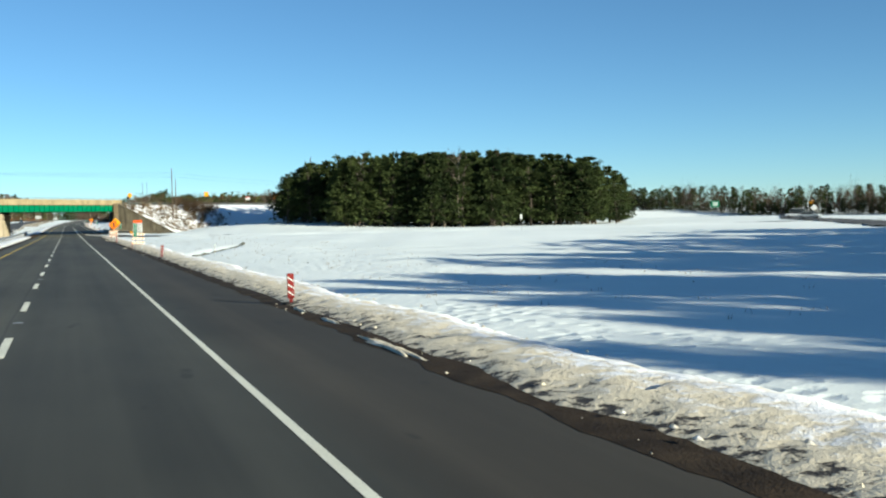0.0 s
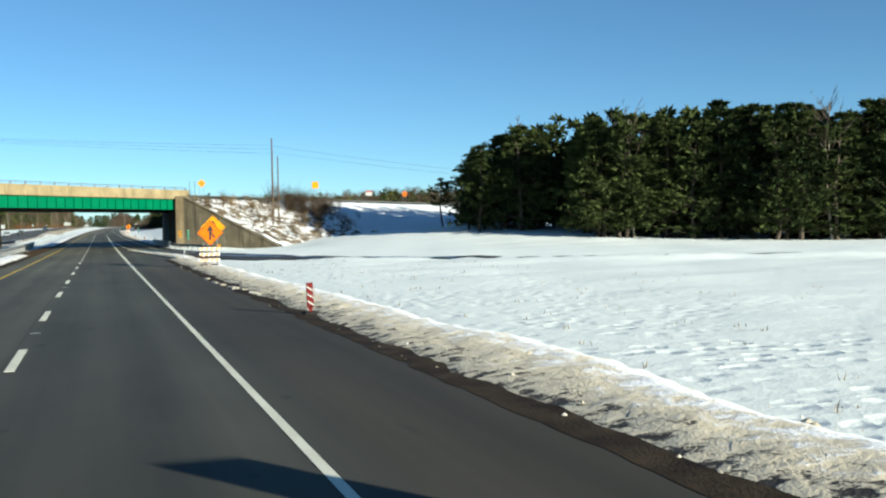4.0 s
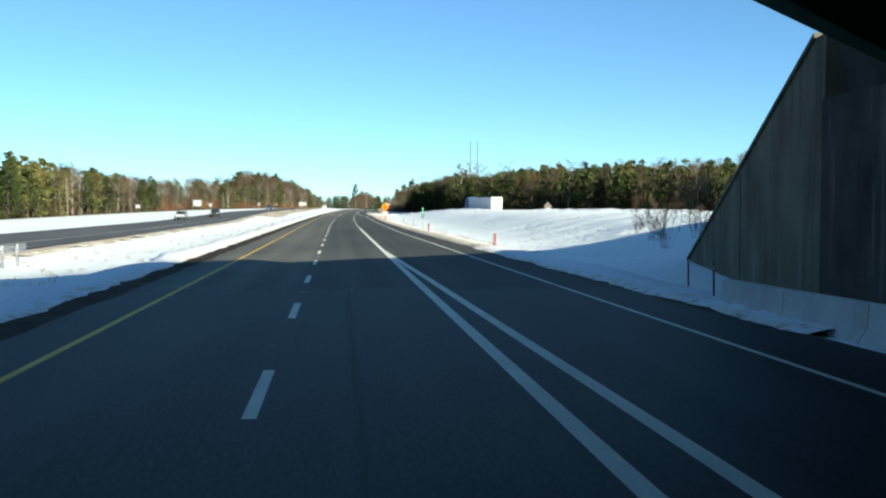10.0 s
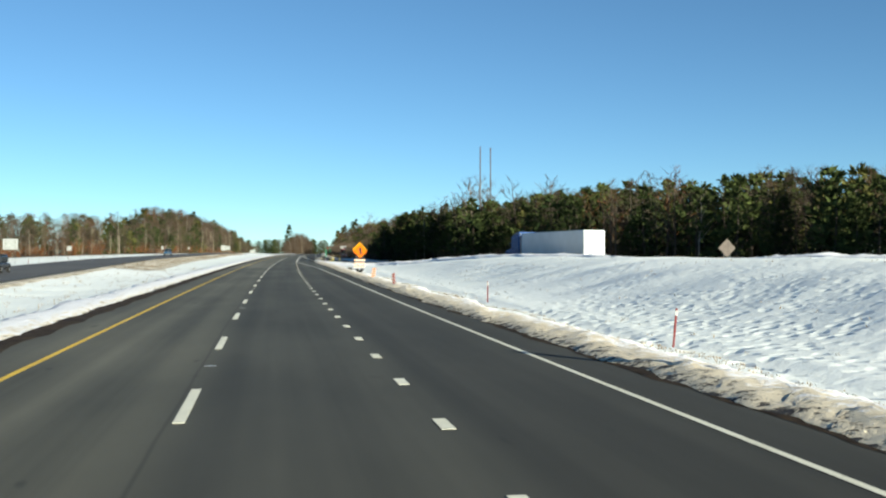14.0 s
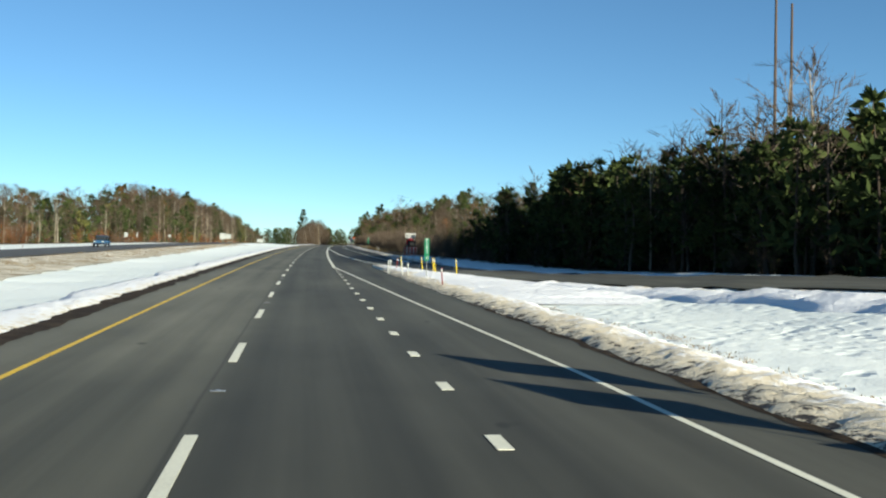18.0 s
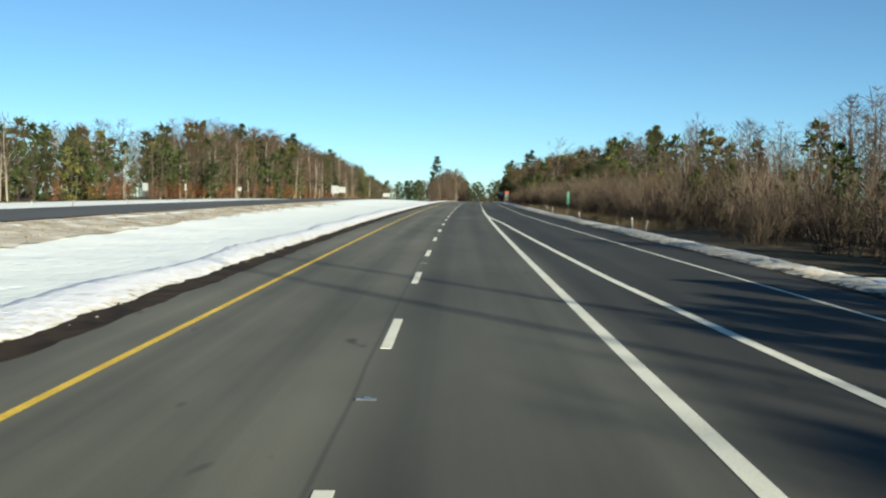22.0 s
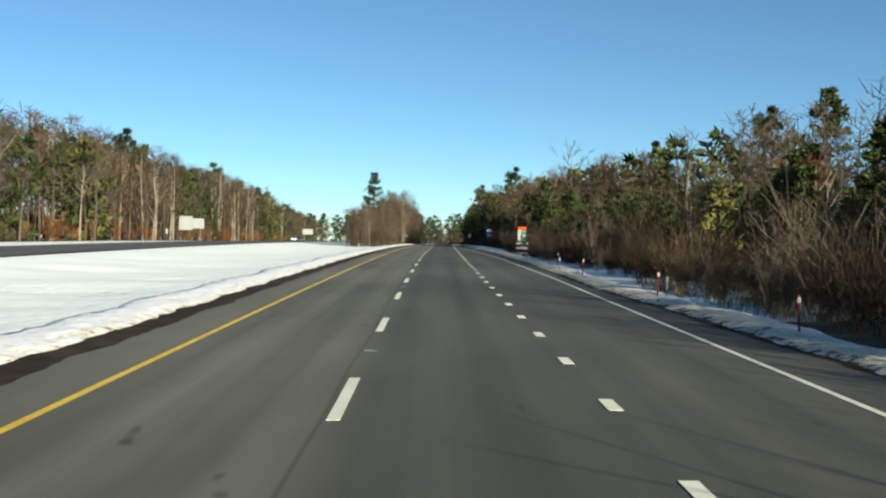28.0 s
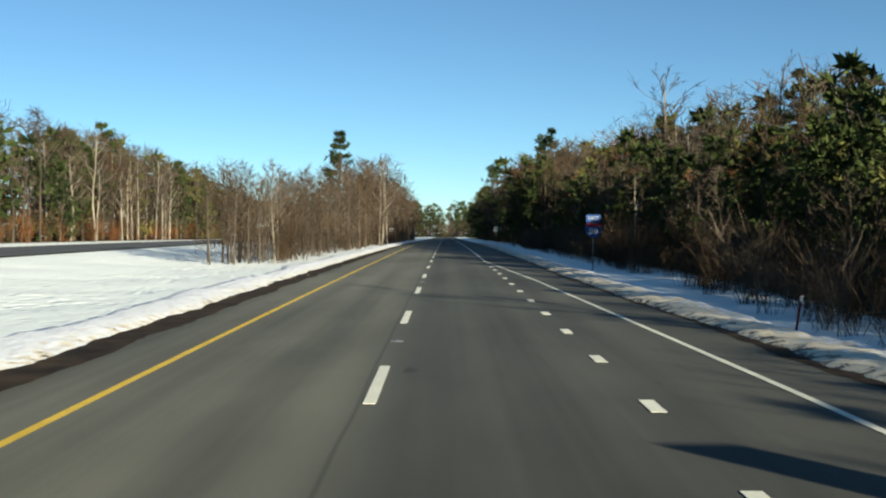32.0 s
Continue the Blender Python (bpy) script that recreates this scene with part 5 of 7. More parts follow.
# the grove of pines in the field
grove_core = []
for k in range(225):
    r, a = math.sqrt(rng.uniform(0, 1)), rng.uniform(0, 2 * np.pi)
    u, v = 43 * r * math.cos(a), (25 if a > math.pi else 42) * r * math.sin(a)
    s, d = 235 - 0.5 * u + 0.86 * v, 88 + 0.86 * u + 0.5 * v
    high = rng.uniform(14.6, 17.6) * (1 - 0.07 * r**4 - 0.3 * abs(u / 43) ** 5) - 0.8 * max(bank_at(s, d), 0)
    if r > 0.7 or v < -8:
        plant(pine_kinds[:3], rng, s, d, high, "pines of the grove", z=bank_at(s, d) - 0.1, squash=1.45)
    else:
        x, y, z = world(s, d, bank_at(s, d) - 0.1)
        grove_core.append((FAR_PINES[k % 3], x, y, z, high * 1.04 / 10, k * 1.7, (0, 3)))
scatter_mesh("grove_heart", grove_core, WOOD_MATS, "dense dark pines inside the grove", "pine trees")
for s, d, high in ((253, 53.5, 11), (258, 55, 12), (249, 57, 13.2), (256, 59, 13.5)):
    plant(pine_kinds[:3], np.random.default_rng(int(s)), s, d, high, "pines of the grove", z=bank_at(s, d) - 0.1, squash=1.3)
lone = plant([pine_kinds[3]], rng, 259.2, 50.1, 7.4, "pines of the grove", z=bank_at(259.2, 50.1) - 0.05, squash=1.7)
lone["label"] = "small flat-topped pine standing beside the grove"
for s, d, high in ((243, 56, 15.5), (226, 64, 16), (212, 82, 16.5), (214, 92, 16.5)):
    plant(bare_kinds, rng, s, d, high, "bare trees in the grove")

# the wood behind the start, whose long shadows reach over the near end of the field
south_edge = along((16, -46), (18, -41), (28, -26), (37, -20), (50, -13), (60, -8), (92, 2), (125, 9))
south_specs = []
for k in range(520):
    q = 16.5 + 108 * rng.uniform(0, 1) ** 1.7
    if 37.5 < q < 41.5 or math.sin(q * 1.9) + math.sin(q * 0.83 + 1) > 1.75:
        continue
    along_sun = south_edge(q) - 38 * rng.uniform(0, 1) ** 1.5
    s, d = 0.857 * along_sun + 0.515 * q, 0.857 * q - 0.515 * along_sun
    x, y, z = world(s, d, -0.1)
    pine = rng.random() < 0.6
    south_specs.append((MASS_PINES[k % 3] if pine else FAR_BARE[k % 5], x, y, z, rng.uniform(1.05, 1.34), rng.uniform(0, 6.28), (0, 3 if pine else 2)))
scatter_mesh("south_woodland", south_specs, WOOD_MATS, "dense mixed wood at the near end of the snowy field", "woodland")

# the woods on both sides
right_wood = along((400, 74), (480, 64), (530, 56), (560, 35), (590, 25.5), (640, 19), (706, 16.5), (787, 15.0), (833, 13.2), (940, 12.4), (1400, 12))
left_wood = along((100, -66), (650, -62), (800, -58), (900, -57), (1100, -60), (1400, -62))
left_high = along((100, 11), (400, 14.6), (480, 14.8), (580, 13.8), (640, 12.4), (680, 12), (720, 11), (780, 12.4), (870, 15), (900, 17.4), (970, 22), (1030, 23), (1170, 22.5), (1230, 19.5), (1280, 16), (1400, 14))
right_front = along((400, 9), (480, 10.5), (540, 12.5), (560, 11.6), (615, 10.4), (638, 7.8), (645, 7.0), (655, 5.8), (680, 4.8), (760, 4.6), (905, 4.8), (960, 5.5), (1010, 9), (1080, 15), (1150, 20), (1400, 20))
right_mid = along((400, 11), (480, 12), (560, 12.9), (615, 12.6), (638, 10.4), (658, 9.6), (690, 9.8), (800, 10.7), (870, 11), (950, 13), (1000, 16), (1080, 22), (1150, 25), (1400, 24))
right_back = along((400, 12), (480, 13), (560, 15), (615, 16), (640, 13.2), (660, 12.6), (700, 14.5), (850, 16.5), (950, 22), (1040, 25), (1150, 27), (1400, 26))


def right_high(s, d):
    f = (d - right_wood(s) - 4) / 17.0
    return right_front(s) + (right_mid(s) - right_front(s)) * np.clip(f, 0, 1) + (right_back(s) - right_mid(s)) * np.clip(f - 1, 0, 1.1)


for k in range(150):
    s = rng.uniform(480, 1060)
    d = right_wood(s) + abs(rng.normal(0, 1)) * 8 + 1.0
    high = right_high(s, d) * rng.uniform(0.6, 1.02)
    if rng.random() < (0.5 if s < 580 else 0.6 if s < 680 else 0.06 if s < 850 else 0.3):
        plant(pine_kinds[:3], rng, s, d, high * rng.uniform(0.75, 0.95), "pines of the right-hand wood", squash=1.3)
    else:
        plant(bare_kinds, rng, s, d, high, "trees of the right-hand wood", squash=1.15)
# trees that stand out over the wood
for s, d, high in ((1000, 63, 27.5), (1165, 26, 27.5), (1265, 18, 27.0), (1085, 59, 29), (948, 55, 23.5)):
    ob = plant([pine_kinds[3]], rng, s, d, high, "pines of the right-hand wood")
    ob["label"] = "tall pine with flat boughs above the wood"
for s, d, high in ((860, 49, 20), (905, 32, 15.5), (1074, 34, 27), (1020, 34, 20), (628, 25, 10), (634, 38, 13), (585, 34, 14.5), (596, 38, 16), (604, 36, 15), (611, 42, 15.5), (575, 40, 14.5), (566, 44, 14), (552, 53, 13.6), (580, 47, 15)):
    plant(bare_kinds[:2], rng, s, d, high, "trees of the right-hand wood", squash=1.25)
plant([pine_kinds[2]], rng, 633, 25.7, 9.0, "pines of the right-hand wood")
for s, d, high in ((858, 24, 8.0), (864, 27, 9.2), (868, 24, 8.2), (860, 31, 10), (852, 28, 9)):
    plant(pine_kinds[:3], rng, s, d, high, "pines of the right-hand wood", squash=1.35)
for s, d, high in ((880, 22, 9), (884, 25, 10), (886, 21, 8.6), (890, 26, 9.6), (886, 29, 11.5), (898, 30, 11)):
    plant(bare_kinds[:3], rng, s, d, high, "trees of the right-hand wood", squash=1.4)
for k in range(110):
    s = rng.uniform(430, 1230)
    d = left_wood(s) - abs(rng.normal(0, 1)) * 4 - 0.3
    high = left_high(s) * rng.uniform(0.55, 0.96)
    plant(bare_kinds if rng.random() < (0.93 if s > 640 else 0.6) else pine_kinds[:3], rng, s, d, high, "trees of the left-hand wood")
for s, d, high in ((968, -75, 24), (1050, -74, 26.5), (1135, -72, 25)):
    plant([pine_kinds[3]], rng, s, d, high, "pines of the left-hand wood")
pale = plant([bare_kinds[3]], rng, 901, -60, 16, "trees of the left-hand wood", squash=0.7)
pale["label"] = "pale barkless dead tree standing out before the wood"


def deep_wood(name, edge, side, high, s0, s1, depth, count, pine_share, label, seed, young=0.0, pines=None, least=0.8):
    rng = np.random.default_rng(seed)
    specs = []
    for _ in range(count):
        s = rng.uniform(s0, s1)
        off = depth * rng.uniform(0, 1) ** 1.3 + 2
        d = edge(s) + side * off
        tall = high(s, d) * rng.uniform(least, 1.04)
        share = pine_share(s)
        x, y, z = world(s, d, wood_at(s, d) - 0.1)
        if rng.random() < share:
            t, slots = (pines or MASS_PINES)[rng.integers(3)], (0, 4 if rng.random() < (young(s) if callable(young) else young) else 3)
            tall *= 0.92
        else:
            t, slots = FAR_BARE[rng.integers(5)], (1 if rng.random() < (0.35 if side < 0 else 0.1) else 0, 5 if rng.random() < 0.07 else 6 if rng.random() < 0.35 else 2)
        specs.append((t, x, y, z, tall / 10, rng.uniform(0, 6.28), slots))
    scatter_mesh(name, specs, WOOD_MATS, label, "woodland")


deep_wood("right_woodland", right_wood, 1, right_high, 400, 1400, 46, 900, along((400, 0.35), (520, 0.4), (600, 0.6), (660, 0.6), (705, 0.12), (900, 0.2), (1400, 0.3)), "mixed winter wood of bare trees and dark pines", 51, 0.15)
deep_wood("left_woodland", left_wood, -1, lambda s, d: left_high(s) * (0.85 + 0.3 * ramp(left_wood(s) - d, 0, 22)), 130, 1400, 30, 1250, along((130, 0.75), (560, 0.6), (660, 0.18), (1400, 0.25)), "sunlit winter wood of bare trees and young pines", 52, along((130, 0.8), (560, 0.75), (660, 0.15)))
deep_wood("right_woodland_bend", right_wood, 1, lambda s, d: right_high(s, d) * 1.05, 385, 640, 55, 440, along((400, 0.3), (520, 0.4), (580, 0.7), (610, 0.7), (640, 0.35)), "bare trees and dark pines where the wood follows the slip road", 57, 0.1, FAR_PINES, 0.62)
deep_wood("right_woodland_depth", lambda s: right_wood(s) + 3, 1, lambda s, d: along((840, 6.6), (880, 7.6), (930, 8.4), (960, 9.6), (1020, 13.0))(s) * (0.75 + 0.25 * ramp(d - right_wood(s), 5, 10)), 840, 1020, 22, 260, lambda s: 0.6, "dense tall wood that shades its own edge", 59, 0.0, FAR_PINES)
deep_wood("right_woodland_front", right_wood, 1, lambda s, d: right_front(s) * 0.95, 645, 1120, 13, 560, along((645, 0.75), (675, 0.65), (705, 0.1), (820, 0.1), (860, 0.4), (980, 0.4), (1120, 0.3)), "thick edge of the winter wood beside the highway", 55, 0.0, FAR_PINES)
deep_wood("right_woodland_corner", right_wood, 1, lambda s, d: right_high(s, d), 580, 648, 32, 230, lambda s: 0.75, "dense tall corner of the wood beside the slip road", 56, 0.1, FAR_PINES)
deep_wood("right_woodland_rear", lambda s: right_wood(s) + 26, 1, lambda s, d: right_back(s) * 0.93, 430, 760, 50, 420, along((430, 0.8), (600, 0.7), (760, 0.4)), "dense dark pines deep inside the wood", 58, 0.0)
deep_wood("field_woodland_edge", along((60, 163), (150, 205), (240, 225), (330, 222), (520, 187)), 1, lambda s, d: 5.6, 70, 480, 9, 300, lambda s: 0.8, "low dark pines and scrub before the distant wood", 60, 0.0, FAR_PINES, 0.6)
deep_wood("field_woodland", along((60, 165), (150, 208), (240, 228), (330, 225), (520, 190)), 1, lambda s, d: 10.0, 80, 480, 40, 330, lambda s: 0.6, "distant mixed wood beyond the snowy field", 53, 0.0)
deep_wood("far_woodland", along((1500, -160), (1800, -160)), 1, lambda s, d: 24.0, 1560, 1650, 260, 210, lambda s: 0.7, "distant wood where the highway bends away", 54, 0.1)


def brush(name, edge, side, s0, s1, width, count, low, high, label, seed, slot=6):
    rng = np.random.default_rng(seed)
    specs = []
    for _ in range(count):
        s = rng.uniform(s0, s1)
        d = edge(s) + side * rng.uniform(-0.5, width)
        x, y, z = world(s, d, wood_at(s, d) - 0.05)
        specs.append(((SHRUBS[rng.integers(4)],), x, y, z, rng.uniform(low, high) / 2.4, rng.uniform(0, 6.28), (slot if rng.random() < 0.7 else 2,)))
    scatter_mesh(name, specs, WOOD_MATS, label, "shrubs")


brush("right_brush", right_wood, 1, 545, 1250, 9, 560, 1.2, 3.0, "tangled brown brush along the wood's edge", 61)
brush("right_hedge", along((640, 17), (760, 14.4), (833, 11.6), (950, 11.0), (1100, 11.0)), 1, 800, 1060, 2.6, 560, 0.9, 2.4, "dark tangled brush between the snow and the wood", 68)
brush("right_thicket", along((645, 16.6), (700, 15.0), (760, 13.8), (840, 12.4)), 1, 648, 845, 6, 400, 1.4, 3.5, "dense brown thicket between the grass strip and the wood", 78, 2)
brush("left_brush", left_wood, -1, 640, 1250, 8, 310, 1.5, 4.2, "rust-brown brush along the wood's edge", 62, 5)
brush("left_brush", left_wood, -1, 420, 640, 8, 110, 1.5, 4.2, "tan brush along the sunlit wood's edge", 63, 6)


def understory(name, edge, side, s0, s1, depth, count, low, high, label, seed):
    """Dense saplings that fill the wood between its trunks."""
    rng = np.random.default_rng(seed)
    specs = []
    for _ in range(count):
        s = rng.uniform(s0, s1)
        off = 2 + depth * rng.uniform(0, 1)
        d = edge(s) + side * off
        x, y, z = world(s, d, wood_at(s, d) - 0.1)
        k = (low + (high - low) * min(off / depth, 1)) * rng.uniform(0.7, 1.1)
        specs.append(((SHRUBS[rng.integers(4)],), x, y, z, k / 2.4, rng.uniform(0, 6.28), (2 if rng.random() < 0.7 else 6,)))
    scatter_mesh(name, specs, WOOD_MATS, label, "undergrowth")


brush("slope_brush", along((300, 25), (400, 27)), 1, 336, 374, 15, 80, 0.5, 1.5, "brown weeds and brush at the embankment's foot", 69)
understory("right_undergrowth", right_wood, 1, 430, 1250, 34, 560, 3.0, 7.0, "dense grey-brown saplings inside the wood", 66)
understory("left_undergrowth", left_wood, -1, 250, 1250, 26, 320, 3.5, 7.0, "dense brown saplings inside the wood", 67)
understory("field_undergrowth", along((60, 165), (150, 208), (240, 228), (330, 225), (520, 190)), 1, 60, 480, 16, 330, 4.5, 8.0, "dark undergrowth of the wood beyond the field", 70)
understory("far_undergrowth", along((1500, -45), (1800, -45)), 1, 1530, 1700, 90, 110, 8.0, 12.0, "dark distant undergrowth where the highway bends away", 71)
patch("forest_floor", 440, 1500, lambda s: right_wood(s) + 1.0, lambda s: right_wood(s) + 75, 0.1, M_LITTER, "leaf litter with thin snow under the trees", "forest floor", step=4.0, cols=14, seed=86)
patch("forest_floor", 100, 1500, lambda s: left_wood(s) - 75, lambda s: left_wood(s) - 0.6, 0.1, M_LITTER, "leaf litter with thin snow under the trees", "forest floor", step=4.0, cols=14, seed=87)


def embankment_scrub():
    rng = np.random.default_rng(65)
    specs = []
    for _ in range(470):
        b = rng.uniform(14.9, 31)
        a = rng.uniform(-14.8, 7) if rng.random() < 0.85 else rng.uniform(0, 13)
        h = float(embankment_height(a, b))
        x, y, _ = deck(a, b)
        dense = math.sin(a * 0.9 + b * 0.5) + math.sin(b * 1.3 - a * 0.3)
        if dense < -0.6:
            continue
        specs.append(((SHRUBS[rng.integers(4)],), x, y, h - 0.1, rng.uniform(0.5, 1.4 if a < 12 else 2.2) / 2.4, rng.uniform(0, 6.28), (0 if rng.random() < 0.35 + 0.4 * (a > 8) else 1,)))
    for _ in range(60):
        a, b = rng.uniform(3, 10), rng.uniform(17, 27)
        x, y, _ = deck(a, b)
        specs.append(((SHRUBS[rng.integers(4)],), x, y, float(embankment_height(a, b)) - 0.1, rng.uniform(1.6, 3.2) / 2.4, rng.uniform(0, 6.28), (0,)))
    for _ in range(90):
        a, b = rng.uniform(18, 70), -rng.uniform(15, 30)
        x, y, _ = deck(a + 14, b)
        specs.append(((SHRUBS[rng.integers(4)],), x, y, 7.35 * max(1 - (-b - 14.6) / 18.0, 0) - 0.1, rng.uniform(0.6, 1.8) / 2.4, rng.uniform(0, 6.28), (1,)))
    scatter_mesh("embankment_scrub", specs, [M_BRUSH, M_DRY], "dry brown scrub and grass on the embankment", "shrubs")


embankment_scrub()

# the tongue of trees in the median, and its tall pine
def median_high(s):
    return 7.5 + 9.0 * ramp(s, 995, 1120)


median_specs = []
for k in range(46):
    s = 984 + 270 * rng.uniform(0, 1) ** 1.5
    d = -13.2 + rng.uniform(-4.3, 4.3) * (0.4 + 0.6 * ramp(s, 984, 1060))
    plant(bare_kinds[:3], rng, s, d, median_high(s) * rng.uniform(0.7, 1.05), "trees of the median", squash=1.2)
for k in range(240):
    s = 982 + 290 * rng.uniform(0, 1) ** 1.4
    d = -13.2 + rng.uniform(-4.5, 4.5) * (0.4 + 0.6 * ramp(s, 984, 1060))
    x, y, z = world(s, d, wood_at(s, d) - 0.1)
    median_specs.append((FAR_BARE[rng.integers(5)], x, y, z, median_high(s) * rng.uniform(0.6, 1.0) / 10, rng.uniform(0, 6.28), (0, 6 if rng.random() < 0.6 else 2)))
scatter_mesh("median_thicket", median_specs, WOOD_MATS, "dense brown thicket of bare trees in the median", "woodland")
brush("median_brush", along((960, -12.6), (1300, -13)), 1, 986, 1230, 3.4, 110, 1.5, 4.0, "thin brown brush under the median trees", 63)
brush("median_brush", along((960, -12.8), (1300, -13.5)), -1, 986, 1230, 3.2, 100, 1.5, 4.0, "thin brown brush under the median trees", 64)
tall = plant([pine_kinds[2]], rng, 1110, -19, 21.5, "", squash=0.95)
tall["label"] = "tall lone pine above the median trees"


# ---- dry grass and weeds along the verges ----
def grass_tufts(name, spots, label, seed, low=0.15, high=0.5, blades=9):
    """Tufts of dry blades. spots: arrays of s and d."""
    rng = np.random.default_rng(seed)
    V, F, n = [], [], 0
    for s, d in zip(*spots):
        x, y, z = world(s, d, float(wood_at(s, d)))
        for _ in range(blades):
            a, ln = rng.uniform(0, 6.28), rng.uniform(low, high)
            px, py = x + rng.normal(0, 0.12), y + rng.normal(0, 0.12)
            tip = (px + math.cos(a) * ln * 0.4, py + math.sin(a) * ln * 0.4, z + ln)
            w = 0.012
            V += [(px - w * math.sin(a), py + w * math.cos(a), z), (px + w * math.sin(a), py - w * math.cos(a), z), tip]
            F.append((n, n + 1, n + 2))
            n += 3
    tagged(new(name, mesh_of(name, np.array(V), np.array(F), [M_DRY])), label, "dry grass", kind="stuff")


grass_rng = np.random.default_rng(97)


def verge_spots(count, s0, s1, d_of):
    s = grass_rng.uniform(s0, s1, count)
    return s, np.array([d_of(v) for v in s])


grass_tufts("verge_grass", verge_spots(1500, 700, 850, lambda s: float(right_edge(s)) + grass_rng.uniform(1.8, 5.0)), "tawny dry grass between the shoulder and the brush", 98, 0.2, 0.75)
grass_tufts("median_grass", verge_spots(1300, 540, 800, lambda s: float(other_near(s)) + grass_rng.uniform(0.3, 6.0)), "thin tawny grass poking through the median snow", 99, 0.1, 0.3, 7)
grass_tufts("field_straw", verge_spots(420, 20, 200, lambda s: grass_rng.uniform(9.5, 26)), "single straws poking out of the field's snow", 100, 0.06, 0.16, 3)
grass_tufts("median_straw", verge_spots(500, 300, 560, lambda s: grass_rng.uniform(-17, -8)), "tufts of straw in the median snow", 101, 0.08, 0.25, 6)
grass_tufts("bank_straw", verge_spots(900, 345, 560, lambda s: float(right_edge(s)) + 2.5 + 0.25 * math.sin(s * 0.37) + grass_rng.normal(0, 0.2)), "line of dark straw behind the ploughed bank", 103, 0.03, 0.09, 7)
grass_tufts("slope_straw", verge_spots(420, 320, 500, lambda s: grass_rng.uniform(12, 30)), "single straws poking out of the snowy slope", 102, 0.06, 0.16, 3)


# ---- roadside things ----
def lettering(text, size, x, z, y, material, parent, spacing=1.0, name="lettering"):
    """Flat raised letters on a sign's face (towards -y), centred on x."""
    curve = bpy.data.curves.new(name, "FONT")
    curve.body, curve.size, curve.align_x, curve.align_y, curve.extrude, curve.space_character = text, size, "CENTER", "CENTER", 0.003, spacing
    curve.materials.append(material)
    curve.resolution_u = 3
    ob = new(name, curve)
    ob.parent = parent
    ob.matrix_local = Matrix.Translation((x, y, z)) @ Matrix.Rotation(radians(90), 4, "X")
    return ob


def posts(xs, high, parent, r=0.028, material=None, y=0.03, low=-0.3):
    for x in xs:
        part("post", box(x, y, (high + low) / 2, r * 2, r * 1.6, high - low, 0.006), material or M_POST, parent)


def striped_board(parent, z, w, h, first, second, lean, y=-0.03, n=8):
    """A barricade board with slanted stripes."""
    board = part("board", box(0, y, z, w, 0.03, h, 0.006), second, parent)
    pitch = w / n * 2
    for k in range(n // 2 + 1):
        x0 = -w / 2 + k * pitch
        pts = [(x0, -h / 2), (x0 + pitch / 2, -h / 2), (x0 + pitch / 2 + lean, h / 2), (x0 + lean, h / 2)]
        pts = [(min(max(x, -w / 2 + 0.01), w / 2 - 0.01), z + zz * 0.96) for x, zz in pts]
        if pts[1][0] - pts[0][0] > 0.02 or pts[2][0] - pts[3][0] > 0.02:
            part("stripe", plate(pts, 0.004, y - 0.0195), first, board)
    return board


def arrow_up(parent, cx, cz, k, y, branch, material):
    """A merge arrow: a straight shaft with a head, joined by a slanted branch."""
    part("arrow_shaft", plate([(cx - 0.06 * k, cz - 0.42 * k), (cx + 0.06 * k, cz - 0.42 * k), (cx + 0.06 * k, cz + 0.12 * k), (cx - 0.06 * k, cz + 0.12 * k)], 0.004, y), material, parent)
    part("arrow_head", plate([(cx - 0.2 * k, cz + 0.1 * k), (cx + 0.2 * k, cz + 0.1 * k), (cx, cz + 0.44 * k)], 0.004, y - 0.001), material, parent)
    if branch:
        part("arrow_branch", plate([(cx + 0.05 * k, cz - 0.05 * k), (cx + 0.22 * k, cz - 0.33 * k), (cx + 0.3 * k, cz - 0.27 * k), (cx + 0.06 * k, cz + 0.1 * k)], 0.004, y), material, parent)


def diamond(parent, side, cx, cz, y, sheeting, rim, arrow=True):
    """A square sign on its corner with a dark border line."""
    panel = part("panel", plate(rounded(side, side, 0.05, cx, cz, 45), 0.012, y), sheeting, parent)
    inner = rounded(side - 0.07, side - 0.07, 0.04, cx, cz, 45)
    ring = bmesh.new()
    inner2 = rounded(side - 0.11, side - 0.11, 0.03, cx, cz, 45)
    va, vb = [ring.verts.new((x, y - 0.003, z)) for x, z in inner], [ring.verts.new((x, y - 0.003, z)) for x, z in inner2]
    for i in range(len(va)):
        j = (i + 1) % len(va)
        ring.faces.new((va[i], va[j], vb[j], vb[i]))
    part("border", ring, rim, panel)
    if arrow:
        arrow_up(panel, cx, cz, side * 0.95, y - 0.006, True, M_BLACK)
    return panel


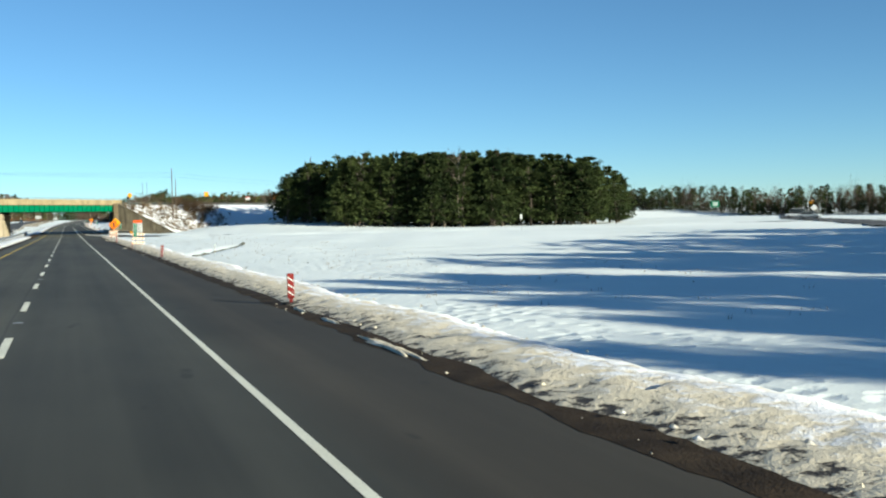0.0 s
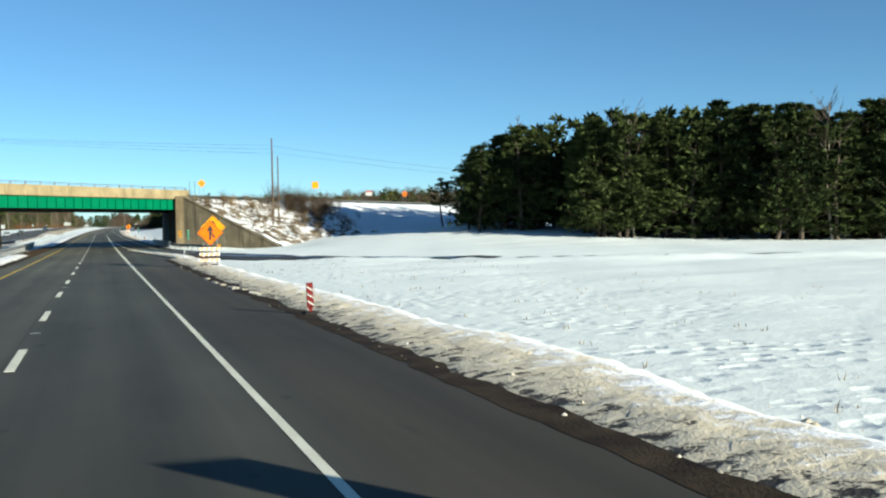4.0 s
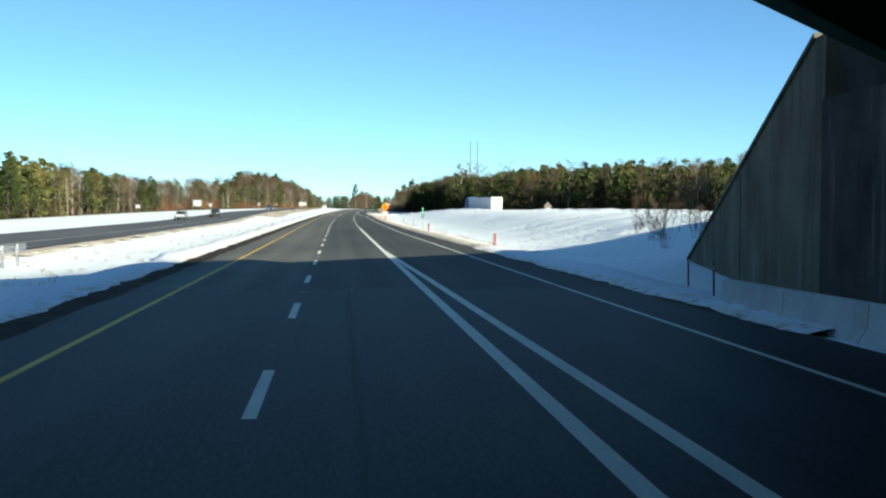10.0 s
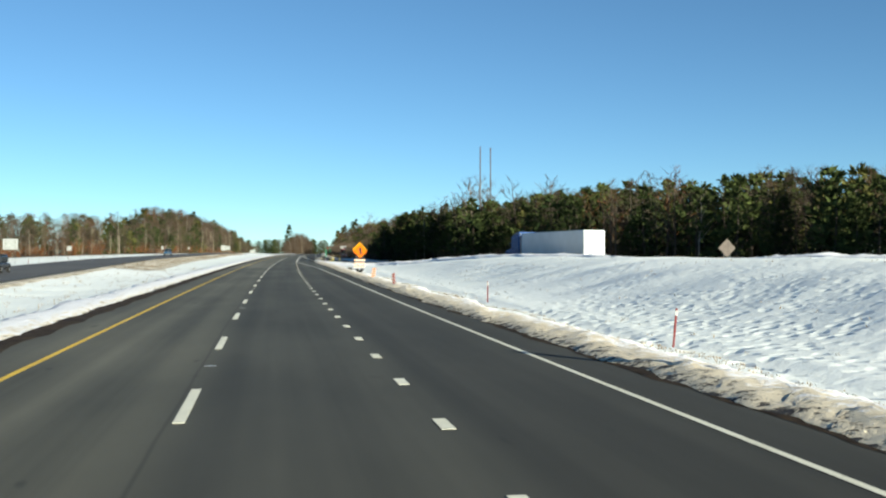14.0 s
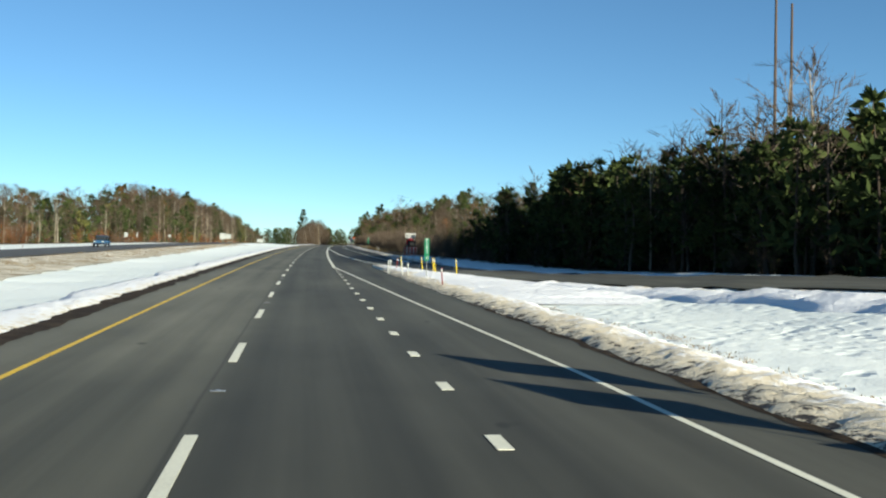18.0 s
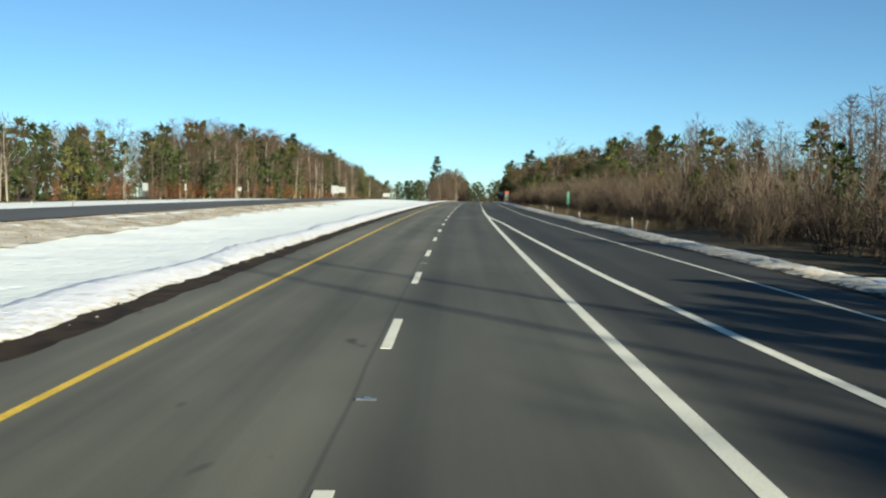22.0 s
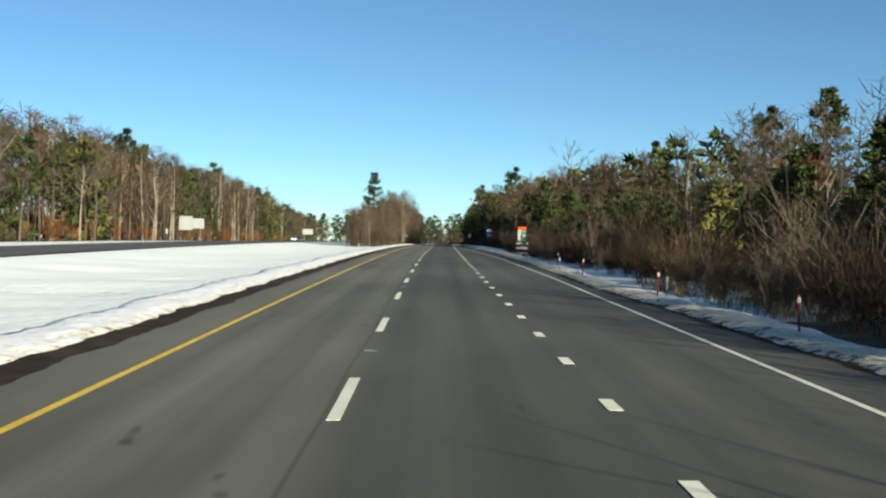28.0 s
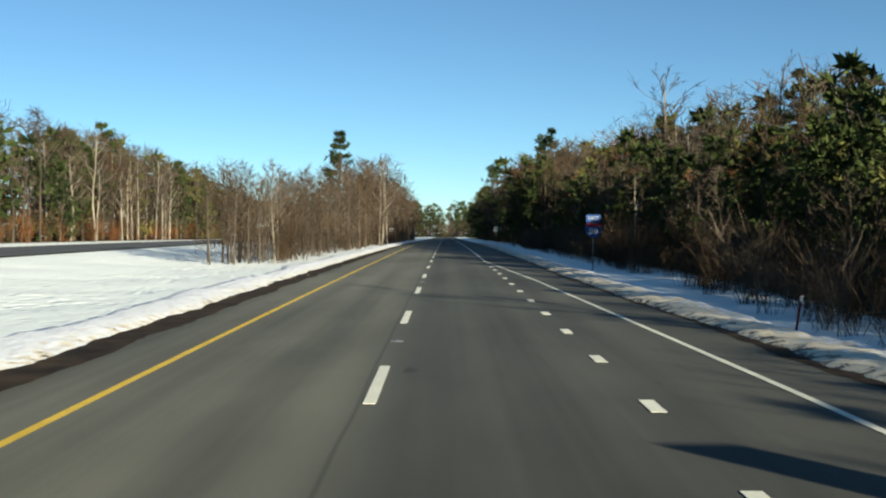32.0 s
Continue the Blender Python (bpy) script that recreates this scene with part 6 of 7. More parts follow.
def merge_signs(s, d, back_s, back_d, label, side=1.3, high=2.5):
    """An orange merge sign over a three-board barricade, and a yellow one on its own posts behind it."""
    top = thing("merge_sign", spot(s, d, 0.0, 3), label, "road sign", "merge signs")
    bpy.context.view_layer.update()
    posts((-0.42, -0.12, 0.18, 0.48), 1.9, top, 0.018)
    diamond(top, 1.22, 0.05, 2.28, -0.05, M_ORANGE, M_REDORANGE)
    for z in (1.22, 0.85, 0.46):
        striped_board(top, z, 1.35, 0.19, M_FADED, M_BOARD, 0.12)
    for x in (-0.35, 0.3):
        part("sandbag", box(x, 0.1, 0.1, 0.5, 0.35, 0.2, 0.07), M_RUBBER, top)
    back = thing("merge_sign", spot(s + back_s, d + back_d, 0.0, 3), "yellow diamond merge sign on two steel posts", "road sign", "merge signs")
    bpy.context.view_layer.update()
    posts((-0.3, 0.3), 2.3, back, 0.022)
    diamond(back, side, 0, high, -0.03, M_AMBER, M_BLACK)


merge_signs(183.5, 8.5, 2.0, 0.45, "orange diamond merge sign over a striped barricade", 1.22, 2.64)
merge_signs(529.0, 10.9, 3.0, 0.2, "orange diamond merge sign over a striped barricade")


def mile_marker(s, d, last, base=0.0):
    top = thing("mile_marker", spot(s, d, base, 0), "tall narrow green mile marker with white stacked numerals", "mile marker", "mile markers")
    bpy.context.view_layer.update()
    posts((0,), 2.4, top, 0.022)
    panel = part("panel", plate(rounded(0.3, 1.36, 0.03, 0, 1.82), 0.008, -0.02), M_SIGNGREEN, top)
    part("upper_text_bar", box(0, -0.0215, 2.42, 0.17, 0.003, 0.06), M_WHITE, panel)
    for z, text in ((2.21, "2"), (1.94, "8"), (1.67, "3"), (1.31, "." + last)):
        lettering(text, 0.28, 0, z, -0.0225, M_WHITE, panel)
    return top


for s, d, last in ((106.5, 7.45, "5"), (259.9, 13.2, "6"), (421.5, 12.1, "7"), (583.0, 8.6, "8"), (744.5, 12.2, "9")):
    mile_marker(s, d, last)
green = thing("mile_marker", spot(911.5, 10.2, -0.3, 0), "tall green route and mile board beside the speed sign", "mile marker", "mile markers")
bpy.context.view_layer.update()
posts((0,), 2.8, green, 0.024, M_POST)
board = part("panel", plate(rounded(0.52, 1.66, 0.03, 0, 2.08), 0.008, -0.02), M_SIGNGREEN, green)
for text, size, z in (("EAST", 0.19, 2.74), ("MILE", 0.19, 1.86), ("284", 0.26, 1.5)):
    lettering(text, size, 0, z, -0.0225, M_WHITE, board)
badge = part("shield", plate([(-0.17, 2.53), (0, 2.49), (0.17, 2.53), (0.19, 2.36), (0.12, 2.2), (0, 2.12), (-0.12, 2.2), (-0.19, 2.36)][::-1], 0.004, -0.025), M_WHITE, board, "white route shield")
lettering("80", 0.24, 0, 2.33, -0.0295, M_BLUE, badge)
part("small_plate", plate(rounded(0.3, 0.3, 0.02, 0, 1.08), 0.008, -0.02), M_WHITE, green, "small white plate under the board")


def speed_sign(s, d, label, base=0.0, top_z=3.04, plate_h=0.32, panel_h=1.2, boards=(1.24, 0.87, 0.5)):
    top = thing("speed_sign", spot(s, d, base, 0), label, "speed sign", "speed limit signs")
    bpy.context.view_layer.update()
    low = top_z - plate_h - panel_h
    posts((-0.4, 0.4), top_z - 0.5, top, 0.022, M_POST)
    panel = part("panel", plate(rounded(0.92, panel_h, 0.05, 0, low + panel_h / 2), 0.012, -0.03), M_WHITE, top)
    part("orange_plate", plate(rounded(0.92, plate_h, 0.03, 0, top_z - plate_h / 2), 0.012, -0.03), M_FLUOR, top, "fluorescent orange plate with two lamps")
    for x in (-0.32, 0.32):
        part("lamp", rod((x, -0.03, top_z - 0.06), (x, -0.09, top_z - 0.06), 0.06, 0.05, 12), M_ORANGE, top)
    for text, size, z in (("SPEED", 0.26, 0.84), ("LIMIT", 0.26, 0.6), ("55", 0.55, 0.25)):
        lettering(text, size, 0, low + z * panel_h / 1.0, -0.034, M_BLACK, panel)
    for z in boards:
        striped_board(top, z, 1.26, 0.22, M_FADED, M_BOARD, 0.12)
    return top


speed_sign(114.8, 8.2, "white speed limit sign under an orange plate, on a barricade", 0.0, 2.78, 0.3, 1.0, (1.28, 0.86, 0.4))
speed_sign(916.5, 10.4, "white speed limit sign under an orange plate, on a barricade", -0.3, 3.27, 0.35, 1.14, (1.5, 0.96, 0.42))


def delineator(name, s, d, high, kind, tilt, turn, label, group):
    """A flexible marker post."""
    top = thing(name, spot(s, d, float(verge_drop(s, d)), turn) @ Matrix.Rotation(radians(tilt), 4, "Y"), label, "marker post", group)
    if kind == "panel":
        part("plate", box(0, 0, high * 0.58, 0.2, 0.05, high * 0.78, 0.015), M_REDORANGE, top)
        for k in range(3):
            z = high * (0.36 + 0.22 * k)
            part("stripe", plate([(0.09, z - 0.1), (-0.09, z + 0.03), (-0.09, z + 0.075), (0.09, z - 0.055)][::-1], 0.003, -0.0285), M_GREY, top)
        part("stem", box(0, 0, high * 0.08, 0.09, 0.05, high * 0.32), M_REDORANGE, top)
        part("foot", box(0, 0, 0.03, 0.4, 0.5, 0.08, 0.02), M_RUBBER, top)
    else:
        body = {"white": M_WHITE, "yellow": M_LEMON, "orange": M_REDORANGE}[kind]
        part("stem", box(0, 0, high / 2, 0.055, 0.03, high, 0.01), body, top)
        part("reflector", box(0, -0.022, high * 0.88, 0.075, 0.01, 0.13), M_WHITE if kind != "white" else M_GREY, top)
    return top


rng = np.random.default_rng(19)
for s, d in ((31.0, 7.2), (75.2, 7.29), (142.2, 7.2), (475.6, 9.4), (392.9, 10.4), (352.0, 11.0)):
    delineator("striped_post", s, d, 0.92, "panel", rng.uniform(-4, 4), 0, "red-orange channelizing panel with white slanted stripes", "striped posts")
for s, d in ((430.3, 11.4), (453.5, 11.4), (573.2, 8.3), (598.0, 8.0), (760.5, 10.9), (789.3, 9.8), (829.0, 9.7), (842.3, 9.3), (859.2, 9.0), (875.5, 9.6), (317.5, 11.8), (314.0, 11.3)):
    delineator("orange_post", s, d, 1.0, "orange", rng.uniform(-9, 9), 0, "slim red-orange marker post in the snow", "orange posts")
delineator("orange_post", 108.8, 7.25, 0.8, "orange", -3, 0, "slim red-orange marker post before the speed sign", "orange posts")
delineator("orange_post", 182.6, 8.2, 0.9, "orange", -14, 0, "slim red-orange marker post leaning beside the barricade", "orange posts")
delineator("orange_post", 904.7, 9.55, 1.1, "orange", 19, 0, "red-orange marker post leaning beside the mile board", "orange posts")
delineator("orange_post", 937.5, 8.6, 0.95, "orange", 8, 0, "slim red-orange marker post in the snow", "orange posts")
delineator("white_post", 100.0, 7.5, 0.4, "white", 22, 0, "short white stake leaning in the gritty snow", "white posts")
for s, d in ((78.3, 11.3), (204.2, 8.3), (404.6, 10.9), (721.3, 11.0), (748.5, 10.9), (752.2, 10.6), (774.3, 10.0), (842.8, 9.75), (868.3, 8.9), (698.0, 12.2), (705.0, 12.6)):
    delineator("white_post", s, d, 0.8, "white", rng.uniform(-12, 12), 0, "slim white marker post in the snow", "white posts")
for s, d in ((595.2, 7.35), (592.5, 7.0), (588.2, 7.6), (585.6, 7.75)):
    delineator("white_post", s, d, 0.95, "white", rng.uniform(-3, 6), 0, "slim white marker post at the gore", "white posts")
for s, d in ((596.4, 8.3), (596.0, 9.8), (593.5, 10.3), (589.8, 10.0), (588.3, 11.2)):
    delineator("yellow_post", s, d, 1.15, "yellow", rng.uniform(-10, -2), 0, "tall yellow marker post along the slip road", "yellow posts")
for k, s in enumerate(np.arange(560, 1010, 12.0)):
    kind = "white" if k % 3 else "orange"
    delineator(kind + "_post", s + rng.uniform(-3, 3), other_near(s) - 13.4, 1.0, kind, rng.uniform(-20, 20), 0, f"slim {kind} marker post beyond the opposite carriageway", f"{kind} posts")


def tilted_panel(s, d, lean):
    top = thing("vertical_panel", spot(s, d, 0, 0) @ Matrix.Rotation(radians(lean), 4, "Y"), "leaning orange and white striped panel in the snow", "warning panel")
    body = part("panel", box(0, 0, 0.55, 0.3, 0.03, 0.85, 0.01), M_WHITE, top)
    for k in range(4):
        z = 0.22 + 0.2 * k
        part("stripe", plate([(-0.14, z - 0.02), (0.14, z + 0.08), (0.14, z + 0.18), (-0.14, z + 0.08)], 0.003, -0.019), M_ORANGE, body)
    part("stem", box(0, 0.01, 0.06, 0.08, 0.03, 0.4), M_GALV, top)


tilted_panel(492.4, 9.4, 9)

for s, d in ((529.4, 9.75), (514.9, 9.9)):
    bag = part("sandbag", box(0, 0, 0.12, 0.62, 0.4, 0.26, 0.1), M_RUBBER)
    bag.matrix_world = spot(s, d, 0.06, 20)
    tagged(bag, "dark slumped sandbag in the dirty snow", "sandbag", "loose sandbags")

# the closed ramp's sign
ramp_sign = thing("ramp_closed_sign", spot(655.7, 14.3, 0.02, 0), "ramp plate over a partly covered red octagon, on a barricade", "road sign")
bpy.context.view_layer.update()
posts((-0.38, 0.38), 3.0, ramp_sign, 0.03)
plate_top = part("plate", plate(rounded(1.32, 0.62, 0.03, 0, 2.8), 0.012, -0.03), M_WHITE, ramp_sign)
lettering("RAMP", 0.46, 0, 2.8, -0.034, M_BLACK, plate_top)
octagon = [(0.58 * math.cos(radians(22.5 + 45 * k)) - 0.05, 1.93 + 0.58 * math.sin(radians(22.5 + 45 * k))) for k in range(8)]
red = part("octagon", plate(octagon, 0.012, -0.03), M_RED, ramp_sign)
for k in range(8):
    (x0, z0), (x1, z1) = octagon[k], octagon[(k + 1) % 8]
    part("border", rod((x0, -0.034, z0), (x1, -0.034, z1), 0.02, sides=4), M_WHITE, red)
part("cover", box(0.12, -0.05, 1.78, 1.0, 0.015, 0.78, 0.004), M_BLACK, ramp_sign, "dark cover sheet")
for z in (1.16, 0.76, 0.36):
    striped_board(ramp_sign, z, 1.75, 0.24, M_RED, M_WHITE, 0.16)

# route marker
route = thing("route_marker", spot(972.6, 9.2, 0, 0), "blue and red interstate shield under a blue direction plate", "route sign")
bpy.context.view_layer.update()
posts((0,), 2.3, route, 0.03)
plate_e = part("direction_plate", plate(rounded(0.8, 0.4, 0.04, 0, 2.86), 0.01, -0.03), M_BLUE, route)
lettering("EAST", 0.27, 0, 2.86, -0.034, M_WHITE, plate_e)
shield = [(-0.42, 2.55), (-0.25, 2.62), (0, 2.56), (0.25, 2.62), (0.42, 2.55), (0.47, 2.25), (0.38, 1.98), (0.2, 1.83), (0, 1.74), (-0.2, 1.83), (-0.38, 1.98), (-0.47, 2.25)]
body = part("shield", plate(shield, 0.01, -0.03), M_BLUE, route)
part("crown", plate([(-0.41, 2.53), (-0.25, 2.59), (0, 2.53), (0.25, 2.59), (0.41, 2.53), (0.44, 2.4), (-0.44, 2.4)], 0.004, -0.035), M_RED, body)
lettering("80", 0.5, 0, 2.13, -0.036, M_WHITE, body)


def plain_sign(name, s, d, w, h, top_z, sheeting, label, category="road sign", legs=2, turn=0.0, base=0.0, low=-0.3, bars=0, bar_mat=None):
    ob = thing(name, spot(s, d, base, turn), label, category)
    bpy.context.view_layer.update()
    xs = (0,) if legs == 1 else (-w * 0.33, w * 0.33)
    posts(xs, top_z - 0.05, ob, 0.022, M_POST, low=low)
    panel = part("panel", plate(rounded(w, h, 0.04, 0, top_z - h / 2), 0.012, -0.03), sheeting, ob)
    for k in range(bars):
        part("text_bar", box(0, -0.033, top_z - h * (k + 1) / (bars + 1), w * 0.65, 0.003, h / (bars * 2.4)), bar_mat or M_BLACK, panel)
    return ob


plain_sign("small_sign", 1064, 8.2, 0.6, 0.75, 2.8, M_WHITE, "small white sign at the edge of the wood", legs=1)
plain_sign("small_sign", 1119, -9.8, 0.75, 0.75, 2.85, M_WHITE, "small white sign before the median trees", legs=1)
# backs of signs that face the opposite traffic
big = plain_sign("large_sign_back", 1022.5, -52.6, 2.8, 2.9, 5.0, M_GREY, "bare pale back of a stepped highway sign", base=0.3, turn=180)
part("side_panel", plate(rounded(2.4, 2.1, 0.04, -2.65, 3.5), 0.012, -0.03), M_GREY, big)
part("post", box(-3.1, 0.03, 1.9, 0.08, 0.08, 4.4), M_GALV, big)
plain_sign("large_sign_back", 1225, -54, 4.2, 2.2, 5.2, M_GREY, "bare pale back of a highway sign", base=0.3, turn=180)
plain_sign("sign_back", 798.8, -49.7, 0.95, 1.2, 2.85, M_GREY, "bare pale back of a road sign", base=0.1, turn=180)
plain_sign("narrow_sign", 838.7, -54.7, 0.35, 1.3, 3.0, M_WHITE, "narrow white sign board on a thin post", base=0.1, legs=1, turn=180)
plain_sign("sign_back", 855.4, -47.9, 0.8, 0.8, 2.6, M_GREY, "small grey back of a road sign", base=0.1, legs=1, turn=180)
plain_sign("narrow_sign", 994.4, -49.0, 0.4, 0.9, 2.2, M_WHITE, "narrow white board on a thin post", base=0.2, legs=1, turn=180)
plain_sign("large_sign_back", 562.6, -37.6, 2.1, 1.6, 3.8, M_GREY, "bare pale back of a work-zone sign with orange legs", base=0.0, turn=180)
plain_sign("sign_back", 583.5, -57.5, 1.3, 0.9, 2.4, M_GREY, "bare pale back of a road sign", base=0.0, turn=180)
plain_sign("sign_back", 640.0, -46.0, 1.0, 1.0, 2.6, M_GREY, "bare pale back of a road sign", base=0.2, turn=180)

# the sign on the ramp's crest
crest = thing("diamond_sign_back", spot(498.7, 43.9, float(wood_at(498.7, 43.9)), 0), "grey-brown back of a diamond sign over a barricade", "road sign")
bpy.context.view_layer.update()
posts((-0.3, 0.3), 2.0, crest, 0.03)
part("panel", plate(rounded(1.25, 1.25, 0.05, 0, 2.1, 45), 0.012, -0.03), surface("weathered_sign_back", (0.085, 0.072, 0.064), (0.14, 0.12, 0.105), 3.0, 0.7, local=True), crest)
for z in (1.05, 0.65):
    striped_board(crest, z, 1.6, 0.22, M_ORANGE, M_WHITE, 0.12)

# signs of the crossing road, along the embankment's rim
lane = thing("lane_sign", spot(270.3, 16.1, 7.0, 8), "yellow diamond warning sign with two black lines", "road sign")
bpy.context.view_layer.update()
posts((-0.3, 0.3), 2.2, lane, 0.018)
face = part("panel", plate(rounded(0.92, 0.92, 0.05, 0, 2.32, 45), 0.012, -0.03), M_AMBER, lane)
for x in (-0.13, 0.13):
    part("line", plate([(x - 0.05 - x * 0.4, 2.55), (x + 0.05 - x * 0.4, 2.55), (x + 0.05, 2.1), (x - 0.05, 2.1)], 0.004, -0.036), M_BLACK, face)
plain_sign("yellow_sign", 291.6, 37.5, 1.15, 1.15, 10.4, M_AMBER, "square yellow-brown sign over the embankment", low=6.5, turn=5)
top_red = plain_sign("red_white_sign", 310.2, 51.9, 1.3, 1.0, 9.4, M_WHITE, "white sign with a red band over the embankment", low=6.5)
part("band", box(0, -0.04, 9.22, 1.26, 0.006, 0.3), M_RED, top_red)
far_arrow = thing("arrow_sign", spot(318, 61.5, 6.9, 0), "orange and yellow arrow sign over the embankment", "road sign")
bpy.context.view_layer.update()
posts((-0.3, 0.3), 2.0, far_arrow, 0.03)
diamond(far_arrow, 0.95, 0, 2.0, -0.03, M_ORANGE, M_BLACK)
# signs and road on the far side of the field
plain_sign("green_sign", 281.5, 195.6, 2.6, 2.0, 5.2, M_SIGNGREEN, "green guide sign beyond the snowy field", bars=2, bar_mat=M_WHITE, turn=-20)
plain_sign("yellow_sign", 292, 242, 2.0, 2.0, 4.8, M_AMBER, "yellow warning sign beyond the snowy field", turn=-20)
far_diamond = thing("diamond_sign_back", spot(214, 178, 0.1, -20), "white back of a diamond sign beyond the snowy field", "road sign")
bpy.context.view_layer.update()
posts((0,), 2.4, far_diamond, 0.03)
part("panel", plate(rounded(1.3, 1.3, 0.05, 0, 2.4, 45), 0.012, -0.03), M_WHITE, far_diamond)
work_sign = thing("work_sign", spot(205, 208, 0.1, -20), "orange work-zone signs on a frame beyond the snowy field", "road sign")
bpy.context.view_layer.update()
posts((-0.6, 0.6), 3.0, work_sign, 0.03)
for x, z in ((-0.6, 2.9), (0.7, 2.6), (0.1, 1.6)):
    part("panel", plate(rounded(1.1, 1.1, 0.05, x, z, 45), 0.012, -0.03 - 0.02 * x), M_ORANGE, work_sign)
plain_sign("white_board", 142.1, 64.7, 0.32, 0.7, 2.5, M_WHITE, "small white board on a post before the grove", legs=1)
curve_strip("field_road", [(60, 78), (98, 96), (150, 132), (200, 162), (300, 240), (420, 330)], 8.0, M_OLD, 0.05, "dark asphalt road beyond the snowy field", height=lambda s, d: ground_height(s, d) + 0.08)

# hazard panel at the abutment
hazard = thing("hazard_panel", spot(262.4, 12.27, 0, 0), "yellow panel with black slanted stripes on a post", "hazard panel")
bpy.context.view_layer.update()
posts((0,), 1.5, hazard, 0.025)
hp = part("panel", plate(rounded(0.4, 0.95, 0.02, 0, 1.9), 0.01, -0.03), M_AMBER, hazard)
for k in range(4):
    z = 1.5 + 0.23 * k
    part("stripe", plate([(-0.19, z - 0.02), (0.19, z + 0.14), (0.19, z + 0.25), (-0.19, z + 0.09)], 0.004, -0.035), M_BLACK, hp)


# ---- guard rails ----
def guard_rail(name, pts, label, pitch=1.9, facing=1):
    """A W-beam on posts along (s, d) points."""
    pts = np.array(pts, float)
    run = np.concatenate([[0], np.cumsum(np.hypot(*np.diff(pts, axis=0).T))])
    t = np.arange(0, run[-1] + 0.01, 0.95)
    s, d = np.interp(t, run, pts[:, 0]), np.interp(t, run, pts[:, 1])
    prof = np.array([(0.0, 0.44), (0.08, 0.5), (0.08, 0.55), (0.0, 0.61), (0.08, 0.67), (0.08, 0.72), (0.0, 0.78)])
    V = []
    for k in range(len(t)):
        h = heading(s[k])
        a = math.atan2(d[min(k + 1, len(t) - 1)] - d[max(k - 1, 0)], s[min(k + 1, len(t) - 1)] - s[max(k - 1, 0)])
        for off in (0.0, 0.012):
            for px, pz in prof:
                dd = (px + off) * facing
                V.append(world(s[k] - math.sin(a) * -dd * 0, d[k] - dd * math.cos(a), pz))
    m = len(prof)
    F = []
    for k in range(len(t) - 1):
        for layer in (0, m):
            for i in range(m - 1):
                a, b = k * 2 * m + layer + i, (k + 1) * 2 * m + layer + i
                F.append((a, a + 1, b + 1, b))
    top = thing(name, spot(s[0], d[0]), label, "guard rail")
    bpy.context.view_layer.update()
    inv = top.matrix_world.inverted()
    data = mesh_of("beam", np.array([inv @ Vector(v) for v in V]), F, [M_GALV], smooth=True)
    part("beam", data, M_GALV, top)
    post = bpy.data.meshes.new("post")
    bm = box(0, 0.0, 0.3, 0.1, 0.15, 1.0, 0.008)
    box(-0.0, 0, 0.61, 0.16, 0.1, 0.36, 0.01, bm=bm)
    bm.to_mesh(post)
    bm.free()
    post.materials.append(M_GALV)
    for u in np.arange(0.3, run[-1], pitch):
        ss, du = float(np.interp(u, run, pts[:, 0])), float(np.interp(u, run, pts[:, 1]))
        ob = part("post", post, M_GALV, top)
        ob.matrix_world = spot(ss, du + 0.09 * facing, 0)
    return top


guard_rail("guard_rail", [(118, -8.6), (196, -7.9), (216, -8.3), (262, -8.5), (300, -8.9)], "galvanised guard rail along the median shoulder", facing=-1)
guard_rail("guard_rail", [(180, -15.6), (226, -14.9), (300, -14.4), (336, -13.2)], "galvanised guard rail on the far side of the pier", facing=1)
right_rail = guard_rail("guard_rail", [(267.6, 10.95), (257, 10.5), (247, 11.0), (237, 12.5), (229, 13.8)], "dark galvanised guard rail curving along the slip road", facing=1)
end = part("end_panel", box(0, -0.1, 0.55, 0.5, 0.04, 0.6, 0.01), M_AMBER, right_rail, "yellow end panel with black stripes")
end.matrix_world = spot(228.8, 13.9, 0, 0)
for k in range(3):
    st = part("stripe", plate([(-0.24, 0.3 + 0.2 * k), (0.24, 0.44 + 0.2 * k), (0.24, 0.52 + 0.2 * k), (-0.24, 0.38 + 0.2 * k)], 0.004, -0.125), M_BLACK, right_rail)
    st.matrix_world = spot(228.8, 13.9, -0.1, 0)


# ---- utility poles and wires ----
def pole(s, d, base, top_z, r, label, arm=0.0):
    ob = thing("utility_pole", spot(s, d, 0, -40), label, "utility pole", "utility poles")
    bpy.context.view_layer.update()
    part("shaft", rod((0, 0, base), (0, 0, top_z), r, r * 0.6, 10), M_POLE, ob)
    if arm:
        part("crossarm", box(0, 0, top_z - 0.5, arm, 0.1, 0.12, 0.01), M_POLE, ob)
        for x in (-arm * 0.45, 0.12, arm * 0.45):
            part("insulator", rod((x, 0, top_z - 0.44), (x, 0, top_z - 0.26), 0.04, 0.03, 8), M_GREY, ob)
    return ob


pole(321.4, 75.3, 0.0, 16.6, 0.11, "thin dark pole standing beside the pine grove")
pole(266.2, 26.0, -0.5, 15.75, 0.17, "brown wooden utility pole on the embankment slope")
pole(266.6, 26.9, -0.5, 13.1, 0.14, "shorter wooden pole beside the utility pole")
pole(599.8, 38.3, 0.0, 22.2, 0.16, "tall dark pole rising from the wood")
pole(602.0, 40.7, 0.0, 22.3, 0.16, "tall dark pole rising from the wood")


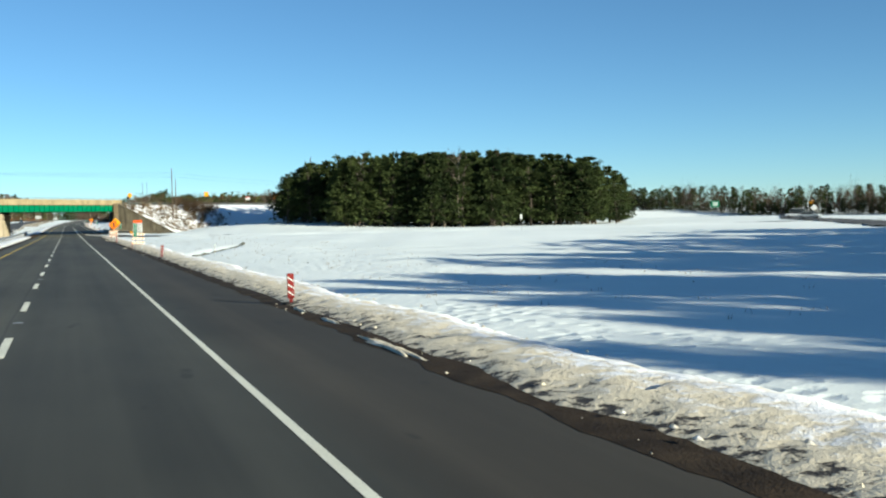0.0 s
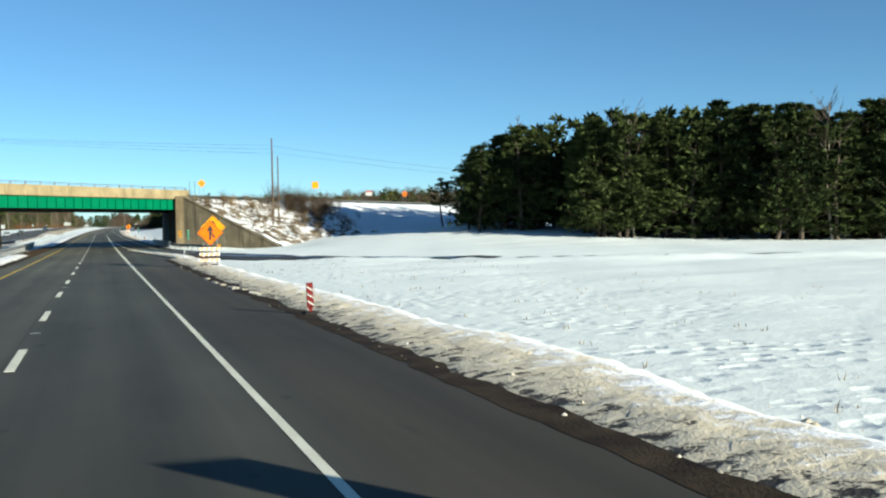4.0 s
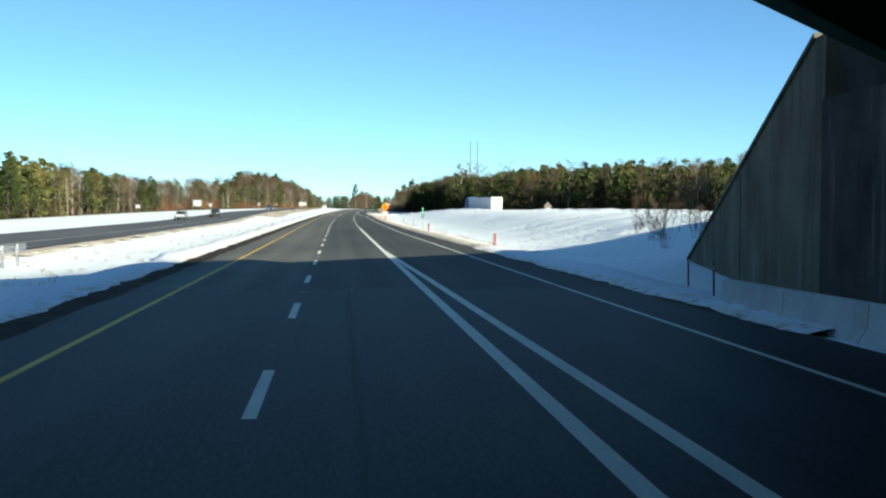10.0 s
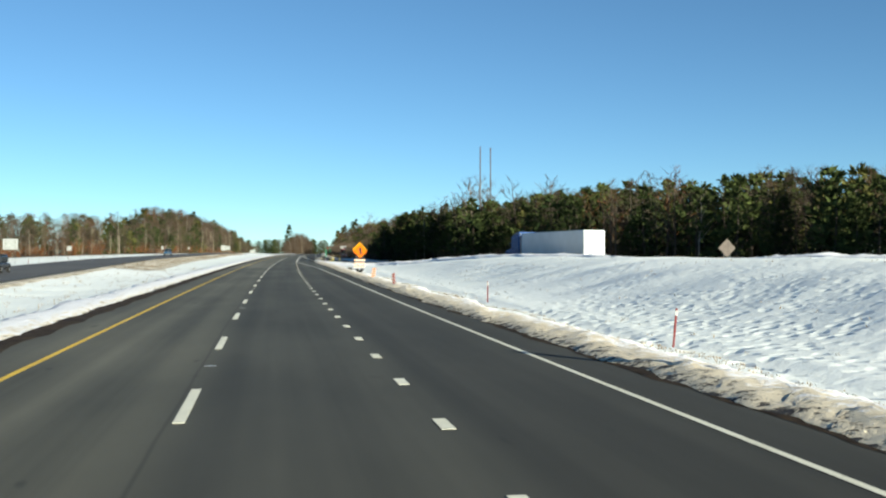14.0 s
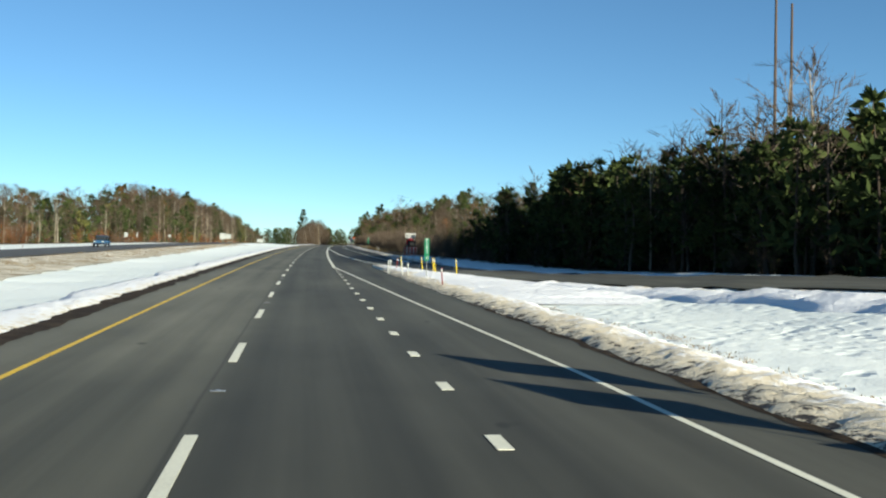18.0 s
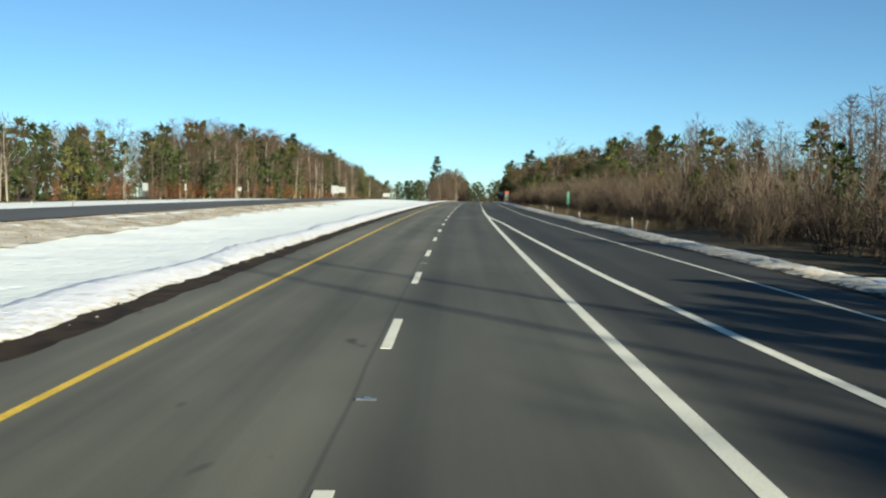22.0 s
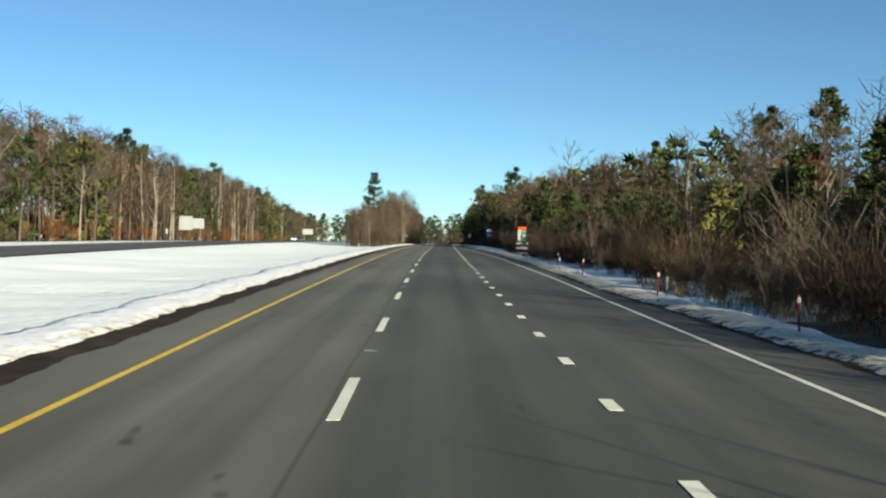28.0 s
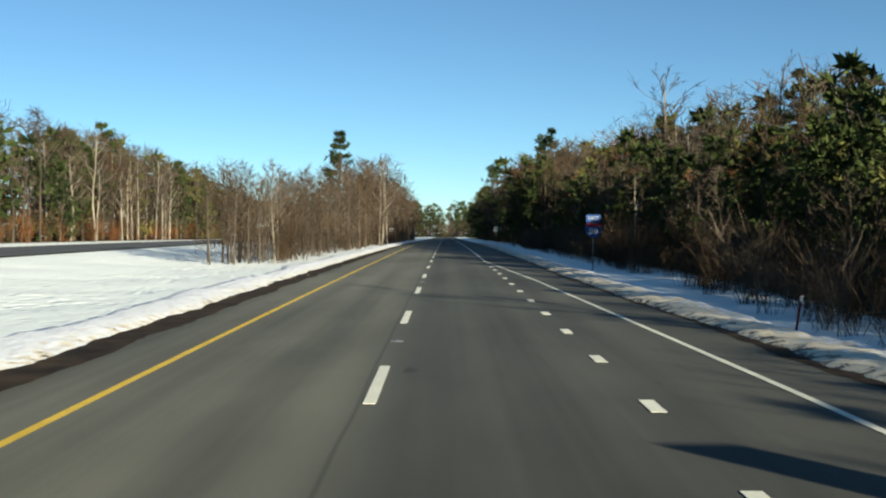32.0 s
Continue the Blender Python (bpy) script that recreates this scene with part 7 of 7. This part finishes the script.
def wire(a, b, sag, label):
    curve = bpy.data.curves.new("wire", "CURVE")
    curve.dimensions, curve.bevel_depth, curve.bevel_resolution = "3D", 0.013, 1
    spline = curve.splines.new("POLY")
    spline.points.add(20)
    a, b = Vector(a), Vector(b)
    for i, p in enumerate(spline.points):
        f = i / 20
        v = a.lerp(b, f)
        p.co = (v.x, v.y, v.z - 4 * sag * f * (1 - f), 1)
    curve.materials.append(M_RUBBER)
    return tagged(new("overhead_wire", curve), label, "wire", "overhead wires")


for z, dz in ((14.9, 0.0), (14.3, 0.25), (13.7, 0.4)):
    wire((*world(266.2, 26.0)[:2], z), (*world(228, -95)[:2], 17.0 + dz * 3), 1.2, "thin dark overhead wire across the highway")
for z in (14.8, 13.9):
    wire((*world(266.2, 26.0)[:2], z), (*world(345, 140)[:2], z - 1.5), 1.6, "thin dark overhead wire from the pole")


# ---- vehicles ----
def glass_material():
    m, tree, shader = blank("vehicle_glass", 0.05)
    shader.inputs["Base Color"].default_value = (0.02, 0.025, 0.03, 1)
    return m


M_GLASS = glass_material()
M_TRAILER = surface("white_trailer_panel", (0.5, 0.53, 0.55), (0.56, 0.59, 0.61), 0.3, 0.45, grain=0.8, bump=0.0, local=True, speck=0.15)
M_CAB = surface("blue_truck_paint", (0.012, 0.05, 0.17), (0.02, 0.075, 0.24), 1.5, 0.3, grain=20.0, bump=0.02, local=True)


def wheel(parent, x, y, r, w):
    tyre = part("wheel", rod((x - w / 2, y, r), (x + w / 2, y, r), r, sides=18), M_RUBBER, parent)
    part("rim", rod((x - w / 2 - 0.012, y, r), (x + w / 2 + 0.012, y, r), r * 0.55, sides=12), M_GALV, tyre)


def semi_truck(s, d, turn):
    """A blue tractor with a long white box trailer, heading along +y."""
    base = float(wood_at(s, d)) + 0.06
    top = thing("semi_truck", spot(s, d, base, turn), "blue tractor with a long white box trailer on the slip road", "truck")
    bpy.context.view_layer.update()
    trailer = part("trailer", box(0, 8.1, 2.62, 2.6, 16.1, 2.75, 0.05), M_TRAILER, top)
    for x in (-0.66, 0.66):
        part("rear_door", box(x, 0.03, 2.62, 1.22, 0.06, 2.6, 0.02), M_TRAILER, trailer)
    for x in (-0.3, 0.3):
        part("lock_bar", rod((x, -0.03, 1.35), (x, -0.03, 3.9), 0.025, sides=6), M_GALV, trailer)
    part("bottom_rail", box(0, 8.1, 1.2, 2.62, 16.1, 0.12), M_GALV, trailer)
    part("bumper_bar", box(0, 0.1, 0.6, 2.3, 0.1, 0.12), M_GALV, top)
    part("chassis", box(0, 9, 1.0, 0.9, 17.5, 0.25), M_RUBBER, top)
    cab = part("sleeper_cab", box(0, 18.3, 2.3, 2.4, 2.5, 2.9, 0.18), M_CAB, top)
    part("roof_fairing", plate([(17.2, 3.7), (19.4, 3.7), (18.0, 4.15), (17.2, 4.2)], 2.2, -1.1), M_CAB, top).matrix_local = Matrix.Rotation(radians(90), 4, "Z")
    part("cab_front", box(0, 19.9, 2.0, 2.2, 1.1, 1.9, 0.25), M_CAB, top)
    part("bonnet", box(0, 21.2, 1.45, 1.7, 2.2, 1.15, 0.25), M_CAB, top)
    part("windscreen", box(0, 20.42, 2.5, 1.9, 0.08, 0.75, 0.02), M_GLASS, top)
    for x in (-1.12, 1.12):
        part("side_window", box(x, 19.8, 2.5, 0.04, 0.75, 0.65, 0.01), M_GLASS, top)
        part("exhaust", rod((x * 0.95, 16.9, 1.0), (x * 0.95, 16.9, 4.0), 0.07, sides=8), M_GALV, top)
        part("mirror", box(x * 1.2, 20.3, 2.5, 0.2, 0.1, 0.5, 0.02), M_RUBBER, top)
    for y in (1.4, 2.7, 16.4, 17.7, 21.4):
        for x in (-1.02, 1.02):
            wheel(top, x, y, 0.52, 0.4)
    return top


semi_truck(513.2, 35.2, 11.5)


def car(s, d, z, turn, paint, label, tall=0.0, name="car"):
    """A road car: body, cabin, glass, wheels, lamps."""
    top = thing(name, spot(s, d, z, turn), label, "car")
    bpy.context.view_layer.update()
    part("body", box(0, 0, 0.66, 1.82, 4.5, 0.66, 0.16), paint, top)
    bm = box(0, -0.35, 1.22 + tall / 2, 1.6, 2.6 + tall, 0.6 + tall, 0.2)
    part("cabin", bm, M_GLASS, top)
    part("roof", box(0, -0.4, 1.52 + tall, 1.5, 1.9 + tall, 0.08, 0.03), paint, top)
    for y in (-1.35, 1.4):
        for x in (-0.86, 0.86):
            wheel(top, x, y, 0.34, 0.22)
    for x in (-0.62, 0.62):
        part("headlight", box(x, 2.24, 0.78, 0.38, 0.08, 0.16, 0.03), M_WHITE, top)
        part("tail_light", box(x, -2.24, 0.82, 0.35, 0.06, 0.18, 0.02), M_RED, top)
    part("bumper", box(0, 2.2, 0.45, 1.7, 0.14, 0.22, 0.05), M_RUBBER, top)
    return top


M_SILVER = surface("silver_paint", (0.3, 0.33, 0.35), (0.38, 0.41, 0.43), 2.0, 0.3, 0.3, grain=20.0, bump=0.01, local=True)
M_DARKCAR = surface("dark_paint", (0.015, 0.017, 0.02), (0.03, 0.032, 0.036), 2.0, 0.25, grain=20.0, bump=0.01, local=True)
M_BLUECAR = surface("blue_paint", (0.02, 0.06, 0.12), (0.03, 0.08, 0.16), 2.0, 0.25, grain=20.0, bump=0.01, local=True)
M_WHITECAR = surface("white_paint", (0.65, 0.66, 0.66), (0.75, 0.75, 0.75), 2.0, 0.3, grain=20.0, bump=0.01, local=True)
car(477, -27.5, 0.0, 180, M_SILVER, "silver car on the opposite carriageway")
car(512, -26.0, 0.05, 180, M_DARKCAR, "dark four-wheel-drive car on the opposite carriageway", 0.25)
car(688, -31.5, 0.4, 180, M_BLUECAR, "blue pickup-like car on the opposite carriageway", 0.2)
car(1160, -50, 0.4, 180, M_WHITECAR, "white car far along the opposite carriageway", 0.2)
car(1180, -51, 0.4, 180, M_DARKCAR, "dark car far along the opposite carriageway", 0.2)
car(205, 165, 0.15, 40, M_WHITECAR, "white van beyond the snowy field", 0.7, "van")
car(182, 150, 0.15, 220, M_SILVER, "silver car beyond the snowy field")
